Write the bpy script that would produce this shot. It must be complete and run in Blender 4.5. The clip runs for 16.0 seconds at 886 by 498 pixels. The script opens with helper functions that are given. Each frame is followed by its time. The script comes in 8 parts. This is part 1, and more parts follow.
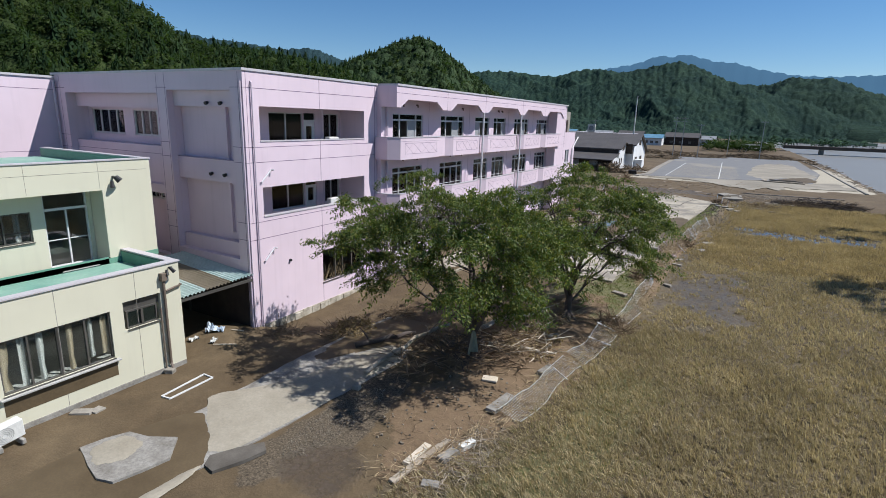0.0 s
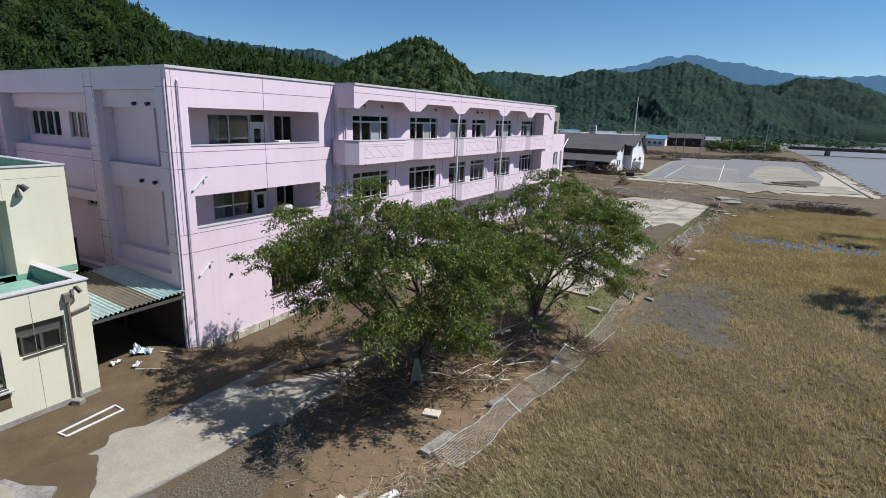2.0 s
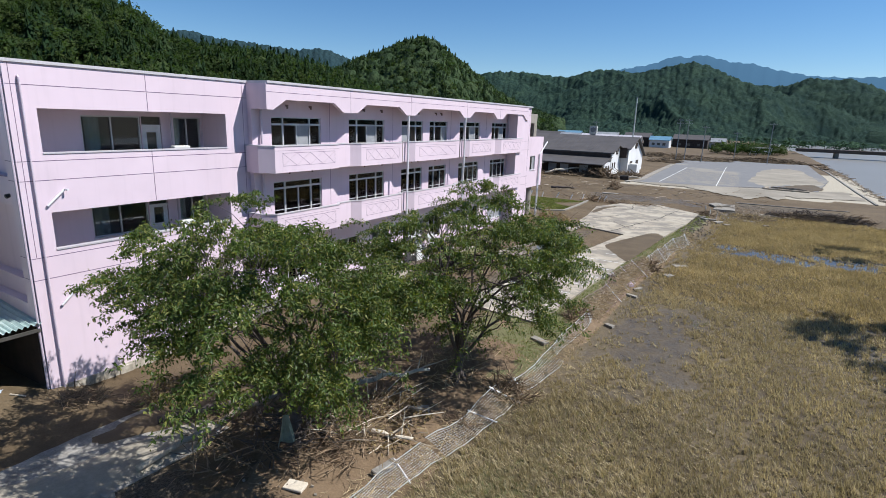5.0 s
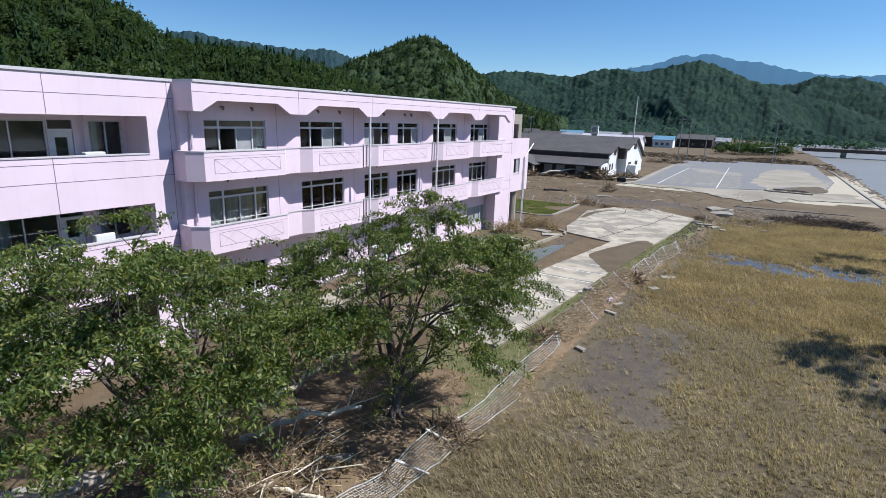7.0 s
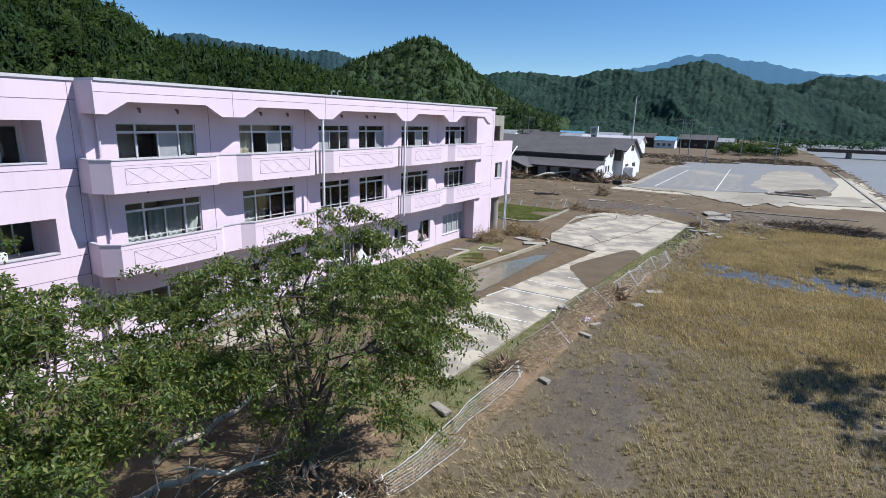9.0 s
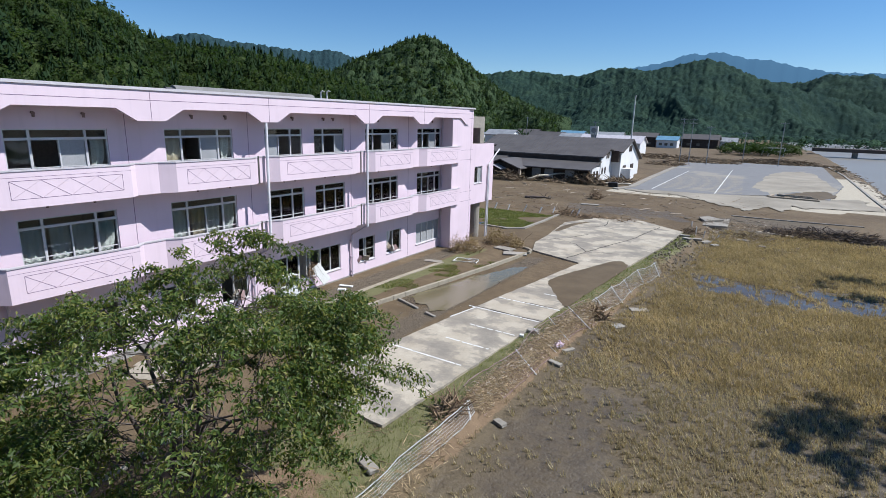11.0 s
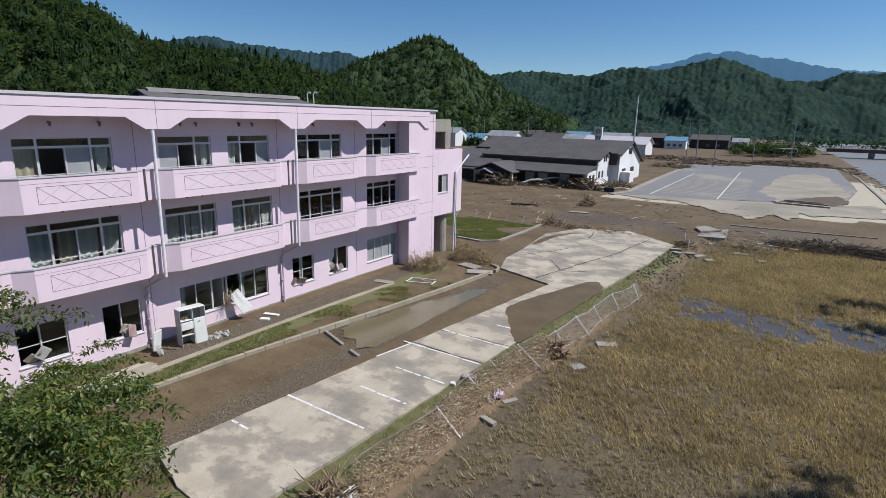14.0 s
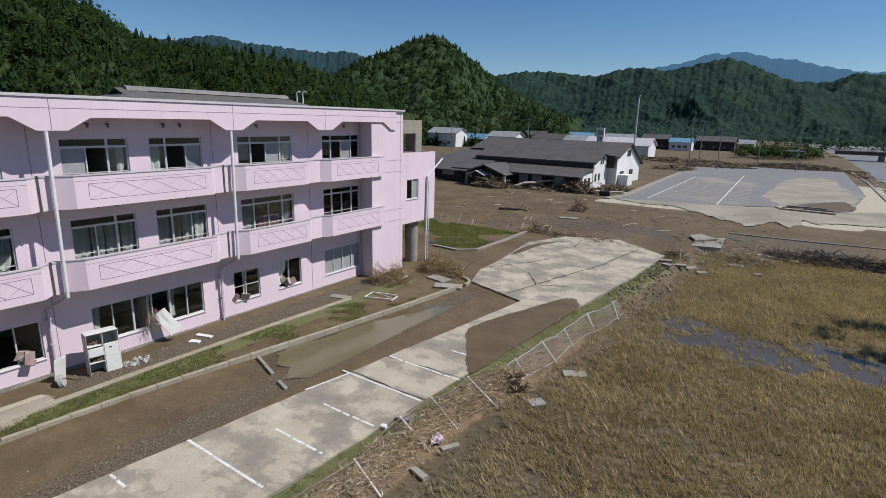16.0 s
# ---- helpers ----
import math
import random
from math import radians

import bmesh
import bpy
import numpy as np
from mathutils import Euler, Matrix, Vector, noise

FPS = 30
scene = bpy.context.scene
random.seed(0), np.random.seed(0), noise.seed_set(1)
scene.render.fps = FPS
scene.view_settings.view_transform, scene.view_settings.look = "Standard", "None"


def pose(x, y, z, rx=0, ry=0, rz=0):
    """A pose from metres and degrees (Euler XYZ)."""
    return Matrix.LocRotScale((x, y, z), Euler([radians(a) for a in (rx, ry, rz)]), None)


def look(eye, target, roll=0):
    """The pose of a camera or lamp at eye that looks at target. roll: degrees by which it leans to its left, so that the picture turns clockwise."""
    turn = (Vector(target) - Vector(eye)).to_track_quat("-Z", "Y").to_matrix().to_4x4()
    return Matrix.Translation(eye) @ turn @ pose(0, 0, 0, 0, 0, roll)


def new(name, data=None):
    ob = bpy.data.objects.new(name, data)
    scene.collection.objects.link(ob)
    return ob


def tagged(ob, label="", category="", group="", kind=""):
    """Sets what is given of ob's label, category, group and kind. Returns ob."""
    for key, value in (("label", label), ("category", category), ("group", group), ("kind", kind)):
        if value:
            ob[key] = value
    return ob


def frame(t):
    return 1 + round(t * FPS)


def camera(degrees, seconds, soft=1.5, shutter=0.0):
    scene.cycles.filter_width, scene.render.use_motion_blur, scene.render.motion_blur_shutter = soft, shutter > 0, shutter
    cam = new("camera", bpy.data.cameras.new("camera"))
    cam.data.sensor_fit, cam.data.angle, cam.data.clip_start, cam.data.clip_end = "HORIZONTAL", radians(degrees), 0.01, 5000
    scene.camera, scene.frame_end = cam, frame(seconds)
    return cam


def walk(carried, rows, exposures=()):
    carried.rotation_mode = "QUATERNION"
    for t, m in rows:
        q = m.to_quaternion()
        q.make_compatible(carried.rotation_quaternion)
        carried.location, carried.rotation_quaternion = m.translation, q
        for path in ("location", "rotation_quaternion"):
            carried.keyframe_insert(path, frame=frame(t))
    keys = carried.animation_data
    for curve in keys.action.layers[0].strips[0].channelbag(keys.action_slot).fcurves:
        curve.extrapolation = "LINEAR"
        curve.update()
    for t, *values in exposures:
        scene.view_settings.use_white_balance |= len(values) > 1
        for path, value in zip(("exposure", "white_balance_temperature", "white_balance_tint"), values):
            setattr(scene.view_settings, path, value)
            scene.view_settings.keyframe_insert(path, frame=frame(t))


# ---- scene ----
cam = camera(79.9, 16.0, soft=0.75)
PATH = [
    (0, (19.877, -16.727, 9.515), (18.922, -15.035, 9.038), 1.8),
    (0.5, (20.105, -15.914, 9.534), (19.146, -14.225, 9.058), 1.8),
    (1, (20.322, -15.113, 9.567), (19.358, -13.427, 9.091), 1.8),
    (1.5, (20.546, -14.304, 9.622), (19.578, -12.62, 9.146), 1.8),
    (2, (20.813, -13.467, 9.666), (19.841, -11.785, 9.19), 1.8),
    (2.5, (21.061, -12.629, 9.71), (20.084, -10.95, 9.233), 1.8),
    (3, (21.308, -11.758, 9.753), (20.327, -10.082, 9.277), 1.8),
    (3.5, (21.611, -10.88, 9.803), (20.627, -9.205, 9.326), 1.9),
    (4, (21.936, -10.017, 9.866), (20.949, -8.345, 9.387), 1.9),
    (4.2, (22.07, -9.665, 9.848), (21.081, -7.993, 9.374), 1.9),
    (6.3, (22.83, -5.814, 10.1), (21.825, -4.153, 9.618), 2.1),
    (6.5, (22.974, -5.448, 10.091), (21.965, -3.789, 9.613), 1.9),
    (7, (23.145, -4.516, 10.115), (22.131, -2.859, 9.637), 1.8),
    (7.5, (23.28, -3.579, 10.153), (22.263, -1.924, 9.675), 1.7),
    (8, (23.4, -2.604, 10.183), (22.379, -0.951, 9.707), 1.7),
    (8.5, (23.56, -1.619, 10.219), (22.535, 0.031, 9.743), 1.6),
    (9, (23.666, -0.604, 10.26), (22.639, 1.045, 9.785), 1.6),
    (9.2, (23.663, -0.314, 10.299), (22.644, 1.34, 9.819), 1.5),
    (11.5, (24.221, 4.391, 10.523), (23.176, 6.028, 10.047), 1.4),
    (12, (24.356, 5.366, 10.567), (23.307, 7.002, 10.091), 1.3),
    (12.5, (24.516, 6.372, 10.59), (23.46, 8.003, 10.116), 1.3),
    (13, (24.654, 7.378, 10.658), (23.592, 9.004, 10.182), 1.3),
    (13.5, (24.787, 8.377, 10.707), (23.719, 10.0, 10.232), 1.3),
    (14, (24.949, 9.368, 10.751), (23.874, 10.986, 10.276), 1.2),
    (14.5, (25.1, 10.372, 10.812), (24.021, 11.987, 10.335), 1.3),
    (15, (25.273, 11.43, 10.821), (24.186, 13.04, 10.344), 1.2),
    (15.5, (25.416, 12.488, 10.834), (24.322, 14.093, 10.358), 1.2),
    (16, (25.481, 13.493, 10.863), (24.387, 15.098, 10.388), 1.4),
]
walk(cam, [(t, look(eye, target, roll)) for t, eye, target, roll in PATH], exposures=((0, 0.37, 6170, 11), (4, 0.49, 6220, 11), (6.5, 0.62, 6030, 11), (9, 0.65, 5960, 11), (12, 0.44, 6030, 11), (14, 0.28, 6210, 12), (16, 0.14, 6350, 12)))


# ---- world and sun ----
SUN_EL, SUN_AZ = radians(52), radians(60)   # azimuth from +y towards +x
world = bpy.data.worlds.new("sky")
scene.world = world
world.use_nodes = True
wn, wl = world.node_tree.nodes, world.node_tree.links
sky = wn.new("ShaderNodeTexSky")
sky.sky_type, sky.sun_disc = "NISHITA", False
sky.sun_elevation, sky.sun_rotation = SUN_EL, SUN_AZ
sky.altitude, sky.air_density, sky.dust_density, sky.ozone_density = 700, 1.0, 0.0, 4.0
wn["Background"].inputs["Strength"].default_value = 0.0745
deep = wn.new("ShaderNodeHueSaturation")
deep.inputs["Saturation"].default_value = 1.2
wl.new(sky.outputs[0], deep.inputs["Color"])
wl.new(deep.outputs[0], wn["Background"].inputs["Color"])
sun_data = bpy.data.lights.new("sun", "SUN")
sun_data.energy, sun_data.angle, sun_data.color = 5.0, radians(0.55), (1.0, 0.965, 0.91)
sun = new("sun", sun_data)
sun_dir = Vector((math.sin(SUN_AZ) * math.cos(SUN_EL), math.cos(SUN_AZ) * math.cos(SUN_EL), math.sin(SUN_EL)))
sun.matrix_world = look(sun_dir * 200, (0, 0, 0))
scene.view_settings.exposure = 0.0


# ---- materials ----
def base_mat(name, rough=0.8, metal=0.0, spec=0.3):
    m = bpy.data.materials.new(name)
    m.use_nodes = True
    b = m.node_tree.nodes["Principled BSDF"]
    b.inputs["Roughness"].default_value = rough
    b.inputs["Metallic"].default_value = metal
    b.inputs["Specular IOR Level"].default_value = spec
    return m, m.node_tree.nodes, m.node_tree.links, b


def noise_node(n, l, vec, scale, detail=6, rough=0.6):
    t = n.new("ShaderNodeTexNoise")
    t.inputs["Scale"].default_value, t.inputs["Detail"].default_value, t.inputs["Roughness"].default_value = scale, detail, rough
    l.new(vec, t.inputs["Vector"])
    return t.outputs["Fac"]


def ramp(n, l, fac, stops):
    r = n.new("ShaderNodeValToRGB")
    e = r.color_ramp.elements
    while len(e) < len(stops):
        e.new(0.5)
    for k, (p, c) in enumerate(stops):
        e[k].position, e[k].color = p, (*c, 1)
    l.new(fac, r.inputs["Fac"])
    return r.outputs["Color"]


def mix(n, l, fac, a, b, how="MIX"):
    x = n.new("ShaderNodeMix")
    x.data_type, x.blend_type = "RGBA", how
    for sock, v in ((x.inputs[0], fac), (x.inputs[6], a), (x.inputs[7], b)):
        if isinstance(v, (int, float)):
            sock.default_value = v
        elif isinstance(v, tuple):
            sock.default_value = (*v, 1)
        else:
            l.new(v, sock)
    return x.outputs[2]


def maths(n, l, op, a, b=0.0, clamp=False):
    x = n.new("ShaderNodeMath")
    x.operation, x.use_clamp = op, clamp
    for sock, v in zip(x.inputs, (a, b)):
        if isinstance(v, (int, float)):
            sock.default_value = v
        else:
            l.new(v, sock)
    return x.outputs[0]


def coords(n, l, stretch=(1, 1, 1)):
    g = n.new("ShaderNodeNewGeometry")
    m = n.new("ShaderNodeMapping")
    m.inputs["Scale"].default_value = stretch
    l.new(g.outputs["Position"], m.inputs["Vector"])
    return m.outputs["Vector"]


def bump(n, l, b, height, strength=0.3, dist=0.02):
    k = n.new("ShaderNodeBump")
    k.inputs["Strength"].default_value, k.inputs["Distance"].default_value = strength, dist
    l.new(height, k.inputs["Height"])
    l.new(k.outputs["Normal"], b.inputs["Normal"])


def surf(name, c1, c2, big=0.5, fine=12.0, rough=0.8, metal=0.0, spec=0.3, relief=0.25, depth=0.01, stretch=(1, 1, 1), island=0.0, dark=0.8):
    """A surface that varies at two scales, with fine relief."""
    m, n, l, b = base_mat(name, rough, metal, spec)
    v = coords(n, l, stretch)
    f1, f2 = noise_node(n, l, v, big), noise_node(n, l, v, fine, 4)
    c = ramp(n, l, f1, [(0.3, c1), (0.7, c2)])
    c = mix(n, l, 1.0, c, ramp(n, l, f2, [(0.25, (dark,) * 3), (0.75, (1.06,) * 3)]), "MULTIPLY")
    if island:
        g = n.new("ShaderNodeNewGeometry")
        c = mix(n, l, 1.0, c, ramp(n, l, g.outputs["Random Per Island"], [(0, (1 - island,) * 3), (1, (1 + island,) * 3)]), "MULTIPLY")
    l.new(c, b.inputs["Base Color"])
    r = ramp(n, l, f2, [(0.2, (max(0, rough - 0.12),) * 3), (0.8, (min(1, rough + 0.1),) * 3)])
    l.new(r, b.inputs["Roughness"])
    bump(n, l, b, f2, relief, depth)
    return m


def wall_paint(name, colour, stain, rough=0.55):
    """Sprayed wall paint with faint rain streaks and a grain."""
    m, n, l, b = base_mat(name, rough, 0, 0.35)
    v = coords(n, l)
    streak = noise_node(n, l, coords(n, l, (2.2, 2.2, 0.12)), 1.6, 5)
    cloud = noise_node(n, l, v, 0.35, 3)
    grain = noise_node(n, l, v, 45, 3)
    c = mix(n, l, maths(n, l, "MULTIPLY", ramp(n, l, streak, [(0.52, (0,) * 3), (0.8, (1,) * 3)]), 0.28), colour, stain)
    c = mix(n, l, 1.0, c, ramp(n, l, cloud, [(0.3, (0.94,) * 3), (0.7, (1.03,) * 3)]), "MULTIPLY")
    l.new(c, b.inputs["Base Color"])
    bump(n, l, b, grain, 0.12, 0.004)
    return m


def glass(name, tint=(0.75, 0.8, 0.8)):
    m = bpy.data.materials.new(name)
    m.use_nodes = True
    n, l = m.node_tree.nodes, m.node_tree.links
    n.remove(n["Principled BSDF"])
    clear, gloss, fres, add = n.new("ShaderNodeBsdfTransparent"), n.new("ShaderNodeBsdfGlossy"), n.new("ShaderNodeFresnel"), n.new("ShaderNodeMixShader")
    clear.inputs["Color"].default_value = (*tint, 1)
    gloss.inputs["Roughness"].default_value = 0.03
    fres.inputs["IOR"].default_value = 1.55
    l.new(fres.outputs[0], add.inputs[0])
    l.new(clear.outputs[0], add.inputs[1])
    l.new(gloss.outputs[0], add.inputs[2])
    l.new(add.outputs[0], n["Material Output"].inputs["Surface"])
    return m


PINK = wall_paint("pink_paint", (0.6437, 0.5248, 0.5822), (0.4756, 0.3854, 0.4264))
PINK_LINE = surf("joint_sealant", (0.16, 0.11, 0.17), (0.22, 0.16, 0.23), 2, 30)
PINK_THIN = surf("shallow_groove", (0.48, 0.38, 0.42), (0.56, 0.45, 0.50), 2, 30)
CREAM = wall_paint("cream_paint", (0.561, 0.5397, 0.4165), (0.459, 0.442, 0.357))
COPING = surf("zinc_coping", (0.5046, 0.4785, 0.4959), (0.609, 0.5742, 0.5916), 0.8, 18, 0.5, 0.2)
GREEN_ROOF = surf("green_waterproofing", (0.16, 0.34, 0.27), (0.30, 0.46, 0.37), 0.7, 9, 0.5, dark=0.7)
GREEN_DARK = surf("green_upstand", (0.10, 0.24, 0.17), (0.16, 0.32, 0.24), 0.9, 9, 0.55)
FLAT_ROOF = surf("roof_membrane", (0.261, 0.261, 0.2697), (0.348, 0.348, 0.348), 0.5, 10, 0.9)
INNER = surf("plaster_inside", (0.42, 0.40, 0.37), (0.52, 0.50, 0.46), 0.5, 8, 0.9)
INNER_FLOOR = surf("vinyl_floor", (0.20, 0.16, 0.12), (0.27, 0.22, 0.17), 0.7, 8, 0.6)
FRAME = surf("aluminium_frame", (0.5046, 0.5046, 0.5046), (0.609, 0.609, 0.6003), 1.2, 25, 0.45, 0.2)
FRAME_WHITE = surf("white_frame", (0.5742, 0.5742, 0.5655), (0.6612, 0.6612, 0.6525), 1.2, 25, 0.45)
BRONZE = surf("bronze_frame", (0.10, 0.095, 0.085), (0.16, 0.15, 0.135), 1.2, 25, 0.4, 0.5)
GLASS = glass("window_glass")
FROST = surf("frosted_pane", (0.26, 0.27, 0.275), (0.34, 0.345, 0.35), 1.0, 20, 0.35)
CURTAIN = surf("lace_curtain", (0.6438, 0.6264, 0.5829), (0.7308, 0.7134, 0.6699), 1.5, 20, 0.95)
CURTAIN_TAN = surf("tan_curtain", (0.46, 0.36, 0.24), (0.58, 0.48, 0.35), 1.5, 20, 0.95)
CURTAIN_RED = surf("muddy_red_curtain", (0.45, 0.20, 0.16), (0.62, 0.40, 0.34), 1.5, 12, 0.95)
PIPE_WHITE = surf("white_downpipe", (0.609, 0.6003, 0.6177), (0.696, 0.6786, 0.696), 1.0, 20, 0.4)
PIPE_PINK = surf("pink_downpipe", (0.5046, 0.4263, 0.4872), (0.609, 0.522, 0.5916), 1.0, 20, 0.4)
PIPE_BROWN = surf("brown_downpipe", (0.13, 0.10, 0.075), (0.19, 0.15, 0.12), 1.0, 20, 0.45)
RUST = surf("rusty_grille", (0.16, 0.10, 0.09), (0.30, 0.22, 0.22), 2.0, 30, 0.7, 0.3)
BLACK = surf("black_iron", (0.02, 0.02, 0.022), (0.05, 0.05, 0.05), 2.0, 30, 0.5, 0.3)
CONCRETE = surf("concrete", (0.2175, 0.1958, 0.161), (0.3306, 0.3045, 0.261), 0.5, 9, 0.9, dark=0.7)
CONCRETE_OLD = surf("stained_concrete", (0.1914, 0.174, 0.1479), (0.3654, 0.348, 0.3132), 1.4, 12, 0.92, dark=0.6)
TILE_ROOF = surf("dark_metal_roof", (0.078, 0.070, 0.066), (0.112, 0.102, 0.095), 0.4, 6, 0.55, dark=0.8)
WHITE_WALL = wall_paint("white_plaster", (0.663, 0.663, 0.6545), (0.425, 0.408, 0.374))
# dark boards; under the canopy the same colour stands in for shade
DARK_WOOD_AND_SHADE = surf("dark_boards_and_shade", (0.035, 0.026, 0.022), (0.07, 0.052, 0.042), 1.2, 14, 0.8)
LINE_WHITE = surf("road_paint", (0.55, 0.55, 0.52), (0.78, 0.78, 0.75), 1.5, 14, 0.85, dark=0.55)
WOOD = surf("weathered_wood", (0.27, 0.215, 0.155), (0.46, 0.40, 0.32), 0.8, 16, 0.9, island=0.35, dark=0.6)
WOOD_PALE = surf("barkless_wood", (0.48, 0.41, 0.31), (0.66, 0.59, 0.48), 0.8, 16, 0.85, island=0.2, dark=0.7)
DRIFT = surf("wet_drift_wood", (0.1066, 0.0748, 0.0462), (0.2788, 0.2086, 0.1335), 0.5, 14, 0.9, island=0.5, dark=0.6)
TWIG = surf("dead_twigs", (0.17, 0.115, 0.072), (0.31, 0.225, 0.14), 0.9, 14, 0.95, island=0.45, dark=0.6)
STRAW = surf("dead_straw", (0.3277, 0.2351, 0.1336), (0.4657, 0.3688, 0.2226), 0.7, 14, 0.95, island=0.4, dark=0.65)
BARK = surf("cherry_bark", (0.055, 0.042, 0.036), (0.12, 0.10, 0.088), 1.5, 22, 0.9, relief=0.5, depth=0.02)
GALV = surf("galvanised_wire", (0.42, 0.42, 0.40), (0.58, 0.58, 0.55), 0.9, 20, 0.5, 0.5)
BLUE_SHEET = surf("blue_tarp", (0.40, 0.50, 0.62), (0.62, 0.68, 0.74), 1.2, 9, 0.5)


def lot_mat():
    """Weathered parking concrete: pale silt film, damp stains and grit."""
    m, n, l, b = base_mat("lot_concrete", 0.88, 0, 0.3)
    v = coords(n, l)
    big, mid, fine = noise_node(n, l, v, 0.5, 6, 0.65), noise_node(n, l, coords(n, l, (0.8, 1.0, 1)), 0.55, 7, 0.65), noise_node(n, l, v, 22, 4)
    c = ramp(n, l, big, [(0.32, (0.31, 0.27, 0.205)), (0.68, (0.43, 0.385, 0.305))])
    c = mix(n, l, ramp(n, l, mid, [(0.47, (0,) * 3), (0.52, (0.6,) * 3), (0.64, (0.95,) * 3)]), c, (0.198, 0.178, 0.148))
    c = mix(n, l, 1.0, c, ramp(n, l, fine, [(0.25, (0.8,) * 3), (0.75, (1.08,) * 3)]), "MULTIPLY")
    l.new(c, b.inputs["Base Color"])
    bump(n, l, b, fine, 0.25, 0.008)
    return m


LOT = lot_mat()


def court_mat():
    """Grey court surface half under dried silt."""
    m, n, l, b = base_mat("court_surface", 0.9, 0, 0.3)
    v = coords(n, l)
    big, mid, fine = noise_node(n, l, coords(n, l, (1, 0.6, 1)), 0.07, 7, 0.6), noise_node(n, l, v, 0.4, 5), noise_node(n, l, v, 6, 4)
    c = mix(n, l, mid, (0.135, 0.135, 0.137), (0.205, 0.203, 0.200))
    c = mix(n, l, ramp(n, l, big, [(0.54, (0,) * 3), (0.62, (0.8,) * 3)]), c, (0.27, 0.248, 0.205))
    c = mix(n, l, ramp(n, l, mid, [(0.62, (0,) * 3), (0.70, (0.6,) * 3)]), c, (0.13, 0.115, 0.095))
    c = mix(n, l, 1.0, c, ramp(n, l, fine, [(0.25, (0.85,) * 3), (0.75, (1.06,) * 3)]), "MULTIPLY")
    l.new(c, b.inputs["Base Color"])
    return m


COURT = court_mat()
KERB = surf("kerb_concrete", (0.261, 0.2262, 0.1653), (0.3654, 0.3262, 0.2523), 0.6, 9, 0.9, dark=0.7)
STONE = surf("grey_stone", (0.117, 0.0982, 0.0726), (0.234, 0.2001, 0.1551), 1.5, 12, 0.92, island=0.3)
TIN_WHITE = surf("white_enamel", (0.5742, 0.5742, 0.5394), (0.6786, 0.6786, 0.6438), 0.9, 12, 0.4, dark=0.85)
TIN_DIRTY = surf("grey_tin", (0.34, 0.33, 0.31), (0.46, 0.45, 0.42), 0.9, 12, 0.6, dark=0.7)
CLEAR_GREEN = surf("green_plastic_sheet", (0.10, 0.14, 0.12), (0.24, 0.30, 0.26), 1.2, 9, 0.4)


def leaf_mat(name, a, b, c, spec=0.3, through_light=0.36, cloud=0.8, tint=(1.3, 1.5, 0.7), tone=False):
    m, n, l, p = base_mat(name, 0.5, 0, spec)
    g = n.new("ShaderNodeNewGeometry")
    pick = g.outputs["Random Per Island"]
    if tone:
        t = n.new("ShaderNodeAttribute")
        t.attribute_name = "tone"
        pick = maths(n, l, "ADD", maths(n, l, "MULTIPLY", t.outputs["Fac"], 0.75), maths(n, l, "MULTIPLY", pick, 0.25))
    col = ramp(n, l, pick, [(0.0, a), (0.6, b), (1.0, c)])
    cl = noise_node(n, l, coords(n, l), cloud, 3)
    col = mix(n, l, 1.0, col, ramp(n, l, cl, [(0.3, (0.75,) * 3), (0.7, (1.2,) * 3)]), "MULTIPLY")
    l.new(col, p.inputs["Base Color"])
    tr, ms = n.new("ShaderNodeBsdfTranslucent"), n.new("ShaderNodeMixShader")
    l.new(mix(n, l, 1.0, col, tint, "MULTIPLY"), tr.inputs["Color"])
    ms.inputs[0].default_value = through_light
    l.new(p.outputs[0], ms.inputs[1])
    l.new(tr.outputs[0], ms.inputs[2])
    l.new(ms.outputs[0], n["Material Output"].inputs["Surface"])
    return m


LEAF = leaf_mat("cherry_leaf", (0.0456, 0.0776, 0.0168), (0.0842, 0.1265, 0.0257), (0.2106, 0.2109, 0.0521), 0.4, 0.44, 0.8, (1.4, 1.45, 0.7))
LEAF_DRY = leaf_mat("withered_leaf", (0.15, 0.11, 0.05), (0.25, 0.19, 0.09), (0.38, 0.30, 0.17), 0.1, 0.3, 0.8, (1.2, 1.1, 0.8))
STUBBLE = leaf_mat("rice_stubble", (0.2258, 0.1848, 0.1081), (0.3622, 0.3024, 0.1837), (0.5775, 0.4987, 0.3255), 0.1, 0.38, 0.35, (1.15, 1.1, 0.8))
STUBBLE_OLIVE = leaf_mat("olive_stubble", (0.2217, 0.1743, 0.0988), (0.3677, 0.2959, 0.1752), (0.584, 0.4812, 0.3055), 0.1, 0.38, 0.35, (1.15, 1.1, 0.7))
TURF = leaf_mat("grass_blade", (0.08, 0.10, 0.03), (0.145, 0.165, 0.05), (0.25, 0.22, 0.085), 0.1)
CONIFER = leaf_mat("conifer_green", (0.0158, 0.0317, 0.0144), (0.0223, 0.0425, 0.0187), (0.036, 0.0576, 0.0245), 0.05, 0.32, 0.05, tone=True)
# far leaves: paler and bluer, with distance haze put into the green
FAR_LEAF = leaf_mat("far_woods_haze_green", (0.0374, 0.068, 0.0476), (0.0442, 0.0782, 0.051), (0.0561, 0.0918, 0.0527), 0.0, 0.1, 0.012, tone=True)
BROADLEAF = leaf_mat("broadleaf_green", (0.0202, 0.0374, 0.013), (0.0331, 0.0547, 0.0173), (0.0562, 0.0756, 0.0245), 0.05, 0.4, 0.06, tone=True)


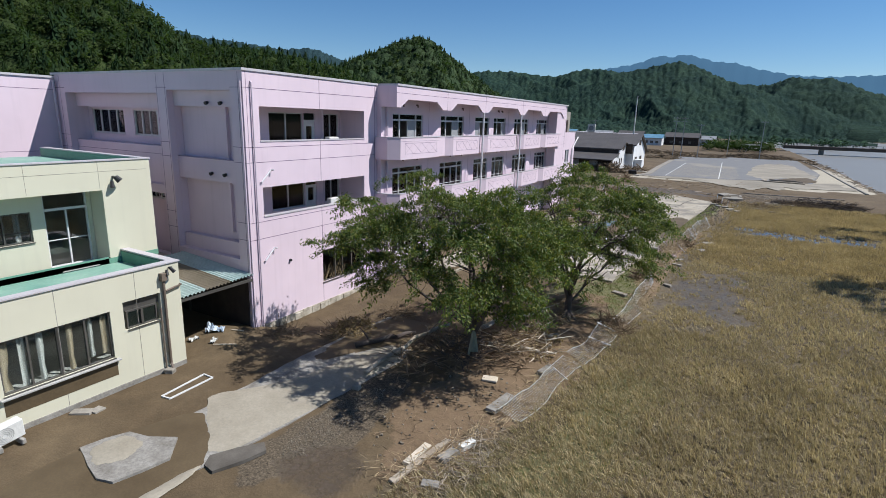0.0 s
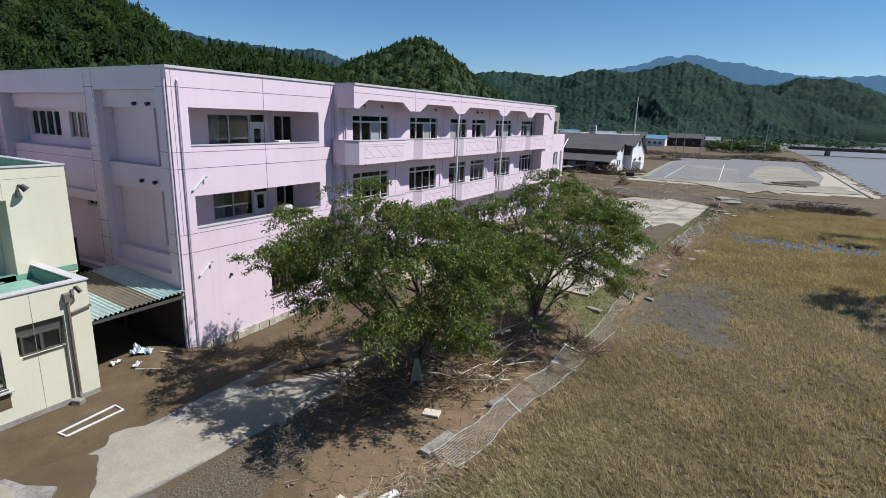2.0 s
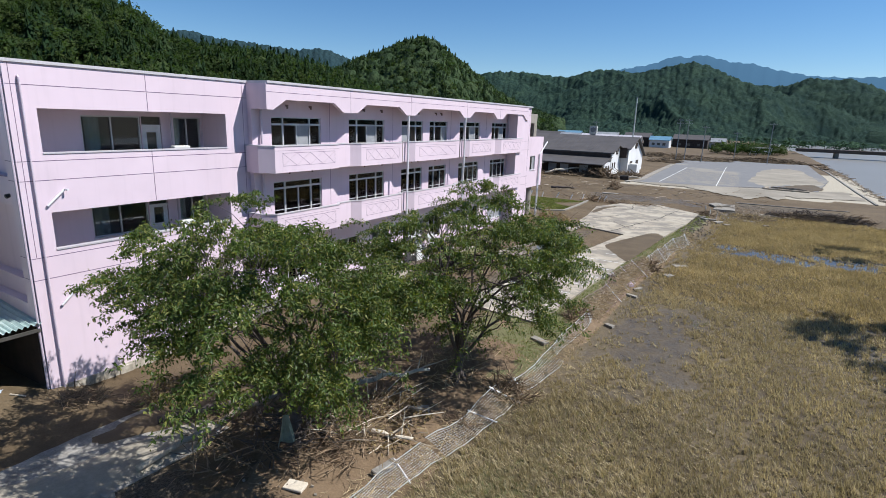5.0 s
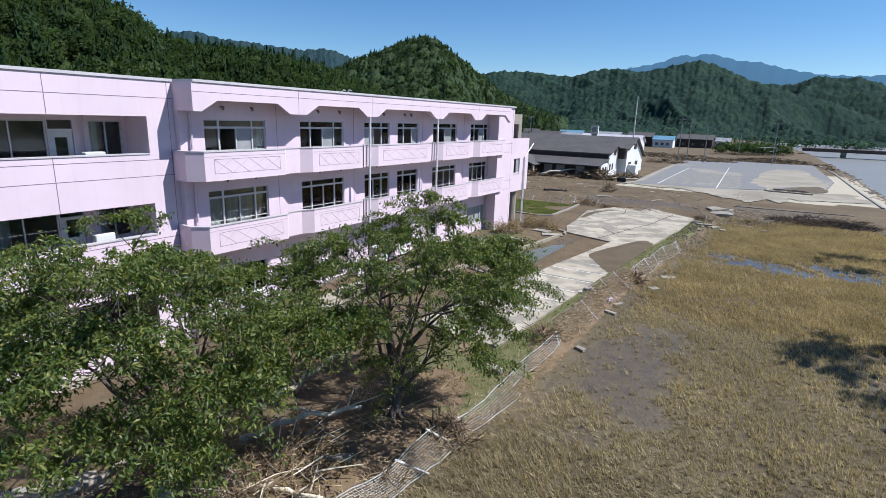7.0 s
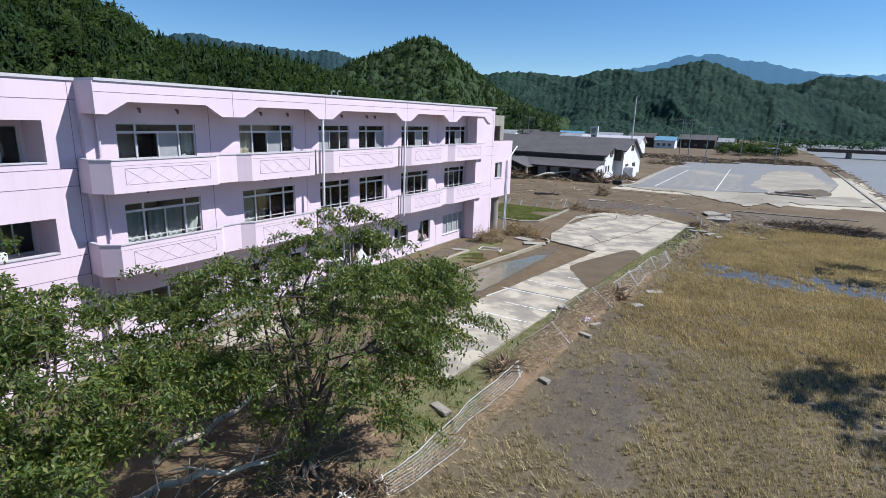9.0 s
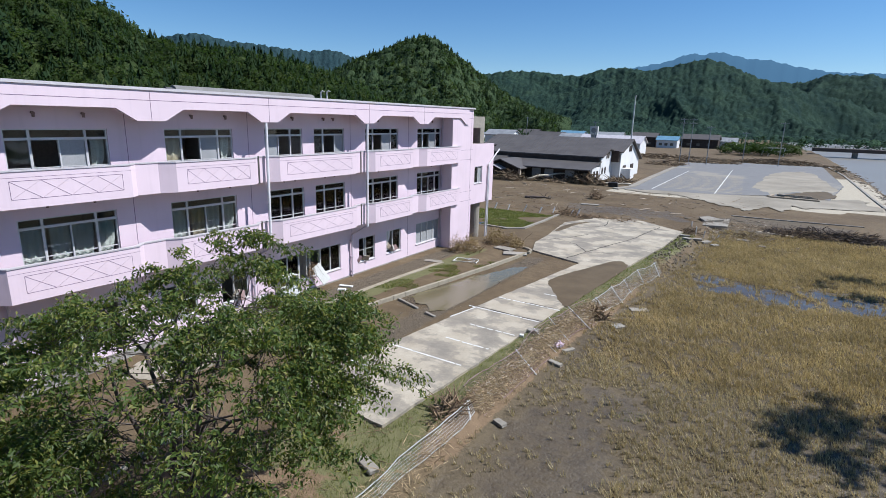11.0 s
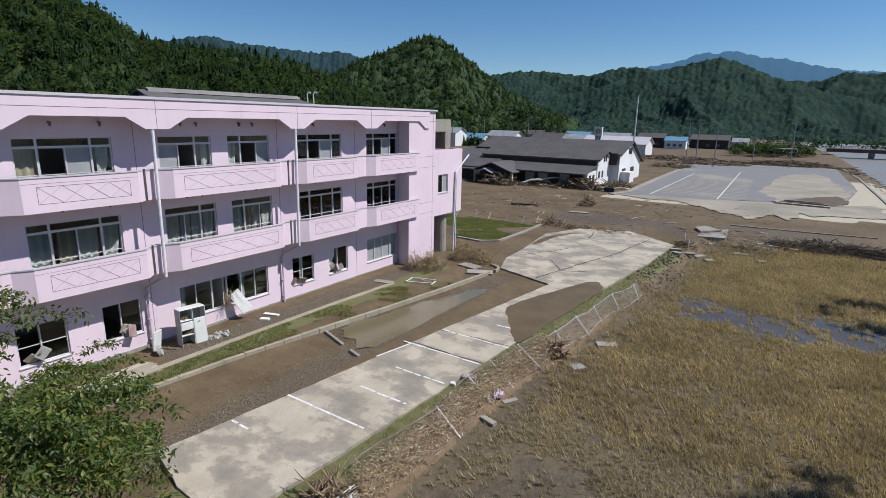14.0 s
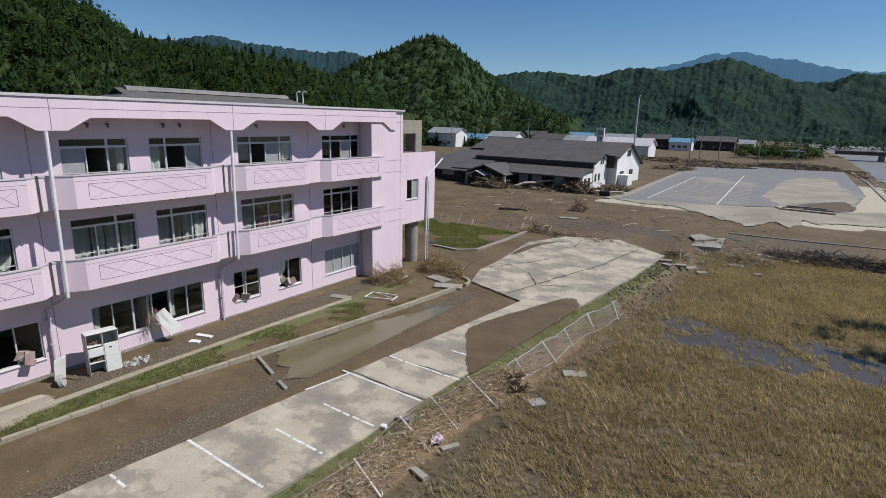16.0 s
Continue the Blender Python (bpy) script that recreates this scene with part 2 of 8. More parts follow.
def ground_mat():
    """Flood silt, dry sand, gravel, stubble field, turf and standing water, by masks held on the sheet."""
    m, n, l, b = base_mat("flood_ground", 0.85, 0, 0.35)
    v = coords(n, l)
    big, mid, fine = noise_node(n, l, v, 0.22, 5), noise_node(n, l, v, 1.7, 6), noise_node(n, l, v, 14, 5, 0.7)
    patch = noise_node(n, l, v, 5.0, 5, 0.65)

    def mask(name, soft=0.35, lo=0.42, hi=0.58):
        a = n.new("ShaderNodeAttribute")
        a.attribute_name = name
        both = maths(n, l, "ADD", maths(n, l, "SUBTRACT", mid, 0.5), maths(n, l, "MULTIPLY", maths(n, l, "SUBTRACT", patch, 0.5), 1.2))
        e = maths(n, l, "ADD", a.outputs["Fac"], maths(n, l, "MULTIPLY", both, soft))
        return ramp(n, l, e, [(lo, (0,) * 3), (hi, (1,) * 3)])

    mud = mix(n, l, ramp(n, l, big, [(0.35, (0,) * 3), (0.65, (1,) * 3)]), (0.096, 0.066, 0.035), (0.140, 0.102, 0.058))
    mud = mix(n, l, 1.0, mud, ramp(n, l, mid, [(0.3, (0.8,) * 3), (0.7, (1.12,) * 3)]), "MULTIPLY")
    silt = mix(n, l, mid, (0.34, 0.30, 0.225), (0.44, 0.395, 0.31))
    gravel = mix(n, l, ramp(n, l, fine, [(0.4, (0,) * 3), (0.62, (1,) * 3)]), (0.060, 0.046, 0.030), (0.150, 0.118, 0.080))
    field = mix(n, l, ramp(n, l, big, [(0.35, (0,) * 3), (0.7, (1,) * 3)]), (0.084, 0.063, 0.037), (0.136, 0.106, 0.064))
    field = mix(n, l, 1.0, field, ramp(n, l, patch, [(0.3, (0.7,) * 3), (0.65, (1.18,) * 3)]), "MULTIPLY")
    turf = mix(n, l, mid, (0.085, 0.092, 0.036), (0.165, 0.15, 0.07))
    brown = mix(n, l, mid, (0.115, 0.076, 0.043), (0.215, 0.150, 0.090))
    c = mix(n, l, mask("silt", 0.25), mud, silt)
    c = mix(n, l, mask("gravel", 0.5), c, gravel)
    c = mix(n, l, mask("field", 0.3), c, field)
    c = mix(n, l, mask("turf", 0.6), c, turf)
    c = mix(n, l, mask("brown", 0.6), c, brown)
    wet = mask("wet", 0.55, 0.30, 0.68)
    c = mix(n, l, wet, c, (0.074, 0.056, 0.034))
    c = mix(n, l, 1.0, c, ramp(n, l, fine, [(0.25, (0.72,) * 3), (0.75, (1.12,) * 3)]), "MULTIPLY")
    l.new(c, b.inputs["Base Color"])
    l.new(ramp(n, l, wet, [(0, (0.88,) * 3), (0.5, (0.5,) * 3), (1, (0.16,) * 3)]), b.inputs["Roughness"])
    l.new(ramp(n, l, wet, [(0, (0.3,) * 3), (1, (0.6,) * 3)]), b.inputs["Specular IOR Level"])
    h = maths(n, l, "MULTIPLY", maths(n, l, "ADD", fine, maths(n, l, "MULTIPLY", mid, 1.5)), maths(n, l, "SUBTRACT", 1.0, wet))
    bump(n, l, b, h, 0.55, 0.05)
    return m


GROUND = ground_mat()


def water_mat(name, colour, rough, wave):
    m, n, l, b = base_mat(name, rough, 0, 0.5)
    v = coords(n, l)
    f = noise_node(n, l, v, wave, 4)
    l.new(mix(n, l, noise_node(n, l, v, 0.02, 3), colour, tuple(x * 1.25 for x in colour)), b.inputs["Base Color"])
    bump(n, l, b, f, 0.15, 0.05)
    return m


RIVER = water_mat("muddy_river", (0.165, 0.155, 0.135), 0.4, 1.2)


# ---- building helpers ----
SPLIT = {"panel_joint", "groove", "loggia", "loggia_coping", "recessed_wall", "beam", "panel_recess", "roof_coping", "floor_slab", "partition_wall",
         "end_pier", "expansion_joint", "side_wing", "stair_tower_wall", "stair_head", "upstand", "coping", "upper_wall", "porch_wall", "inside", "porch_roof", "lower_wall", "roof_vent", "downpipe"}


def islands(bm):
    """The connected pieces of a bmesh, as lists of faces."""
    bm.verts.index_update()
    seen, out = set(), []
    for f0 in bm.faces:
        if f0 in seen:
            continue
        todo, piece = [f0], []
        seen.add(f0)
        while todo:
            f = todo.pop()
            piece.append(f)
            for v in f.verts:
                for g in v.link_faces:
                    if g not in seen:
                        seen.add(g)
                        todo.append(g)
        out.append(piece)
    return out


def part(name, bm, material, parent=None, label="", smooth=False):
    """Links a bmesh as one mesh object under a thing or a part; kinds in SPLIT become one object a piece."""
    if name in SPLIT:
        bmesh.ops.recalc_face_normals(bm, faces=bm.faces)
        made = None
        near = []
        for piece in islands(bm):
            idx, vs, fs = {}, [], []
            for f in piece:
                for v in f.verts:
                    if v not in idx:
                        idx[v] = len(vs)
                        vs.append(v.co[:])
                fs.append([idx[v] for v in f.verts])
            me = mesh_of(name, vs, fs, material)
            ob = new(name, me)
            if parent:
                ob.parent, ob.matrix_parent_inverse = parent, parent.matrix_world.inverted()
            if label:
                ob["label"] = label
            made = made or ob
        bm.free()
        return made
    me = bpy.data.meshes.new(name)
    if smooth:
        for f in bm.faces:
            f.smooth = True
    bm.to_mesh(me)
    bm.free()
    me.materials.append(material)
    ob = new(name, me)
    if parent:
        ob.parent = parent
        ob.matrix_parent_inverse = parent.matrix_world.inverted()
    if label:
        ob["label"] = label
    return ob


def share(name, me, m, parent, label=""):
    ob = new(name, me)
    ob.parent = parent
    ob.matrix_basis = m
    if label:
        ob["label"] = label
    return ob


def mesh_of(name, verts, faces, material):
    me = bpy.data.meshes.new(name)
    me.from_pydata([tuple(p) for p in verts], [], faces)
    me.materials.append(material)
    me.update()
    return me


def thing(name, at, label, category, kind="", group=""):
    e = new(name)
    e.location = at
    e.matrix_world = Matrix.Translation(at)
    e.empty_display_size = 0.3
    return tagged(e, label, category, group, kind)


def box(bm, x0, x1, y0, y1, z0, z1, bevel=0.0):
    r = bmesh.ops.create_cube(bm, size=1, matrix=Matrix.Translation(((x0 + x1) / 2, (y0 + y1) / 2, (z0 + z1) / 2)) @ Matrix.Diagonal((abs(x1 - x0), abs(y1 - y0), abs(z1 - z0), 1)))
    if bevel:
        bmesh.ops.bevel(bm, geom=list({e for v in r["verts"] for e in v.link_edges}), offset=bevel, segments=1, affect="EDGES")
    return r["verts"]


def tbox(bm, m, sx, sy, sz, bevel=0.0):
    """A box of that size whose middle lies at the pose m."""
    r = bmesh.ops.create_cube(bm, size=1, matrix=m @ Matrix.Diagonal((sx, sy, sz, 1)))
    if bevel:
        bmesh.ops.bevel(bm, geom=list({e for v in r["verts"] for e in v.link_edges}), offset=bevel, segments=1, affect="EDGES")


def rod(bm, p, q, r0, r1=None, n=8, caps=True):
    p, q = Vector(p), Vector(q)
    d = q - p
    if d.length < 1e-5:
        return
    r1 = r0 if r1 is None else r1
    t = d.to_track_quat("Z", "Y").to_matrix()
    ring = [[bm.verts.new(c + t @ Vector((math.cos(a) * r, math.sin(a) * r, 0))) for a in (k * math.tau / n for k in range(n))] for c, r in ((p, r0), (q, r1))]
    for k in range(n):
        bm.faces.new((ring[0][k], ring[0][(k + 1) % n], ring[1][(k + 1) % n], ring[1][k]))
    if caps:
        bm.faces.new(ring[0][::-1])
        bm.faces.new(ring[1])


def pipe_run(bm, pts, r, n=8):
    """One bent tube through the points."""
    pts = [Vector(p) for p in pts]
    rings = []
    for i, p in enumerate(pts):
        d = (pts[min(i + 1, len(pts) - 1)] - pts[max(i - 1, 0)]).normalized()
        t = d.to_track_quat("Z", "Y").to_matrix()
        if rings:
            base = [(v.co - pts[i - 1]).normalized() for v in rings[-1]]
            ref = (base[0] - d * base[0].dot(d)).normalized()
            side = d.cross(ref)
        else:
            ref, side = t @ Vector((1, 0, 0)), t @ Vector((0, 1, 0))
        rings.append([bm.verts.new(p + (ref * math.cos(a) + side * math.sin(a)) * r) for a in (k * math.tau / n for k in range(n))])
    for r0, r1 in zip(rings, rings[1:]):
        for k in range(n):
            bm.faces.new((r0[k], r0[(k + 1) % n], r1[(k + 1) % n], r1[k]))
    bm.faces.new(rings[0][::-1])
    bm.faces.new(rings[-1])


def tube(bm, pts, radii, n=8):
    """A bent tapering limb as one closed skin."""
    rings, ref = [], None
    for i, p in enumerate(pts):
        d = (pts[min(i + 1, len(pts) - 1)] - pts[max(i - 1, 0)]).normalized()
        ref = d.orthogonal() if ref is None else ref - d * ref.dot(d)
        ref.normalize()
        side = d.cross(ref)
        rings.append([bm.verts.new(p + (ref * math.cos(a) + side * math.sin(a)) * radii[i]) for a in (k * math.tau / n for k in range(n))])
    for r0, r1 in zip(rings, rings[1:]):
        for k in range(n):
            bm.faces.new((r0[k], r0[(k + 1) % n], r1[(k + 1) % n], r1[k]))
    bm.faces.new(rings[0][::-1])
    bm.faces.new(rings[-1])


def prism(bm, outline, place, a, b):
    """An outline of (u, v) pairs pushed from a to b; place(u, v, w) gives the corner."""
    lo = [bm.verts.new(place(u, v, a)) for u, v in outline]
    hi = [bm.verts.new(place(u, v, b)) for u, v in outline]
    k = len(outline)
    bm.faces.new(lo)
    bm.faces.new(hi[::-1])
    for i in range(k):
        bm.faces.new((lo[i], hi[i], hi[(i + 1) % k], lo[(i + 1) % k]))
    bmesh.ops.recalc_face_normals(bm, faces=bm.faces)


def holed_wall(bm, u0, u1, v0, v1, w0, w1, holes, place):
    """A wall from w0 to w1 in depth with rectangular holes (u0, u1, v0, v1) right through it."""
    us = sorted({u0, u1, *(h[k] for h in holes for k in (0, 1))})
    vs = sorted({v0, v1, *(h[k] for h in holes for k in (2, 3))})
    us, vs = [u for u in us if u0 <= u <= u1], [v for v in vs if v0 <= v <= v1]

    def solid(i, j):
        if not (0 <= i < len(us) - 1 and 0 <= j < len(vs) - 1):
            return False
        cu, cv = (us[i] + us[i + 1]) / 2, (vs[j] + vs[j + 1]) / 2
        return not any(h[0] < cu < h[1] and h[2] < cv < h[3] for h in holes)

    cache = {}

    def vert(i, j, w):
        if (i, j, w) not in cache:
            cache[i, j, w] = bm.verts.new(place(us[i], vs[j], w))
        return cache[i, j, w]

    for i in range(len(us) - 1):
        for j in range(len(vs) - 1):
            if not solid(i, j):
                continue
            for w in (w0, w1):
                bm.faces.new([vert(i, j, w), vert(i + 1, j, w), vert(i + 1, j + 1, w), vert(i, j + 1, w)])
            for di, dj, e in ((-1, 0, ((i, j), (i, j + 1))), (1, 0, ((i + 1, j), (i + 1, j + 1))), (0, -1, ((i, j), (i + 1, j))), (0, 1, ((i, j + 1), (i + 1, j + 1)))):
                if not solid(i + di, j + dj):
                    (a, b), (c, d) = e
                    bm.faces.new([vert(a, b, w0), vert(c, d, w0), vert(c, d, w1), vert(a, b, w1)])
    bmesh.ops.recalc_face_normals(bm, faces=bm.faces)


def on_x(u, v, w):
    return (w, u, v)      # wall in a plane x = w; u runs along y


def on_y(u, v, w):
    return (u, w, v)      # wall in a plane y = w; u runs along x


def bar(bm, place, u0, u1, v0, v1, w0, w1):
    a, b = place(u0, v0, w0), place(u1, v1, w1)
    box(bm, min(a[0], b[0]), max(a[0], b[0]), min(a[1], b[1]), max(a[1], b[1]), min(a[2], b[2]), max(a[2], b[2]))


def window(parent, place, w, inward, u0, u1, v0, v1, uprights=(), transom=None, frame_mat=None, curtains=(), missing=(), low_bar=None, label="", opaque=None):
    """A framed window: bars, one pane a field, and hung curtains behind. inward: the sign of the way inside."""
    f = frame_mat or FRAME
    t, d = 0.055, 0.10 * inward
    bm = bmesh.new()
    w0, w1 = w + 0.06 * inward, w + 0.06 * inward + d
    holed_wall(bm, u0, u1, v0, v1, w0, w1, [(u0 + t, u1 - t, v0 + t, v1 - t)], place)
    win = part("window", bm, f, parent, label)

    def piece(name, *span):
        bm = bmesh.new()
        bar(bm, place, *span)
        part(name, bm, f, win)

    top = v1 - t
    if transom:
        piece("transom", u0 + t, u1 - t, transom - 0.05, transom + 0.05, w0 - 0.01 * inward, w1)
        top = transom - 0.05
    for u, full in uprights:
        h = 0.045 if full else 0.028
        piece("mullion", u - h, u + h, v0 + t, top, w0 - 0.004 * inward, w1)
        if transom and full:
            piece("mullion", u - h, u + h, transom + 0.05, v1 - t, w0 - 0.004 * inward, w1)
    if low_bar:
        piece("rail", u0 + t, u1 - t, low_bar - 0.02, low_bar + 0.02, w0 + 0.03 * inward, w0 + 0.045 * inward)
    piece("sill", u0 - 0.03, u1 + 0.03, v0 - 0.04, v0 - 0.002, w - 0.05 * inward, w1)
    us = [u0 + t] + [u for u, _ in uprights] + [u1 - t]
    k = 0
    for a, b in zip(us, us[1:]):
        if k not in missing:
            bm = bmesh.new()
            bar(bm, place, a + 0.02, b - 0.02, v0 + t, top, w0 + 0.05 * inward, w0 + 0.056 * inward)
            p = part("pane", bm, FROST if opaque and k in opaque else GLASS, win)
            p.visible_shadow = bool(opaque and k in opaque)
        k += 1
    if transom:
        fu = [u0 + t] + [u for u, full in uprights if full] + [u1 - t]
        for a, b in zip(fu, fu[1:]):
            bm = bmesh.new()
            bar(bm, place, a + 0.02, b - 0.02, transom + 0.05, v1 - t, w0 + 0.05 * inward, w0 + 0.056 * inward)
            part("pane", bm, GLASS, win).visible_shadow = False
    for a, b, bottom, waist, m in curtains:
        curtain(win, place, w + 0.205 * inward, a, b, bottom, top, waist, m)
    return win


def curtain(win, place, w, a, b, bottom, top, waist, material):
    """A hung curtain in folds; waist: how far it is gathered half way down, 0 to 0.7."""
    bm = bmesh.new()
    nu, nv = max(8, int((b - a) * 22)), 7
    rows = []
    for j in range(nv + 1):
        v = bottom + (top - bottom) * j / nv
        s = j / nv
        pinch = 1 - waist * math.exp(-((s - 0.32) / 0.22) ** 2)
        row = []
        for i in range(nu + 1):
            x = i / nu
            row.append(bm.verts.new(place(a + (b - a) * x * pinch, v, w + 0.035 * math.sin(x * nu * 0.9 + 1.3 * math.sin(a * 7 + s)))))
        rows.append(row)
    for r0, r1 in zip(rows, rows[1:]):
        for i in range(nu):
            bm.faces.new((r0[i], r0[i + 1], r1[i + 1], r1[i]))
    part("curtain", bm, material, win, smooth=True)

# ---- the ground: one sheet to the horizon ----
FENCE_Y = (-60, -10, -5.4, -3.9, -1.9, 2.4, 6.4, 10, 14, 20, 26, 31, 33, 37, 45, 55, 64, 70)
FENCE_X = (6.0, 10.2, 12.1, 13.0, 13.7, 14.2, 14.75, 15.2, 15.45, 15.35, 15.35, 15.5, 15.95, 16.1, 16.95, 17.6, 18.1, 18.3)
BANK_Y = (-400, 60, 88, 97, 140, 210, 306, 600, 1500)
BANK_X = (80, 66, 42, 38.6, 38.9, 37.6, 35, 10, -200)


def fence_x(y):
    return np.interp(y, FENCE_Y, FENCE_X)


def wob(x, y, s=1.0, p=0.0):
    """Soft irregular waves between about -1 and 1."""
    return (np.sin(x * 1.3 * s + 2.1 * np.sin(y * 0.7 * s + p) + p) + np.sin(y * 1.7 * s + 1.7 * np.sin(x * 0.9 * s + p * 2)) + 0.6 * np.sin((x + y) * 3.1 * s + p * 3) + 0.4 * np.sin((x - y) * 5.3 * s + p)) / 3.0


def step(a, b, v):
    t = np.clip((v - a) / (b - a), 0, 1)
    return t * t * (3 - 2 * t)


def yard_z(y):
    return np.interp(y, (-15, 4, 19, 28, 200), (-0.85, -0.85, -0.17, -0.05, -0.03))


def ground_z(x, y):
    x, y = np.asarray(x, float), np.asarray(y, float)
    z = yard_z(y) + 0.02 * wob(x, y, 0.6)
    # scoured bed beside the parking slab
    z = z - 0.10 * step(4.9, 5.6, x) * step(9.6, 8.6, x) * step(14, 18, y) * step(44, 40, y)
    # soil heaped round the cherry trees
    heap = np.exp(-(((x - 11.6) / 2.4) ** 2 + ((y - 4) / 7.5) ** 2))
    z = z + heap * (0.42 + 0.16 * wob(x, y, 1.4, 1.0))
    z = z + 0.3 * np.exp(-(((x - 12.2) / 2.2) ** 2 + ((y - 13.5) / 3.5) ** 2)) * (1 + 0.3 * wob(x, y, 1.6, 2.0))
    # scour along the foot of the near block
    z = z - 0.33 * step(3.2, 0.8, x) * step(-0.5, 0.0, x) * step(0.2, 1.5, y) * step(14, 9, y)
    # field, a step lower than the yard
    fx = fence_x(y)
    f = step(-0.5, 0.7, x - fx) * step(70.5, 62.5, y) * step(-80, -60, y)
    z = z * (1 - f) + f * (-0.78 + 0.035 * wob(x, y, 0.9, 4.0) + 0.02 * wob(x, y, 3.0, 1.0))
    # mud heaps before the canopy and along the foot of the wall
    z = z + 0.35 * np.exp(-(((x + 0.4) / 1.8) ** 2 + ((y + 1.6) / 1.5) ** 2))
    # river bed
    bx = np.interp(y, BANK_Y, BANK_X)
    r = step(0, 3.5, x - bx) * step(150, 135, x - bx)
    z = z * (1 - r) - 3.0 * r
    far = np.hypot(x, y)
    return z + 0.25 * step(120, 400, far) * wob(x, y, 0.03)


def ellipse(x, y, cx, cy, rx, ry, p=0.0, k=0.35):
    return step(1.25, 0.75, np.hypot((x - cx) / rx, (y - cy) / ry) + k * wob(x, y, 0.9, p))


def spread(fine, lo, hi, far, grow=1.16):
    vals, s, v = list(np.arange(lo, hi + 1e-6, fine)), fine, hi
    while v < far:
        s *= grow
        v += s
        vals.append(v)
    s, v = fine, lo
    while v > -far:
        s *= grow
        v -= s
        vals.insert(0, v)
    return np.array(vals)


def make_ground():
    xs, ys = spread(0.3, -7, 34, 4200), spread(0.3, -14, 72, 4200)
    X, Y = np.meshgrid(xs, ys)
    Z = ground_z(X, Y)
    nx, ny = len(xs), len(ys)
    verts = np.stack([X.ravel(), Y.ravel(), Z.ravel()], 1)
    i = np.arange(nx * ny).reshape(ny, nx)
    faces = np.stack([i[:-1, :-1].ravel(), i[:-1, 1:].ravel(), i[1:, 1:].ravel(), i[1:, :-1].ravel()], 1)
    me = bpy.data.meshes.new("ground")
    me.from_pydata(verts.tolist(), [], faces.tolist())
    me.materials.append(GROUND)
    me.polygons.foreach_set("use_smooth", np.ones(len(faces), bool))
    fx = fence_x(Y)
    d = X - fx
    near_field = step(0.0, 0.8, d + 0.3 * wob(X, Y, 1.2)) * step(68, 67, Y)
    masks = {
        "field": near_field,
        "turf": np.maximum.reduce([
            step(-2.9, -2.4, d) * step(0.2, -0.3, d) * step(16, 19, Y) * step(60, 56, Y),
            step(3.05, 3.2, X) * step(4.3, 4.1, X) * step(18, 20, Y) * step(43, 40, Y),
            step(-9, -7, X + 0.8 * wob(X, Y, 0.5)) * step(2.9, 2.7, X) * step(51.0, 52.0, Y + 0.5 * wob(X, Y, 0.8)) * step(61.6, 60.6, Y) * (0.55 + 0.45 * wob(X, Y, 0.45, 1.7)),
            0.8 * step(9.5, 11.5, X) * step(0.3, -0.3, d) * step(8, 12, Y) * step(20, 16, Y),
            0.6 * step(0.5, 2.0, d) * step(6.0, 3.0, d) * step(10, 4, Y) * step(-20, -10, Y),
        ]),
        "silt": np.maximum.reduce([
            step(0.3, -0.1, np.abs(X - 17) - 15 + 2.5 * wob(X, Y, 0.15)) * step(86, 89, Y + 2.5 * wob(X, Y, 0.12, 1)) * step(99, 95, Y),
            step(30, 27, np.abs(Y - 118)) * step(22, 25, X + 3 * wob(X, Y, 0.1, 2)) * step(40, 37, X),
            step(1.5, 1.8, X) * step(3.7, 3.4, X + 0.3 * wob(X, Y, 0.8)) * step(14, 15.5, Y) * step(20.8, 20, Y),
        ]),
        "gravel": np.maximum.reduce([
            step(5.6, 6.2, X + 0.5 * wob(X, Y, 0.7)) * step(9.6, 9.0, X) * step(14, 17, Y) * step(44, 41, Y) * (0.25 + 0.5 * step(7.0, 8.4, X)),
            ellipse(X, Y, 8.7, -4.0, 1.2, 4.5, 1.0),
            step(1.2, 1.5, X) * step(3.0, 2.6, X) * step(20, 22, Y) * step(43, 40, Y),
            ellipse(X, Y, 25, 73, 6.0, 3.0, 2.0, 0.2),
        ]),
        "brown": np.maximum.reduce([
            ellipse(X, Y, 12.4, 4.0, 2.4, 9.5, 3.0),
            step(-0.7, -0.3, d) * step(0.9, 0.4, d) * step(14, 18, Y) * step(42, 38, Y),
        ]),
        "wet": np.maximum.reduce([
            ellipse(X, Y, 24.4, 45.0, 4.2, 2.4, 2.2, 0.6) * 0.80,
            ellipse(X, Y, 20.2, 46.8, 1.7, 1.2, 0.4, 0.6) * 0.80,
            ellipse(X, Y, 19.4, 37.6, 0.9, 2.0, 0.4, 0.6) * 0.55,
            ellipse(X, Y, 29.5, 46.0, 2.8, 2.4, 2.7, 0.6) * 0.72,
            ellipse(X, Y, 19.0, 19.5, 2.2, 6.0, 1.3, 0.7) * 0.50,
            ellipse(X, Y, 22.5, 25.0, 3.2, 3.5, 1.9, 0.7) * 0.40,
            ellipse(X, Y, 26.8, 25.0, 3.0, 4.5, 0.9, 0.7) * 0.5,
            0.36 * step(0.2, 1.0, d) * step(3.4, 1.8, d) * step(11, 15, Y) * step(44, 38, Y),
            ellipse(X, Y, 10.2, -6.5, 1.5, 1.3, 0.3, 0.3) * 0.62,
            ellipse(X, Y, 6.6, 29.5, 1.3, 2.6, 0.8, 0.3) * 0.66,
            ellipse(X, Y, 8.5, 70, 9.0, 4.0, 0.8, 0.5) * 0.45,
            ellipse(X, Y, -0.5, 52, 1.8, 1.2, 1.8, 0.4) * 0.75,
        ]),
    }
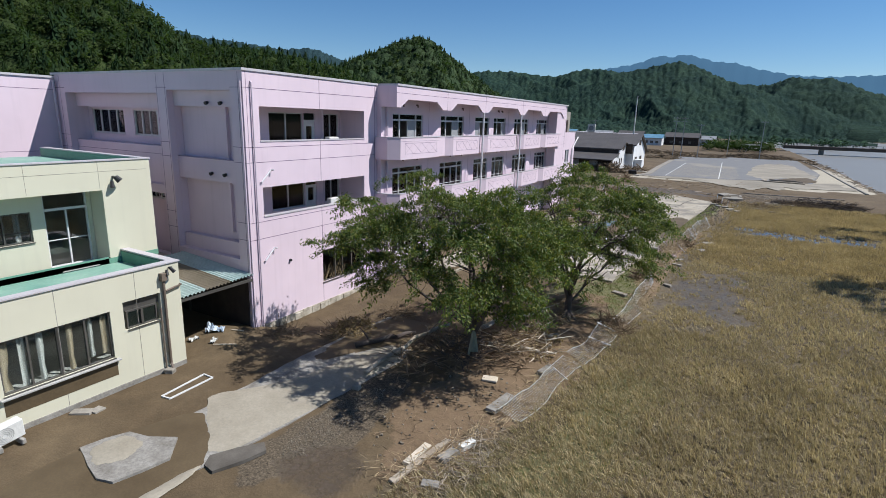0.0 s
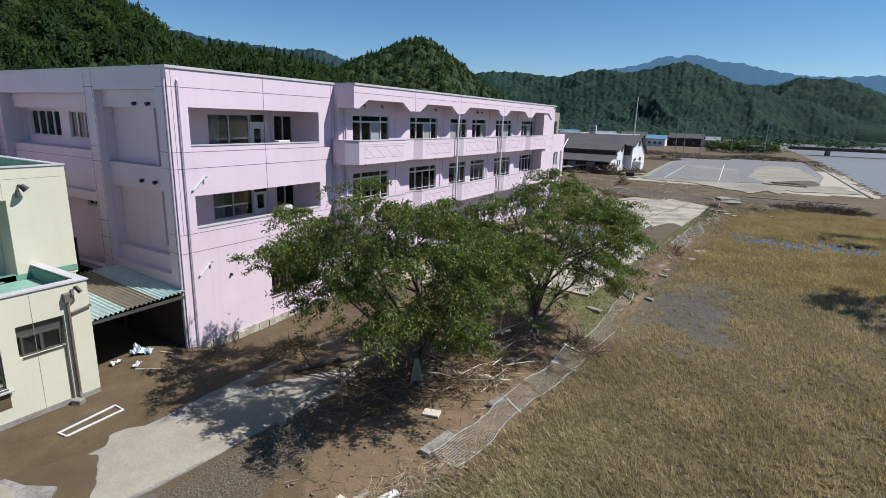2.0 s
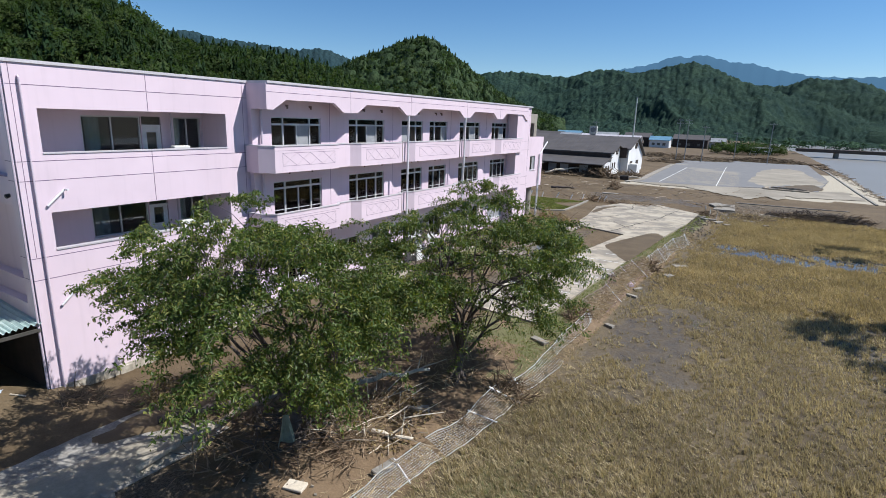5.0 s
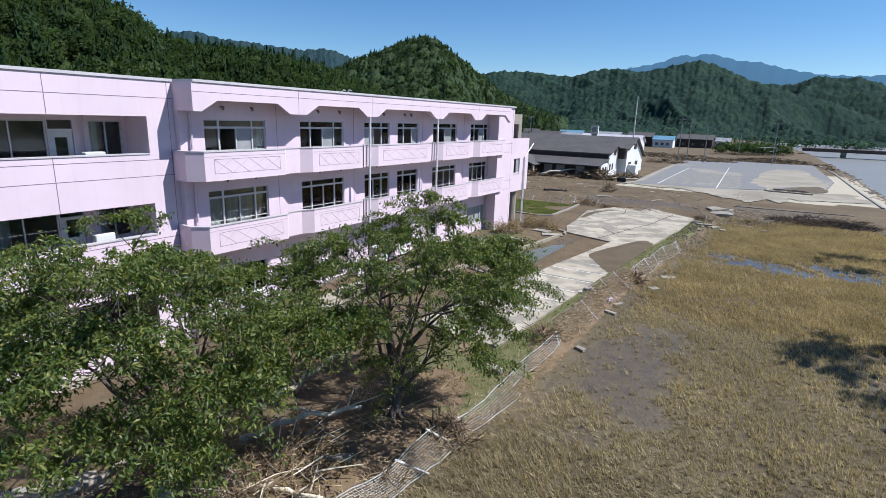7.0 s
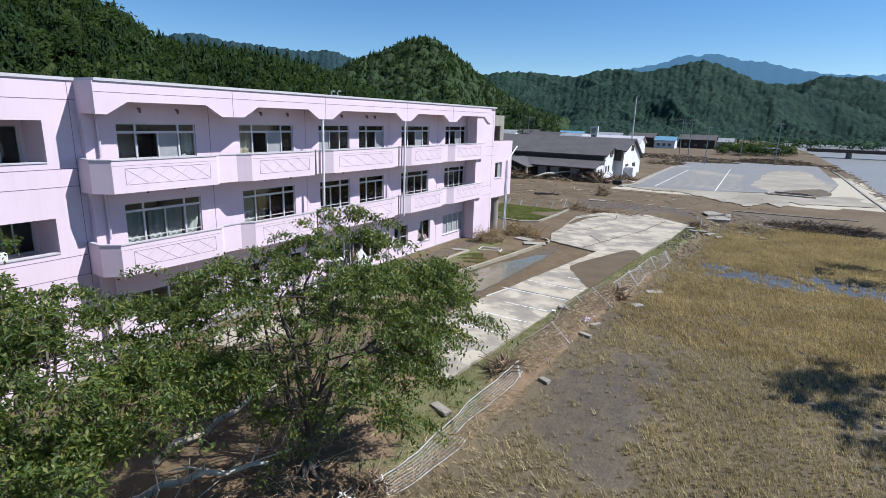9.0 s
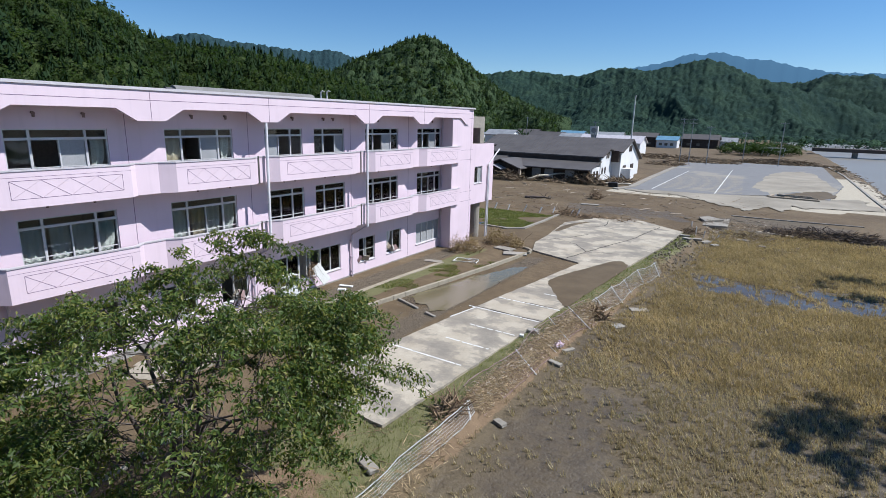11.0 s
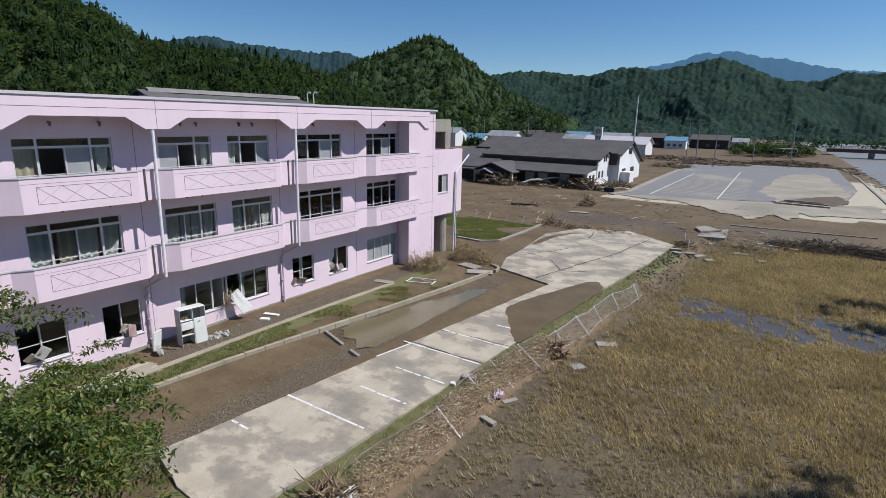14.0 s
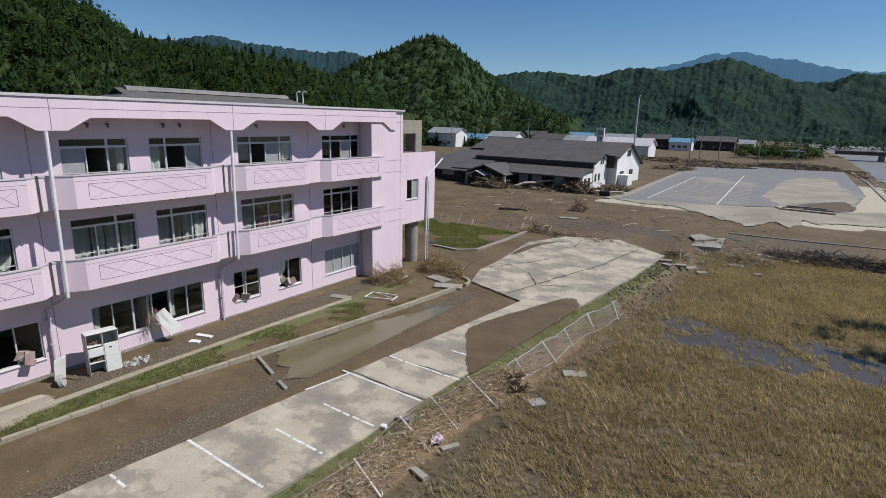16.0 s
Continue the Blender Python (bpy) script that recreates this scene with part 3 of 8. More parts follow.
    for name, v in masks.items():
        me.attributes.new(name, "FLOAT", "POINT").data.foreach_set("value", v.ravel().astype(np.float32))
    return tagged(new("ground", me), "grey-brown flood mud with silt, gravel and a stubble field", "ground", kind="structure")


make_ground()

bm = bmesh.new()
for y0, y1 in zip(range(-400, 1500, 50), range(-350, 1550, 50)):
    a, b = float(np.interp(y0, BANK_Y, BANK_X)), float(np.interp(y1, BANK_Y, BANK_X))
    bm.faces.new([bm.verts.new(p) for p in ((a + 1, y0, -1.1), (a + 149, y0, -1.1), (b + 149, y1, -1.1), (b + 1, y1, -1.1))])
tagged(part("water", bm, RIVER), "wide grey muddy river in flood", "river", kind="structure")


def slab(name, outline, top, thick, material, label, category, jag=0.0, kind="structure", slope=None):
    """A slab of that outline in plan with a slightly ragged edge."""
    pts = []
    rnd = random.Random(len(outline) * 7 + int(top * 100))
    for (x0, y0), (x1, y1) in zip(outline, outline[1:] + outline[:1]):
        n = max(1, int(math.hypot(x1 - x0, y1 - y0) / 0.5)) if jag else 1
        for k in range(n):
            f = k / n
            j = jag if 0 < k else 0
            pts.append((x0 + (x1 - x0) * f + rnd.uniform(-j, j), y0 + (y1 - y0) * f + rnd.uniform(-j, j)))
    bm = bmesh.new()
    up = slope or (lambda x, y: 0.0)
    hi = [bm.verts.new((x, y, top + up(x, y))) for x, y in pts]
    lo = [bm.verts.new((x, y, top + up(x, y) - thick)) for x, y in pts]
    bm.faces.new(hi)
    bm.faces.new(lo[::-1])
    for i in range(len(pts)):
        j = (i + 1) % len(pts)
        bm.faces.new((hi[i], lo[i], lo[j], hi[j]))
    bmesh.ops.recalc_face_normals(bm, faces=bm.faces)
    return tagged(part(name, bm, material), label, category, kind=kind)


LOT_SLOPE = lambda x, y: 0.004 * (y - 32.0)

# ---- the pink care home ----
home = thing("care_home", (0, 20, -0.3), "three-storey pale pink concrete care home, ground floor wrecked by flood", "building")
F1, F2, F3, ROOF = 0.15, 3.70, 7.15, 11.40
WALL_X, FASCIA_X, BALC_X = 0.30, 1.45, 1.55
A_END = 9.90

# near block: front wall with two loggias and a ground-floor window
bm = bmesh.new()
holed_wall(bm, 0.0, A_END, -1.35, ROOF - 0.06, -0.22, 0.0, [(0.86, 8.61, 8.24, 9.83), (0.86, 8.61, 4.67, 6.08), (4.86, 8.30, 0.36, 2.2)], on_x)
part("front_wall", bm, PINK, home)
bm = bmesh.new()
for z0, z1 in ((8.24, 9.83), (4.67, 6.08)):
    f = F3 if z0 > 7 else F2
    box(bm, -1.85, -0.23, 0.6, 8.9, f - 0.25, f)          # loggia floor
    box(bm, -1.85, -0.23, 0.6, 8.9, z1 + 0.02, z1 + 0.2)  # loggia ceiling
    box(bm, -1.85, -0.23, 0.66, 0.84, f, z1 + 0.02)
    box(bm, -1.85, -0.23, 8.63, 8.81, f, z1 + 0.02)
part("loggia", bm, PINK, home)
# grey sheets over the floors, hidden by the sills, added to cut bounced light
for f in (F3, F2):
    bm = bmesh.new()
    box(bm, -1.84, -0.24, 0.85, 8.62, f + 0.003, f + 0.012)
    part("loggia_deck", bm, FLAT_ROOF, home, "grey loggia floor sheet added to cut bounced light")
bm = bmesh.new()
for z0, z1 in ((8.24, 9.83), (4.67, 6.08)):
    box(bm, -0.26, 0.03, 0.86, 8.61, z0 - 0.015, z0 + 0.035)
part("loggia_coping", bm, COPING, home, "grey metal coping on the loggia sill")
for f, top in ((F3, 9.6), (F2, 5.95)):
    bm = bmesh.new()
    holed_wall(bm, 0.5, 9.0, f, f + 2.7, -2.0, -1.85, [(3.1, 5.55, f + 0.75, top), (5.6, 6.5, f, top), (7.1, 8.5, f + 0.75, top)], on_x)
    part("loggia_back_wall", bm, PINK, home)
    window(home, on_x, -1.85, -1, 3.1, 5.55, f + 0.75, top, ((4.3, False),), curtains=((3.3, 3.9, f + 0.6, 0, CURTAIN),))
    window(home, on_x, -1.85, -1, 7.1, 8.5, f + 0.75, top, ((7.8, False),), curtains=((7.15, 7.5, f + 0.6, 0, CURTAIN),))
    bm = bmesh.new()
    holed_wall(bm, 5.62, 6.48, f, top - 0.45, -1.97, -1.9, [(5.82, 6.28, f + 1.0, f + 1.75)], on_x)
    box(bm, -1.97, -1.88, 5.6, 6.5, top - 0.45, top - 0.36)
    door = part("door", bm, FRAME_WHITE, home, "white balcony door with a small window")
    bm = bmesh.new()
    box(bm, -1.95, -1.94, 5.82, 6.28, f + 1.0, f + 1.75)
    box(bm, -1.95, -1.94, 5.62, 6.48, top - 0.36, top)
    part("pane", bm, GLASS, door)
    bm = bmesh.new()
    rod(bm, (-1.6, 6.85, f), (-1.6, 6.85, top + 0.2), 0.05)
    part("downpipe", bm, PIPE_PINK, home)
    bm = bmesh.new()
    box(bm, -0.95, -0.62, 6.3, 7.1, f + 0.65, f + 1.2, 0.03)
    box(bm, -0.9, -0.66, 6.35, 7.05, f, f + 0.65, 0.02)
    part("air_conditioner", bm, TIN_WHITE, home, "white outdoor unit on a stand")

# ground-floor window of the near block, bent by the flood
w = window(home, on_x, 0.0, -1, 4.86, 8.30, 0.36, 2.2, ((5.95, True), (6.6, False), (7.4, True)), frame_mat=BRONZE, missing=(0, 1, 2))
bm = bmesh.new()
rnd = random.Random(4)
for k in range(26):
    y, z = rnd.uniform(4.95, 6.6), rnd.uniform(0.38, 0.6)
    rod(bm, (-0.15 + rnd.uniform(-0.1, 0.15), y, z - 0.05), (rnd.uniform(-0.3, 0.1), y + rnd.uniform(-0.4, 0.4), z + rnd.uniform(0.1, 1.0)), 0.016, 0.006, 5)
part("drift_twigs", bm, STRAW, w)

# joints: dark sealant lines between the wall panels
bm = bmesh.new()
for z in (10.62, 7.98, 7.28, 4.45, 3.62):
    box(bm, -0.004, 0.004, 0.02, A_END - 0.02, z - 0.012, z + 0.012)
for z0, z1 in ((9.85, ROOF - 0.1), (6.1, 8.22), (2.25, 4.65), (-1.0, 0.3)):
    box(bm, -0.004, 0.0045, 4.86, 4.885, z0, z1)
box(bm, -0.004, 0.0045, 0.17, 0.19, 4.5, ROOF - 0.1)
box(bm, -0.004, 0.0045, A_END - 0.3, A_END - 0.28, 3.0, ROOF - 0.1)
part("panel_joint", bm, PINK_LINE, home, "dark sealant joints")

# bare concrete foot under the paint
bm = bmesh.new()
for k in range(14):
    y = 0.55 + k * 0.66
    box(bm, 0.0, 0.07 + 0.03 * (k % 3 == 0), y, y + 0.4 + 0.15 * (k % 2), -1.5, -0.74 - 0.03 * (k % 4), 0.015)
box(bm, -0.2, 0.05, 0.25, A_END - 0.1, -1.6, -0.76)
part("plinth", bm, surf("scoured_footing", (0.22, 0.19, 0.14), (0.58, 0.53, 0.44), 2.2, 12, 0.9, dark=0.75), home, "scoured pale concrete footing")

# end wall, facing the annex
bm = bmesh.new()
holed_wall(bm, -16.0, -0.22, -1.35, ROOF - 0.06, 0.0, 0.35, [(-15.0, -6.35, 5.75, 10.35), (-5.5, -0.86, 2.6, 10.5), (-15.0, -6.35, 2.0, 5.3)], on_y)
part("end_wall", bm, PINK, home)
bm = bmesh.new()
holed_wall(bm, -15.4, -6.0, 1.5, 10.6, 1.15, 1.3, [(-14.6, -11.35, 8.15, 9.5), (-10.4, -7.6, 8.15, 9.5), (-9.6, -7.6, 4.7, 6.0)], on_y)
box(bm, -15.38, -15.0, 0.35, 1.15, 5.0, 10.4)
box(bm, -6.35, -6.0, 0.35, 1.15, 2.0, 10.5)
part("recessed_wall", bm, PINK, home)
bm = bmesh.new()
box(bm, -15.0, -6.35, 0.55, 1.14, 9.6, 10.45)
box(bm, -15.0, -6.35, 0.36, 1.14, 5.5, 7.7)
part("beam", bm, PINK, home)
bm = bmesh.new()
box(bm, -5.6, -0.8, 0.75, 0.9, 1.5, 10.6)
box(bm, -5.5, -0.86, 0.36, 0.74, 9.75, 10.5)
box(bm, -5.5, -0.86, 0.36, 0.74, 6.2, 7.3)
box(bm, -5.5, -0.86, 0.36, 0.74, 2.6, 3.3)
box(bm, -5.62, -5.5, 0.36, 0.74, 2.6, 10.5)
box(bm, -0.86, -0.74, 0.36, 0.74, 2.6, 10.5)
part("panel_recess", bm, PINK, home)
bm = bmesh.new()
for z in (10.62, 7.98, 7.28, 4.45, 3.62):
    for x0, x1 in ((-16, -15.0), (-6.35, -5.5), (-0.86, 0)):
        box(bm, x0, x1, -0.004, 0.004, z - 0.012, z + 0.012)
for x in (-0.3, -15.5, -6.25, -5.6):
    box(bm, x - 0.01, x + 0.01, -0.0045, 0.004, -0.8, ROOF - 0.1)
box(bm, -15.0, -0.86, 0.352, 0.358, 7.28, 7.30)
part("panel_joint", bm, PINK_LINE, home)
for x0, x1, z0, z1 in ((-14.6, -11.35, 8.15, 9.5), (-10.4, -7.6, 8.15, 9.5), (-9.6, -7.6, 4.7, 6.0)):
    s = (x1 - x0) / 4
    window(home, on_y, 1.15, 1, x0, x1, z0, z1, ((x0 + s, True), (x0 + 2 * s, False), (x0 + 3 * s, True)), curtains=((x0 + 0.1, x0 + 0.7, z0 - 0.1, 0.2, CURTAIN),))
for x, z in ((-2.9, 9.95), (-1.9, 9.95), (-2.9, 6.6), (-1.9, 6.6)):
    bm = bmesh.new()
    rod(bm, (x, 0.36, z), (x, 0.2, z - 0.05), 0.07, 0.09, 10)
    part("vent_cap", bm, BLACK, home)

# wing of the home that runs off behind the annex
bm = bmesh.new()
box(bm, -16.4, -16.02, -24, -0.02, -1.3, 11.15)
box(bm, -30, -16.42, -24, -0.02, -1.3, 11.0)
part("side_wing", bm, PINK, home)
bm = bmesh.new()
box(bm, -30, -15.95, -24, 0.0, 11.15, 11.27)
part("roof_coping", bm, COPING, home)
bm = bmesh.new()
for z in (10.5, 7.0):
    box(bm, -16.03, -16.015, -24, -0.02, z - 0.012, z + 0.012)
part("panel_joint", bm, PINK_LINE, home)
bm = bmesh.new()
pipe_run(bm, [(-15.85, -0.15, 11.0), (-15.75, -0.15, -0.8)], 0.07)
part("downpipe", bm, PIPE_PINK, home)

# long wing: fascia with trapezoid bays
LOWS = [(9.85, 10.25), (15.35, 16.55), (21.55, 22.6), (29.45, 30.4), (35.5, 36.6)]
out = [(9.85, ROOF - 0.06), (9.85, 10.12)]
for (a0, a1), (b0, b1) in zip(LOWS, LOWS[1:] + [(42.1, 43.5)]):
    out += [(a1, 10.10), (a1 + 0.85, 10.60), (b0 - 0.8, 10.60), (b0, 10.10)]
out += [(42.6, 10.10), (42.6, ROOF - 0.06)]
bm = bmesh.new()
prism(bm, out, on_x, FASCIA_X - 0.18, FASCIA_X)
box(bm, 0.001, FASCIA_X - 0.18, 9.85, 10.03, 10.12, ROOF - 0.06)
part("fascia", bm, PINK, home, "pink parapet cut into trapezoid bays")
bm = bmesh.new()
box(bm, -0.2, FASCIA_X - 0.181, 10.03, 43.4, 10.61, 10.8)
part("soffit", bm, PINK, home)
bm = bmesh.new()
box(bm, FASCIA_X - 0.002, FASCIA_X + 0.004, 9.86, 42.58, 10.93, 10.95)
for y in (15.95, 22.05, 29.9, 36.05):
    box(bm, FASCIA_X - 0.002, FASCIA_X + 0.0045, y - 0.01, y + 0.01, 10.12, ROOF - 0.1)
part("panel_joint", bm, PINK_LINE, home)
bm = bmesh.new()
box(bm, -16.3, 0.05, -0.05, A_END + 0.0, ROOF - 0.06, ROOF + 0.05)
box(bm, -16.3, FASCIA_X + 0.05, A_END - 0.02 + 0.025, 43.55, ROOF - 0.058, ROOF + 0.052)
part("roof_coping", bm, COPING, home, "grey metal roof edge")
bm = bmesh.new()
box(bm, -16.1, -0.3, 0.3, 43.2, ROOF + 0.055, ROOF + 0.075)
part("roof", bm, FLAT_ROOF, home)

# long wing: window wall, piers and floors
BAYS = [(11.09, 14.66), (17.07, 20.62), (22.6, 25.28), (26.2, 28.79), (30.82, 34.42), (36.8, 40.1)]
GROUND_WINDOWS = [(11.08, 14.33), (16.16, 17.98), (19.35, 21.03), (22.92, 28.23), (30.04, 31.73), (33.05, 34.78), (36.75, 40.08)]
holes = [(a, b, F3 + 0.1, 9.76) for a, b in BAYS] + [(a, b, F2 + 0.1, 6.40) for a, b in BAYS] + [(a, b, 0.72, 2.40) for a, b in GROUND_WINDOWS]
bm = bmesh.new()
holed_wall(bm, 9.86, 40.2, -0.5, 10.61, WALL_X - 0.2, WALL_X, holes, on_x)
box(bm, 0.001, WALL_X - 0.2, 9.86, 10.06, -1.2, 10.61)
part("window_wall", bm, PINK, home)
bm = bmesh.new()
box(bm, WALL_X, WALL_X + 0.06, 9.9, 40.2, -0.6, 0.02)
part("plinth", bm, CONCRETE_OLD, home)
bm = bmesh.new()
for y in (15.4, 21.55, 29.35, 35.65):
    box(bm, WALL_X - 0.002, WALL_X + 0.004, y - 0.012, y + 0.012, 0.1, 10.6)
part("panel_joint", bm, PINK_LINE, home)
bm = bmesh.new()
for f in (F1, F2, F3):
    box(bm, -15.8, WALL_X - 0.201, 9.95, 43.3, f - 0.3, f)
    box(bm, -15.8, -2.01, 1.4, 9.94, f - 0.3, f)
part("floor_slab", bm, INNER_FLOOR, home)
bm = bmesh.new()
for k, y in enumerate((9.93, 15.6, 21.5, 25.4, 29.7, 35.3, 41.5)):
    box(bm, -5.2, WALL_X - 0.21, y, y + 0.12, F1, ROOF - 0.7)
for f, h in ((F1, 3.2), (F2, 3.1), (F3, 3.3)):
    box(bm, -5.4, -5.22, 9.95, 43.2, f, f + h)
    box(bm, -5.4, -5.22, 1.4, 9.9, f, f + h)
part("partition_wall", bm, INNER, home)
bm = bmesh.new()
box(bm, -16.2, -15.9, 0.36, 43.5, -1.2, ROOF - 0.07)
part("rear_wall", bm, PINK, home)
bm = bmesh.new()
holed_wall(bm, 40.2, 43.5, -0.6, ROOF - 0.062, 1.12, 1.35, [], on_x)
box(bm, -0.0, 1.12, 40.2, 40.4, -0.6, 10.6)
box(bm, -16.0, 1.12, 43.3, 43.5, -0.6, ROOF - 0.062)
part("end_pier", bm, PINK, home)
bm = bmesh.new()
for z in (10.6, 8.0, 7.2, 4.5, 3.7):
    box(bm, 1.348, 1.354, 41.4, 43.5, z - 0.01, z + 0.01)
box(bm, 1.348, 1.3545, 43.2, 43.22, 0, 11.2)
part("panel_joint", bm, PINK_LINE, home)

rnd = random.Random(11)
for f, top, tr in ((F3, 9.76, 9.38), (F2, 6.40, 6.03)):
    for k, (a, b) in enumerate(BAYS):
        s = b - a
        if k in (2, 3):
            ups = ((a + s * (0.36 if k == 2 else 0.30), k == 3), (a + s * 0.68, k == 2))
        else:
            ups = ((a + s * 0.23, True), (a + s * 0.5, False), (a + s * 0.77, True))
        cur, low = [], f == F2
        m = (CURTAIN, CURTAIN_TAN, CURTAIN, CURTAIN_TAN, CURTAIN_RED, CURTAIN)[k]
        if low:
            cur = [(a + 0.08, a + s * 0.27, f + 0.2, 0.05, CURTAIN), (a + s * 0.30, a + s * 0.50, f + 0.2, 0.1, m), (a + s * 0.52, a + s * 0.74, f + 0.2, 0.1, CURTAIN if k % 2 else m), (b - s * 0.24, b - 0.08, f + 0.2, 0.2, CURTAIN)]
        else:
            cur = [(b - s * 0.17, b - 0.12, f + 0.2, 0.45, CURTAIN)]
            if k in (1, 3):
                cur.append((a + 0.1, a + s * 0.22, f + 0.2, 0.1, CURTAIN_TAN if k == 1 else CURTAIN))
        open_field = () if low else ((1,) if k in (0, 1, 2, 4) else (1,))
        window(home, on_x, WALL_X, -1, a, b, f + 0.1, top, ups, tr, curtains=tuple(cur), missing=open_field, low_bar=f + 1.15, opaque=None if low else ((2,), (2,), (0,), (2,), (2,), (2,))[k])
for k, (a, b) in enumerate(GROUND_WINDOWS):
    s = b - a
    if s > 3:
        n = 6 if s > 4 else 4
        ups = tuple((a + s * i / n, i % 2 == 0) for i in range(1, n))
    else:
        ups = ((a + s * 0.46, False),)
    gone = {1: (0,), 2: (0,), 3: (2, 3), 4: (0,), 5: (0,)}.get(k, ())
    cur = {3: ((a + 0.05, a + 0.4, 0.9, 0.1, CURTAIN), (a + s * 0.66, a + s * 0.72, 0.9, 0.1, CURTAIN)), 4: ((a + 0.65, a + 0.95, 0.7, 0.4, CURTAIN),), 5: ((a + 0.1, a + 0.7, 0.9, 0.5, CURTAIN),)}.get(k, ())
    window(home, on_x, WALL_X, -1, a, b, 0.72, 2.40, ups, curtains=cur, missing=gone, low_bar=1.52 if k in (1, 4) else None, opaque=(0, 1, 2, 3) if k == 6 else None)

# balconies: bays pushed forward between chamfered recesses
def balcony(f_bottom, f_top):
    bays = [(10.15, 14.8), (16.75, 20.95), (22.5, 28.45), (30.35, 34.55), (36.35, 41.0)]
    line = [(0.05, 9.62), (0.95, 9.62)]
    for k, (a, b) in enumerate(bays):
        line += [(BALC_X, a), (BALC_X, b)]
        if k < 4:
            na = bays[k + 1][0]
            line += [(1.22, b + 0.35), (1.22, na - 0.62)]
        else:
            line += [(BALC_X, 41.2), (1.36, 41.2)]
    bm = bmesh.new()
    inner = []
    for i, (x, y) in enumerate(line):
        d = Vector((0, 0))
        for j in (i - 1, i):
            if 0 <= j < len(line) - 1:
                e = Vector(line[j + 1]) - Vector(line[j])
                d += Vector((-e.y, e.x)).normalized()
        d.normalize()
        inner.append((x + d.x * 0.16, y + d.y * 0.16))
    ring = line + inner[::-1]
    prism(bm, ring, lambda u, v, w: (u, v, w), f_bottom, f_top - 0.05)
    body = part("balcony", bm, PINK, home, "pink balcony parapet with lattice grooves")
    bm = bmesh.new()
    big = [(x + 0.03 * (1 if x > 0.5 else 0), y) for x, y in line] + inner[::-1]
    prism(bm, big, lambda u, v, w: (u, v, w), f_top - 0.05, f_top)
    part("coping", bm, COPING, body)
    bm = bmesh.new()
    prism(bm, [(x - 0.02, y) for x, y in line[1:]] + [(WALL_X + 0.001, 41.2), (WALL_X + 0.001, 9.64)], lambda u, v, w: (u, v, w), f_bottom + 0.003, f_bottom + 0.14)
    part("slab", bm, PINK, body)
    # grey sheet behind the parapet, unseen, added to dim light bounced in the recess
    bm = bmesh.new()
    prism(bm, [(x - 0.14, y) for x, y in line[1:]] + [(WALL_X + 0.004, 41.1), (WALL_X + 0.004, 9.8)], lambda u, v, w: (u, v, w), f_bottom + 0.145, f_bottom + 0.155)
    part("deck", bm, FLAT_ROOF, body, "grey balcony floor sheet added to cut bounced light")
    dark, pale = bmesh.new(), bmesh.new()
    h0, h1 = f_bottom + 0.33, f_top - 0.38
    for a, b in bays:
        y0, y1, x = a + 0.5, b - 0.35, BALC_X
        for z in (h0, h1):
            box(dark, x - 0.003, x + 0.004, y0, y1, z - 0.008, z + 0.008)
        for y in (y0, y1):
            box(dark, x - 0.003, x + 0.0045, y - 0.008, y + 0.008, h0, h1)
        n = 4
        s = (y1 - y0) / n
        for i in range(n):
            c = y0 + s * (i + 0.5)
            ln, an = math.hypot(s, h1 - h0), math.degrees(math.atan2(h1 - h0, s))
            for bmx, sg in ((dark, -1), (pale, 1)):
                tbox(bmx, pose(x, c, (h0 + h1) / 2, sg * an, 0, 0), 0.010 + 0.001 * sg, ln, 0.016)
        box(dark, x - 0.003, x + 0.0035, a + 0.02, b, f_top - 0.265, f_top - 0.255)
    part("groove", dark, PINK_LINE, body)
    part("groove", pale, PINK_THIN, body)


balcony(7.02, 8.38)
balcony(3.60, 4.96)

# downpipes along the wing
for y, jog in ((21.85, True), (29.75, True)):
    bm = bmesh.new()
    pipe_run(bm, [(1.40, y, 10.08), (1.42, y - 0.1, 3.45)], 0.075, 10)
    part("downpipe", bm, PIPE_WHITE, home, "white downpipe")
    bm = bmesh.new()
    pipe_run(bm, [(1.40, y - 0.1, 3.5), (0.45, y - 0.55, 2.85), (0.43, y - 0.56, -0.3)], 0.06, 8)
    for z in (2.4, 1.3, 0.3):
        box(bm, 0.305, 0.51, y - 0.65, y - 0.47, z, z + 0.04)
    part("downpipe", bm, PIPE_PINK, home)
    bm = bmesh.new()
    box(bm, 1.19, 1.25, y - 0.50, y - 0.42, 7.0, 8.40)
    box(bm, 1.19, 1.25, y - 0.50, y - 0.42, 3.6, 4.98)
    part("expansion_joint", bm, BRONZE, home)
for y in (10.35, 40.13):
    bm = bmesh.new()
    rod(bm, (0.42, y, 10.6), (0.42, y, 8.4), 0.06)
    rod(bm, (0.42, y, 6.9), (0.42, y, 5.0), 0.06)
    rod(bm, (0.42, y, 3.5), (0.42, y, -0.2), 0.06)
    part("downpipe", bm, PIPE_PINK, home)
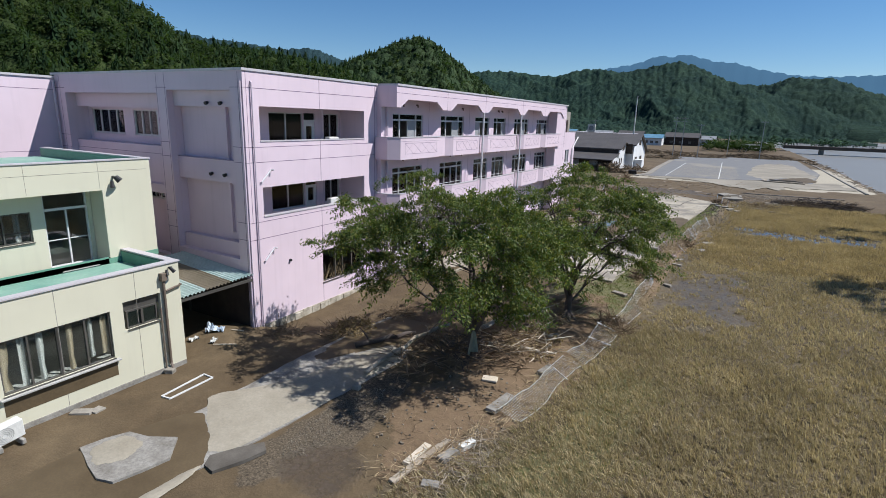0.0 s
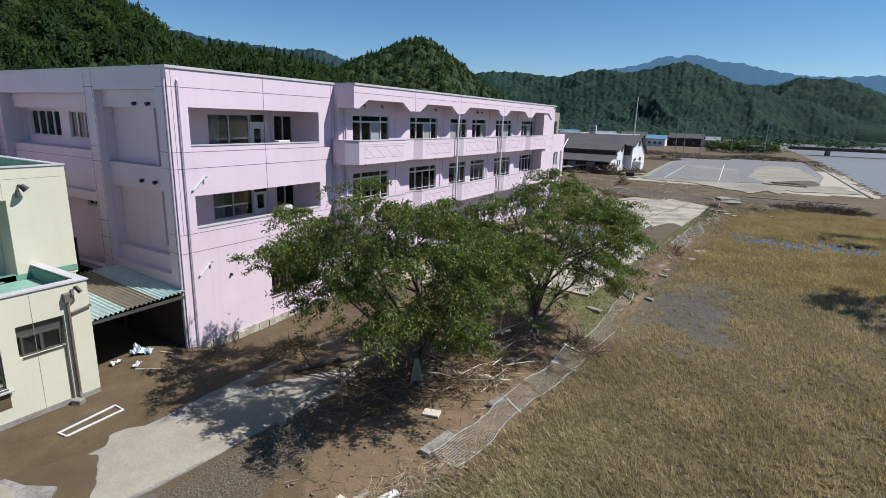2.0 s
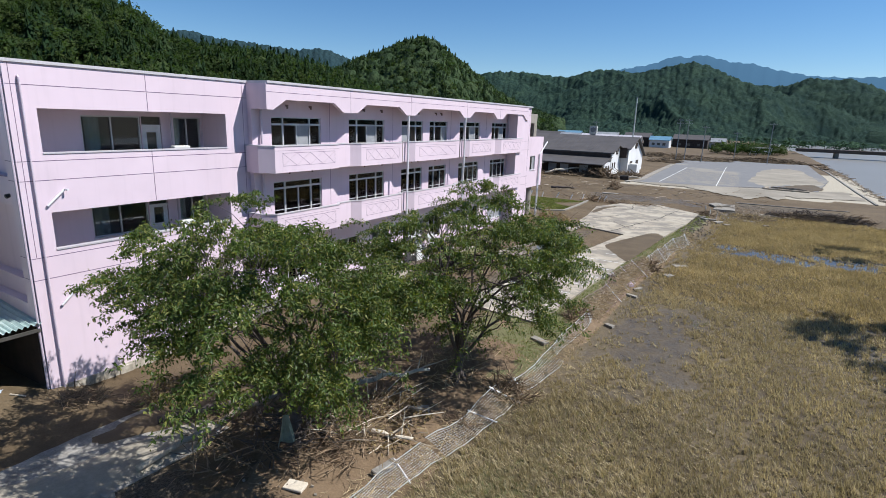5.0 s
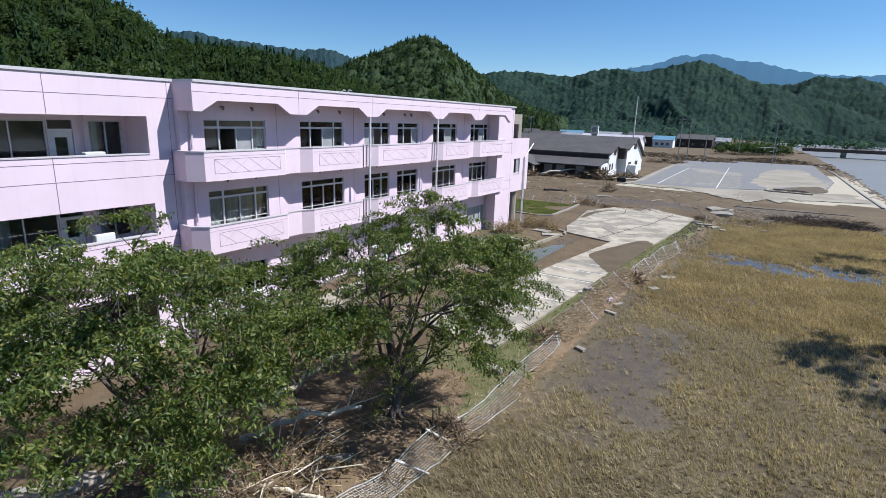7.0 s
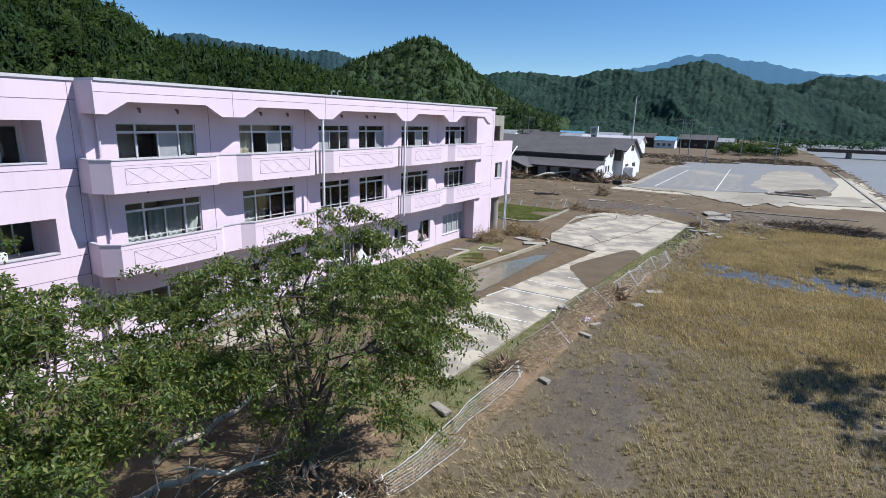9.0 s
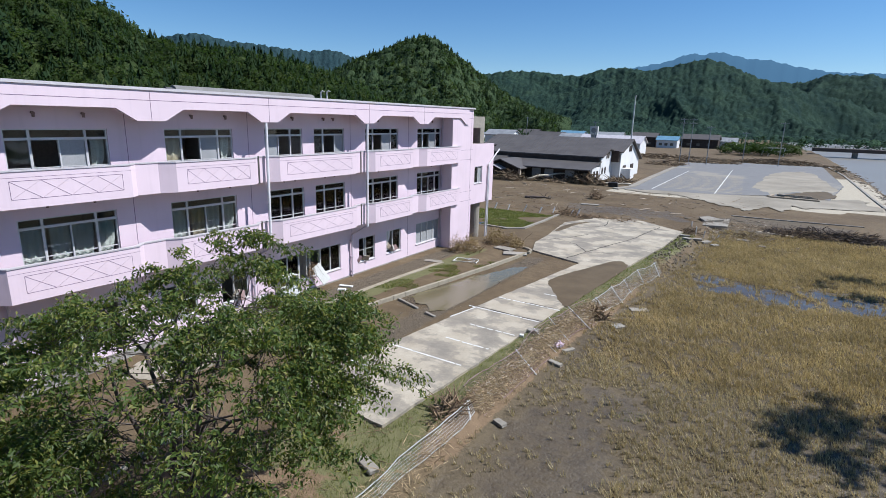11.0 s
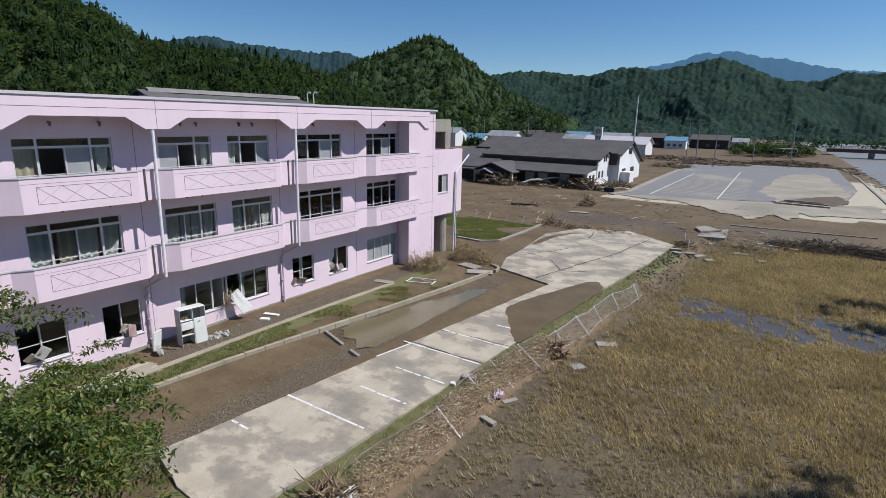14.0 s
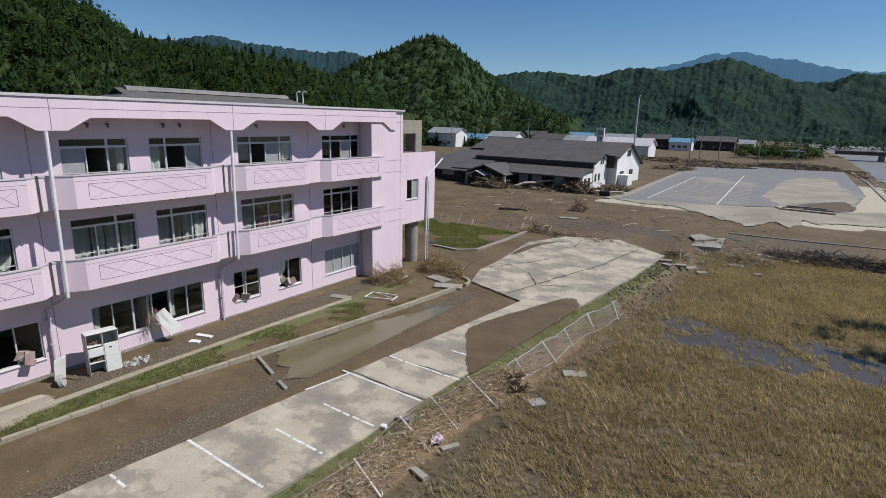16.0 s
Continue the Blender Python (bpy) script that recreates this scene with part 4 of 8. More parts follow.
for z0, z1 in ((10.9, 2.9),):
    bm = bmesh.new()
    pipe_run(bm, [(0.0, 0.42, 10.9), (0.08, 0.42, 10.85), (0.08, 0.42, -0.9)], 0.036, 10)
    part("downpipe", bm, PIPE_PINK, home, "pale pink downpipe by the corner")
    for z in (7.35 - 1.0, 3.1 - 0.6):
        bm = bmesh.new()
        pipe_run(bm, [(0.06, 0.75, z), (0.06, 1.35, z + 0.55), (0.2, 1.42, z + 0.55)], 0.045, 8)
        part("elbow_pipe", bm, PIPE_WHITE, home)
    bm = bmesh.new()
    rod(bm, (-0.1, -0.06, 10.9), (-0.1, -0.06, -0.9), 0.05)
    part("downpipe", bm, PIPE_PINK, home)
# small vents under the slabs
rnd = random.Random(5)
for z in (10.35, 6.95):
    for y in (12.1, 13.8, 18.4, 20.2, 23.7, 24.5, 26.9, 27.7, 32.0, 38.6):
        bm = bmesh.new()
        rod(bm, (WALL_X, y, z), (WALL_X + 0.16, y, z - 0.02), 0.05, 0.06, 8)
        rod(bm, (WALL_X + 0.13, y, z - 0.02), (WALL_X + 0.13, y, z - 0.16), 0.055, 0.05, 8)
        part("vent_hood", bm, RUST, home)
for y, z in ((2.4, 2.2), (6.3, 2.95)):
    bm = bmesh.new()
    rod(bm, (0, y, z), (0.1, y, z - 0.02), 0.06, 0.07, 8)
    part("vent_hood", bm, BLACK, home)

# stair tower at the far end
bm = bmesh.new()
holed_wall(bm, 43.5, 47.5, 3.25, 8.45, 1.13, 1.35, [(44.0, 45.4, 5.05, 6.5)], on_x)
box(bm, -7, 1.13, 47.28, 47.5, 3.25, 8.45)
box(bm, -7, 1.13, 43.52, 47.27, 3.25, 3.5)
box(bm, -7, 1.13, 43.52, 47.27, 7.0, 7.25)
part("stair_tower_wall", bm, PINK, home)
bm = bmesh.new()
holed_wall(bm, 43.52, 46.25, 8.45, 10.78, 0.7, 0.95, [(44.05, 45.5, 8.47, 9.82)], on_x)
holed_wall(bm, -4.0, 0.7, 8.45, 10.78, 46.0, 46.25, [(-3.2, -0.4, 8.6, 9.85)], on_y)
box(bm, -4, 0.7, 43.52, 46.0, 10.4, 10.6)
part("stair_head", bm, CONCRETE, home, "bare grey concrete stair head")
bm = bmesh.new()
rod(bm, (0.55, 45.6, -0.4), (0.55, 45.6, 3.25), 0.5, n=20)
part("column", bm, CONCRETE, home, "round concrete column", smooth=False)
bm = bmesh.new()
box(bm, -3.2, -3.0, 43.5, 47.5, -0.4, 3.25)
part("porch_wall", bm, PINK, home)
window(home, on_x, 1.35, -1, 44.0, 45.4, 5.05, 6.5, ((44.7, False),), opaque=(1,))
window(home, on_y, 47.5, -1, -1.2, 0.6, 5.05, 6.5, ((-0.3, False),), opaque=(1,))
bm = bmesh.new()
pipe_run(bm, [(1.5, 48.3, 7.9), (1.45, 46.4, 6.6), (1.45, 46.2, -0.3)], 0.07, 10)
rod(bm, (1.45, 46.55, 6.3), (1.45, 46.55, -0.3), 0.05)
part("downpipe", bm, PIPE_WHITE, home)
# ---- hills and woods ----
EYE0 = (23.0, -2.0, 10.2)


def cells(ix, iy, k):
    """A repeatable random number for each lattice cell."""
    v = np.sin(ix * 127.1 + iy * 311.7 + k * 74.7) * 43758.5453
    return v - np.floor(v)


def soft_noise(x, y, k):
    ix, iy = np.floor(x), np.floor(y)
    u, v = x - ix, y - iy
    u, v = u * u * (3 - 2 * u), v * v * (3 - 2 * v)
    a, b, c, d = cells(ix, iy, k), cells(ix + 1, iy, k), cells(ix, iy + 1, k), cells(ix + 1, iy + 1, k)
    return ((a * (1 - u) + b * u) * (1 - v) + (c * (1 - u) + d * u) * v) * 2 - 1


def cloudy(x, y, k, octaves=4):
    return sum(soft_noise(x * 2 ** o, y * 2 ** o, k + o) / 2 ** o for o in range(octaves)) / 1.6


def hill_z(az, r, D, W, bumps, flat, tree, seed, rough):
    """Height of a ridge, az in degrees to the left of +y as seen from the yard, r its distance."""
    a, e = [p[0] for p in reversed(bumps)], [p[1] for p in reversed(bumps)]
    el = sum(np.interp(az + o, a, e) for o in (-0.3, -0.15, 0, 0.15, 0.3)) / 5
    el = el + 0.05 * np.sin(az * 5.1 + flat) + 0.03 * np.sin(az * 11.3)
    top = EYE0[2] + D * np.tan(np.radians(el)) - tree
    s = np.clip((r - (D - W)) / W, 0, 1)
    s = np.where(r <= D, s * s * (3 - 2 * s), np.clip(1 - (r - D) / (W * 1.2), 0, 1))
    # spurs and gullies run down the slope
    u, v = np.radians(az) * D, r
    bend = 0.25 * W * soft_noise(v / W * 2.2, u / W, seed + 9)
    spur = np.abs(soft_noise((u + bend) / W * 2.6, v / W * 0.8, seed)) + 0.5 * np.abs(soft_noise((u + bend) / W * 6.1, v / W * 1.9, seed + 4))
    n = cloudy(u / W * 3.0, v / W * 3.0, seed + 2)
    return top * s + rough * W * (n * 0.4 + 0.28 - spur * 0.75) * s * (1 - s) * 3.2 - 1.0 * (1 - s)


def canopy(x, y, cell, seed):
    """Crowns as bumps: height and a random tone for each point of a wood's roof."""
    gx, gy = np.floor(x / cell), np.floor(y / cell)
    best, tone = np.zeros_like(x), np.zeros_like(x)
    for i in (-1, 0, 1):
        for j in (-1, 0, 1):
            cx, cy = gx + i, gy + j
            dx = x / cell - cx - 0.15 - 0.7 * cells(cx, cy, seed)
            dy = y / cell - cy - 0.15 - 0.7 * cells(cx, cy, seed + 1)
            d = np.hypot(dx, dy)
            tall = 0.45 + 0.75 * cells(cx, cy, seed + 2)
            spire = cells(cx, cy, seed + 3) > 0.55
            h = tall * np.where(spire, 1.25 * np.clip(1 - d / 0.75, 0, 1), np.sqrt(np.clip(1 - (d / 0.85) ** 2, 0, 1)))
            over = h > best
            best = np.where(over, h, best)
            tone = np.where(over, np.where(spire, 0.35, 0.75) * cells(cx, cy, seed + 5) + 0.1, tone)
    return best, tone


def wood_mat(name, dark, pale, scale, gap):
    """A wood's roof: one tone a crown, leaf clumps in the small, drifts of other kinds in the large."""
    m, n, l, b = base_mat(name, 0.9, 0, 0.05)
    v = coords(n, l)
    t = n.new("ShaderNodeAttribute")
    t.attribute_name = "tone"
    drift, clump = noise_node(n, l, v, scale * 0.06, 4), noise_node(n, l, v, scale, 5, 0.7)
    f = maths(n, l, "ADD", maths(n, l, "MULTIPLY", t.outputs["Fac"], 0.6), maths(n, l, "MULTIPLY", maths(n, l, "SUBTRACT", drift, 0.42), 1.6), True)
    c = mix(n, l, f, dark, pale)
    c = mix(n, l, 1.0, c, ramp(n, l, clump, [(0.3, (0.55,) * 3), (0.7, (1.25,) * 3)]), "MULTIPLY")
    l.new(c, b.inputs["Base Color"])
    bump(n, l, b, clump, 0.9, gap)
    return m


HILL_NEAR = wood_mat("wooded_slope", (0.0272, 0.0449, 0.0163), (0.0558, 0.0748, 0.0245), 1.1, 0.8)
HILL_KNOLL = wood_mat("wooded_knoll", (0.0306, 0.0527, 0.0255), (0.0561, 0.0799, 0.034), 0.9, 1.0)
# ridge and back hills: distance haze is put into bluer wood colours
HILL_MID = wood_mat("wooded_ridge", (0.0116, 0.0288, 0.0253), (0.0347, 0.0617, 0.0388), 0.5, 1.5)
HILL_BACK = wood_mat("hazy_wooded_distance", (0.0187, 0.0408, 0.0476), (0.0289, 0.0544, 0.0595), 0.3, 1.5)


def hill(name, D, W, bumps, flat, tree, seed, rough, fine, near_step, coarse, cell, tall, nr, material, label, category="hill"):
    """A hill as one sheet: fine steps of azimuth inside the fine span, wide ones outside; crowns on it where cell is given."""
    az = np.concatenate([np.arange(bumps[0][0], fine[0], -coarse), np.arange(fine[0], fine[1], -near_step), np.arange(fine[1], bumps[-1][0] - coarse, -coarse)])
    r = D - W + 1.35 * W * np.arange(nr + 1) / nr
    A, R = np.meshgrid(az, r, indexing="ij")
    Z = hill_z(A, R, D, W, bumps, flat, tree, seed, rough)
    a = np.radians(A)
    X, Y = EYE0[0] - np.sin(a) * R, EYE0[1] + np.cos(a) * R
    tone = np.zeros_like(Z)
    if cell:
        rise, tone = canopy(X, Y, cell, seed * 3.0)
        Z = Z + tall * (rise + 0.12 * cells(np.round(X * 3), np.round(Y * 3), 2.0)) * np.clip((R - D + W) / (0.08 * W), 0, 1)
    me = bpy.data.meshes.new(name)
    n0, n1 = A.shape
    i = np.arange(n0 * n1).reshape(n0, n1)
    faces = np.stack([i[:-1, :-1].ravel(), i[:-1, 1:].ravel(), i[1:, 1:].ravel(), i[1:, :-1].ravel()], 1)
    me.from_pydata(np.stack([X.ravel(), Y.ravel(), Z.ravel()], 1).tolist(), [], faces.tolist())
    me.materials.append(material)
    me.polygons.foreach_set("use_smooth", np.ones(len(faces), bool))
    me.attributes.new("tone", "FLOAT", "POINT").data.foreach_set("value", tone.ravel().astype(np.float32))
    return tagged(new(name, me), label, category, kind="structure")


def cone_tree(seed, tiers=8):
    """A conifer: tiers of drooping sprays round a stem, ragged towards the tip."""
    rng = random.Random(seed)
    v, f = [], []
    for t in range(tiers):
        z = 0.05 + 0.86 * t / tiers
        r = 0.21 * (1 - t / tiers) ** 0.85 + 0.022
        n = 7 if t < tiers // 2 else 5
        for i in range(n):
            a, w = (i + rng.random() * 0.8 + t * 0.4) * math.tau / n, rng.uniform(0.22, 0.5)
            q, k = r * rng.uniform(0.55, 1.3), len(v)
            v += [(math.cos(a - w) * q * 0.7, math.sin(a - w) * q * 0.7, z + rng.uniform(-0.03, 0.05)), (math.cos(a) * q * 1.15, math.sin(a) * q * 1.15, z - rng.uniform(0.0, 0.06)), (math.cos(a + w) * q * 0.7, math.sin(a + w) * q * 0.7, z + rng.uniform(-0.03, 0.05)), (0, 0, z + rng.uniform(0.14, 0.24))]
            f += [(k, k + 1, k + 3), (k + 1, k + 2, k + 3)]
    return np.array(v), np.array(f)


def blob_tree(seed, count=80, leaf=0.10):
    """A broadleaf crown: many small tilted sprays over a lumpy dome."""
    rng = random.Random(seed)
    lumps = [(rng.uniform(-0.22, 0.22), rng.uniform(-0.22, 0.22), rng.uniform(0.4, 0.78), rng.uniform(0.14, 0.28)) for _ in range(8)]
    v, f = [], []
    for _ in range(count):
        cx, cy, cz, r = rng.choice(lumps)
        d = Vector((rng.gauss(0, 1), rng.gauss(0, 1), rng.gauss(0.25, 0.8))).normalized()
        c = Vector((cx, cy, cz)) + d * r
        u = (d.orthogonal().normalized() * 0.5 + Vector((rng.gauss(0, 0.5), rng.gauss(0, 0.5), rng.gauss(0, 0.3)))).normalized()
        w = d.cross(u).normalized()
        s, k = leaf * rng.uniform(0.6, 1.4), len(v)
        v += [tuple(c + u * s), tuple(c - u * s * 0.6 + w * s * 0.9 - d * s * 0.5), tuple(c - u * s * 0.6 - w * s * 0.9 - d * s * 0.5)]
        f.append((k, k + 1, k + 2))
    return np.array(v), np.array(f)


def scatter(name, template, spots, sizes, material, label, seed, slim=1.0):
    """Many trees as one mesh: template verts and faces set at the spots, each tree with a tone of its own."""
    rng = np.random.default_rng(seed)
    tv, tf = template
    n = len(spots)
    ang = rng.uniform(0, math.tau, n)
    c, s = np.cos(ang)[:, None], np.sin(ang)[:, None]
    w = sizes * rng.uniform(0.75, 1.25, n) * slim
    v = np.empty((n, len(tv), 3))
    v[:, :, 0] = (tv[:, 0] * c - tv[:, 1] * s) * w[:, None]
    v[:, :, 1] = (tv[:, 0] * s + tv[:, 1] * c) * w[:, None]
    v[:, :, 2] = tv[:, 2] * sizes[:, None]
    v += rng.normal(0, 0.02, v.shape) * sizes[:, None, None]
    v += spots[:, None, :]
    f = tf[None] + (np.arange(n) * len(tv))[:, None, None]
    me = bpy.data.meshes.new(name)
    me.from_pydata(v.reshape(-1, 3).tolist(), [], f.reshape(-1, 3).tolist())
    me.materials.append(material)
    me.attributes.new("tone", "FLOAT", "POINT").data.foreach_set("value", np.repeat(rng.uniform(0, 1, n), len(tv)).astype(np.float32))
    # crowns shade as rounded masses
    out = v - spots[:, None, :] - np.array([0, 0, 0.35]) * sizes[:, None, None]
    out[:, :, 2] = out[:, :, 2] * 0.8 + 0.3 * sizes[:, None]
    out = out.reshape(-1, 3)
    out /= np.linalg.norm(out, axis=1)[:, None] + 1e-9
    out += rng.normal(0, 0.3, out.shape)
    out /= np.linalg.norm(out, axis=1)[:, None] + 1e-9
    me.polygons.foreach_set("use_smooth", np.ones(len(me.polygons), bool))
    me.normals_split_custom_set_from_vertices(out.tolist())
    return tagged(new(name, me), label, "forest", kind="stuff")


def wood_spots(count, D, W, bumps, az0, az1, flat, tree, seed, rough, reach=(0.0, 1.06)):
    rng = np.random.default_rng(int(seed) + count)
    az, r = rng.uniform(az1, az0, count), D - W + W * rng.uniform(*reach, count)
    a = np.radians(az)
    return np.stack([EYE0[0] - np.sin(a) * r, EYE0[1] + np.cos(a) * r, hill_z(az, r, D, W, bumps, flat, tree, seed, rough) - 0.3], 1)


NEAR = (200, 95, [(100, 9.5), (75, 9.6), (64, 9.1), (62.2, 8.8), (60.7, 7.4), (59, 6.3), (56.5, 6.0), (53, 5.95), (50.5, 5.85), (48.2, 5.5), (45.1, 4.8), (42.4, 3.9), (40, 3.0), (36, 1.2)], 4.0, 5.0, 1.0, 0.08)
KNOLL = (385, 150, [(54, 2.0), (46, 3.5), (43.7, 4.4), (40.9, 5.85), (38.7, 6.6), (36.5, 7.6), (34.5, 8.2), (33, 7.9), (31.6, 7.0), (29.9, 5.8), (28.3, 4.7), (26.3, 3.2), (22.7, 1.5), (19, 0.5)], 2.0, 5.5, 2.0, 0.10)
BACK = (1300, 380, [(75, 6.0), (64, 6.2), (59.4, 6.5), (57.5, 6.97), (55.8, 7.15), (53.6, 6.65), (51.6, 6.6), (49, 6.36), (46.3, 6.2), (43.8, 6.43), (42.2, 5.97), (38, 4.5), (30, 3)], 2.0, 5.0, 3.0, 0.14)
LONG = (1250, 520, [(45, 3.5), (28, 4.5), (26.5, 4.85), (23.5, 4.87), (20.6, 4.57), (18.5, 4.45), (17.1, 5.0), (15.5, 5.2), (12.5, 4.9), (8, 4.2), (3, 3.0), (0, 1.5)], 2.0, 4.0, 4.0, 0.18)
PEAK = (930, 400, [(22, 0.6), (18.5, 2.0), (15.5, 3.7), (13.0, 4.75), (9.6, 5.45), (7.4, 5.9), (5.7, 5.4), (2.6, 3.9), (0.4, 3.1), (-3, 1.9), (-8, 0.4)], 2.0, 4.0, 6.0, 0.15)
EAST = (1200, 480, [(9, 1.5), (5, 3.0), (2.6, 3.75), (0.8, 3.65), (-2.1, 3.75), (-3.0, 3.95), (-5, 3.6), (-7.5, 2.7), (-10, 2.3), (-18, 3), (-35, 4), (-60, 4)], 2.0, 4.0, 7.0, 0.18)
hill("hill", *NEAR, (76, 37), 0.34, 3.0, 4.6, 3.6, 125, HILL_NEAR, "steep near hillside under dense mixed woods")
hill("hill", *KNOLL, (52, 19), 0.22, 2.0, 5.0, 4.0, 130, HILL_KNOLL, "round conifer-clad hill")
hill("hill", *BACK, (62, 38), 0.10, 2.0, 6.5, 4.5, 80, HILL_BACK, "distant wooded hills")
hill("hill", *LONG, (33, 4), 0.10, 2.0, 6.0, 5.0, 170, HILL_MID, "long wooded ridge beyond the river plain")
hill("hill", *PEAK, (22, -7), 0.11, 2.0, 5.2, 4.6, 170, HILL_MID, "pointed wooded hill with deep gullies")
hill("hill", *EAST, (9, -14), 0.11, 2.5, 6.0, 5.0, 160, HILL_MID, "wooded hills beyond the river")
CONES, BLOBS = [cone_tree(k) for k in (1, 2, 3)], [blob_tree(k, 150, 0.045) for k in (4, 5, 6)]
SMALL = [blob_tree(k, 40, 0.09) for k in (24, 25, 26)]
for spec, kind, count, lo, hi, lim in ((NEAR, "blob", 3000, 3.2, 6.5, (78, 37)), (NEAR, "cone", 1700, 4, 8, (78, 37)), (KNOLL, "cone", 2600, 4, 7.5, (50, 20)), (KNOLL, "small", 3400, 3, 5.5, (50, 20))):
    D, W, bumps, flat, tree, seed, rough = spec
    sp = wood_spots(count, D, W, bumps, *lim, flat, tree, seed, rough, (0.03, 1.06))
    sz = np.random.default_rng(count).uniform(lo, hi, count)
    for k in range(3):
        tpl = {"cone": CONES, "blob": BLOBS, "small": SMALL}[kind][k]
        scatter("woods", tpl, sp[k::3], sz[k::3], CONIFER if kind == "cone" else BROADLEAF, "dense conifer woods on the slope" if kind == "cone" else "broadleaf woods on the slope", count + k, 1.0 if kind == "cone" else 1.15)

# farthest range, a backdrop whose blue haze is put in as a faint glow
m_far, n_, l_, b_ = base_mat("hazy_far_range", 1.0, 0, 0.0)
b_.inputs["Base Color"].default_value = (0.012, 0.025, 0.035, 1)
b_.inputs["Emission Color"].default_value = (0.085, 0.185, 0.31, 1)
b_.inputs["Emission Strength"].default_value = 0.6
hill("backdrop", 3000, 700, [(24, 3.2), (14.2, 5.2), (11, 5.75), (9, 6.5), (7.8, 6.3), (6.8, 6.6), (5.6, 6.3), (4.0, 5.85), (2.5, 5.75), (0.6, 5.2), (-2.4, 4.6), (-4.9, 4.45), (-7.4, 4.5), (-20, 4.8), (-40, 3)], 2.0, 0.0, 5.0, 0.10, (24, -14), 0.2, 2.0, 0, 0, 14, m_far, "far mountain range on the skyline, blue haze in its colour", "mountain")

# trees and scrub on the plain at the foot of the hills
rng = np.random.default_rng(8)
sp = []
for k in range(260):
    x = rng.uniform(-150, 80)
    y = rng.uniform(330, 520)
    sp.append((x, y, -0.5))
for k in range(230):
    x, y = rng.uniform(-140, 8), rng.uniform(300, 345)
    sp.append((x, y, -0.5))
for k in range(60):
    x, y = rng.uniform(3, 30), rng.uniform(232, 268)
    sp.append((x, y, -0.3))
sp = np.array(sp)
far = sp[:, 1] > 299
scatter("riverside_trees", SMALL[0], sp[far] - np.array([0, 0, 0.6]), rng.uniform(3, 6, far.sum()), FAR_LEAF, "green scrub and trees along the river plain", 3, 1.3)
scatter("riverside_scrub", BLOBS[0], sp[~far] - np.array([0, 0, 0.9]), rng.uniform(3.6, 6.6, (~far).sum()), BROADLEAF, "low green scrub on the river bank", 5, 1.4)

# ---- parking slab, kerbs, walks ----
slab("pavement", [(8.75, 17.0), (10.9, 16.4), (13.5, 16.3), (14.2, 27.5), (14.6, 35), (15.1, 41.6), (16.15, 52), (16.5, 60.0), (11.6, 63.6), (7.0, 61.7), (5.2, 57.2), (6.2, 50.0), (6.4, 46.5), (7.4, 43.6), (12.0, 42.0), (10.2, 28.6)], 0.015, 0.30, LOT, "pale concrete parking slab with cracks and dried silt", "pavement", 0.03, slope=LOT_SLOPE)


def ribbon(name, line, width, top, thick, material, label, category, kind="structure", slope=None):
    """A strip of constant width along a line in plan."""
    bm = bmesh.new()
    up = slope or (lambda x, y: 0.0)
    rows = []
    for i, (x, y) in enumerate(line):
        a, b = Vector(line[max(0, i - 1)]), Vector(line[min(len(line) - 1, i + 1)])
        d = (b - a).normalized()
        nrm = Vector((-d.y, d.x)) * width / 2
        z = top + up(x, y)
        rows.append([bm.verts.new((x + s * nrm.x, y + s * nrm.y, zz)) for s, zz in ((1, z - thick), (1, z), (-1, z), (-1, z - thick))])
    for r0, r1 in zip(rows, rows[1:]):
        for k in range(3):
            bm.faces.new((r0[k], r0[k + 1], r1[k + 1], r1[k]))
    bm.faces.new(rows[0])
    bm.faces.new(rows[-1][::-1])
    bmesh.ops.recalc_face_normals(bm, faces=bm.faces)
    return tagged(part(name, bm, material), label, category, kind=kind)


# stall lines, worn
rnd = random.Random(21)
stalls = [(9.0, 8.5, 10.1, 1), (21.9, 9.35, 13.4, 0), (24.1, 11.2, 13.6, 1), (26.3, 11.3, 13.9, 1), (28.75, 9.85, 14.2, 0), (31.1, 10.6, 14.5, 1), (33.4, 12.6, 13.9, 1)]
stalls[0] = (19.5, 9.15, 10.1, 1)
for y, x0, x1, worn in stalls:
    bm = bmesh.new()
    x = x0
    while x < x1:
        ln = rnd.uniform(0.25, 0.8) if worn else rnd.uniform(0.8, 1.6)
        e = min(x1, x + ln)
        z = 0.021 + LOT_SLOPE(x, y)
        j = rnd.uniform(-0.015, 0.015)
        bm.faces.new([bm.verts.new(p) for p in ((x, y - 0.05 + j, z), (e, y - 0.05 + j, z + 0), (e, y + 0.05 + j, z), (x, y + 0.05 + j, z))])
        x = e + (rnd.uniform(0.03, 0.15) if worn else rnd.uniform(0.0, 0.05))
    tagged(part("stall_line", bm, LINE_WHITE), "worn white parking stall line on concrete", "road marking", "stall lines", "structure")
bm = bmesh.new()
bm.faces.new([bm.verts.new(p) for p in ((9.85, 26.6, 0.001), (9.95, 26.6, 0.001), (10.35, 28.72, 0.0095), (10.25, 28.72, 0.0095))])
tagged(part("stall_line", bm, LINE_WHITE), "worn white parking stall line on concrete", "road marking", "stall lines", "structure")

# cracks in the slab: dark gaps a little above the concrete
CRACK = surf("crack_dirt", (0.035, 0.03, 0.025), (0.07, 0.06, 0.05), 2, 20, 0.95)


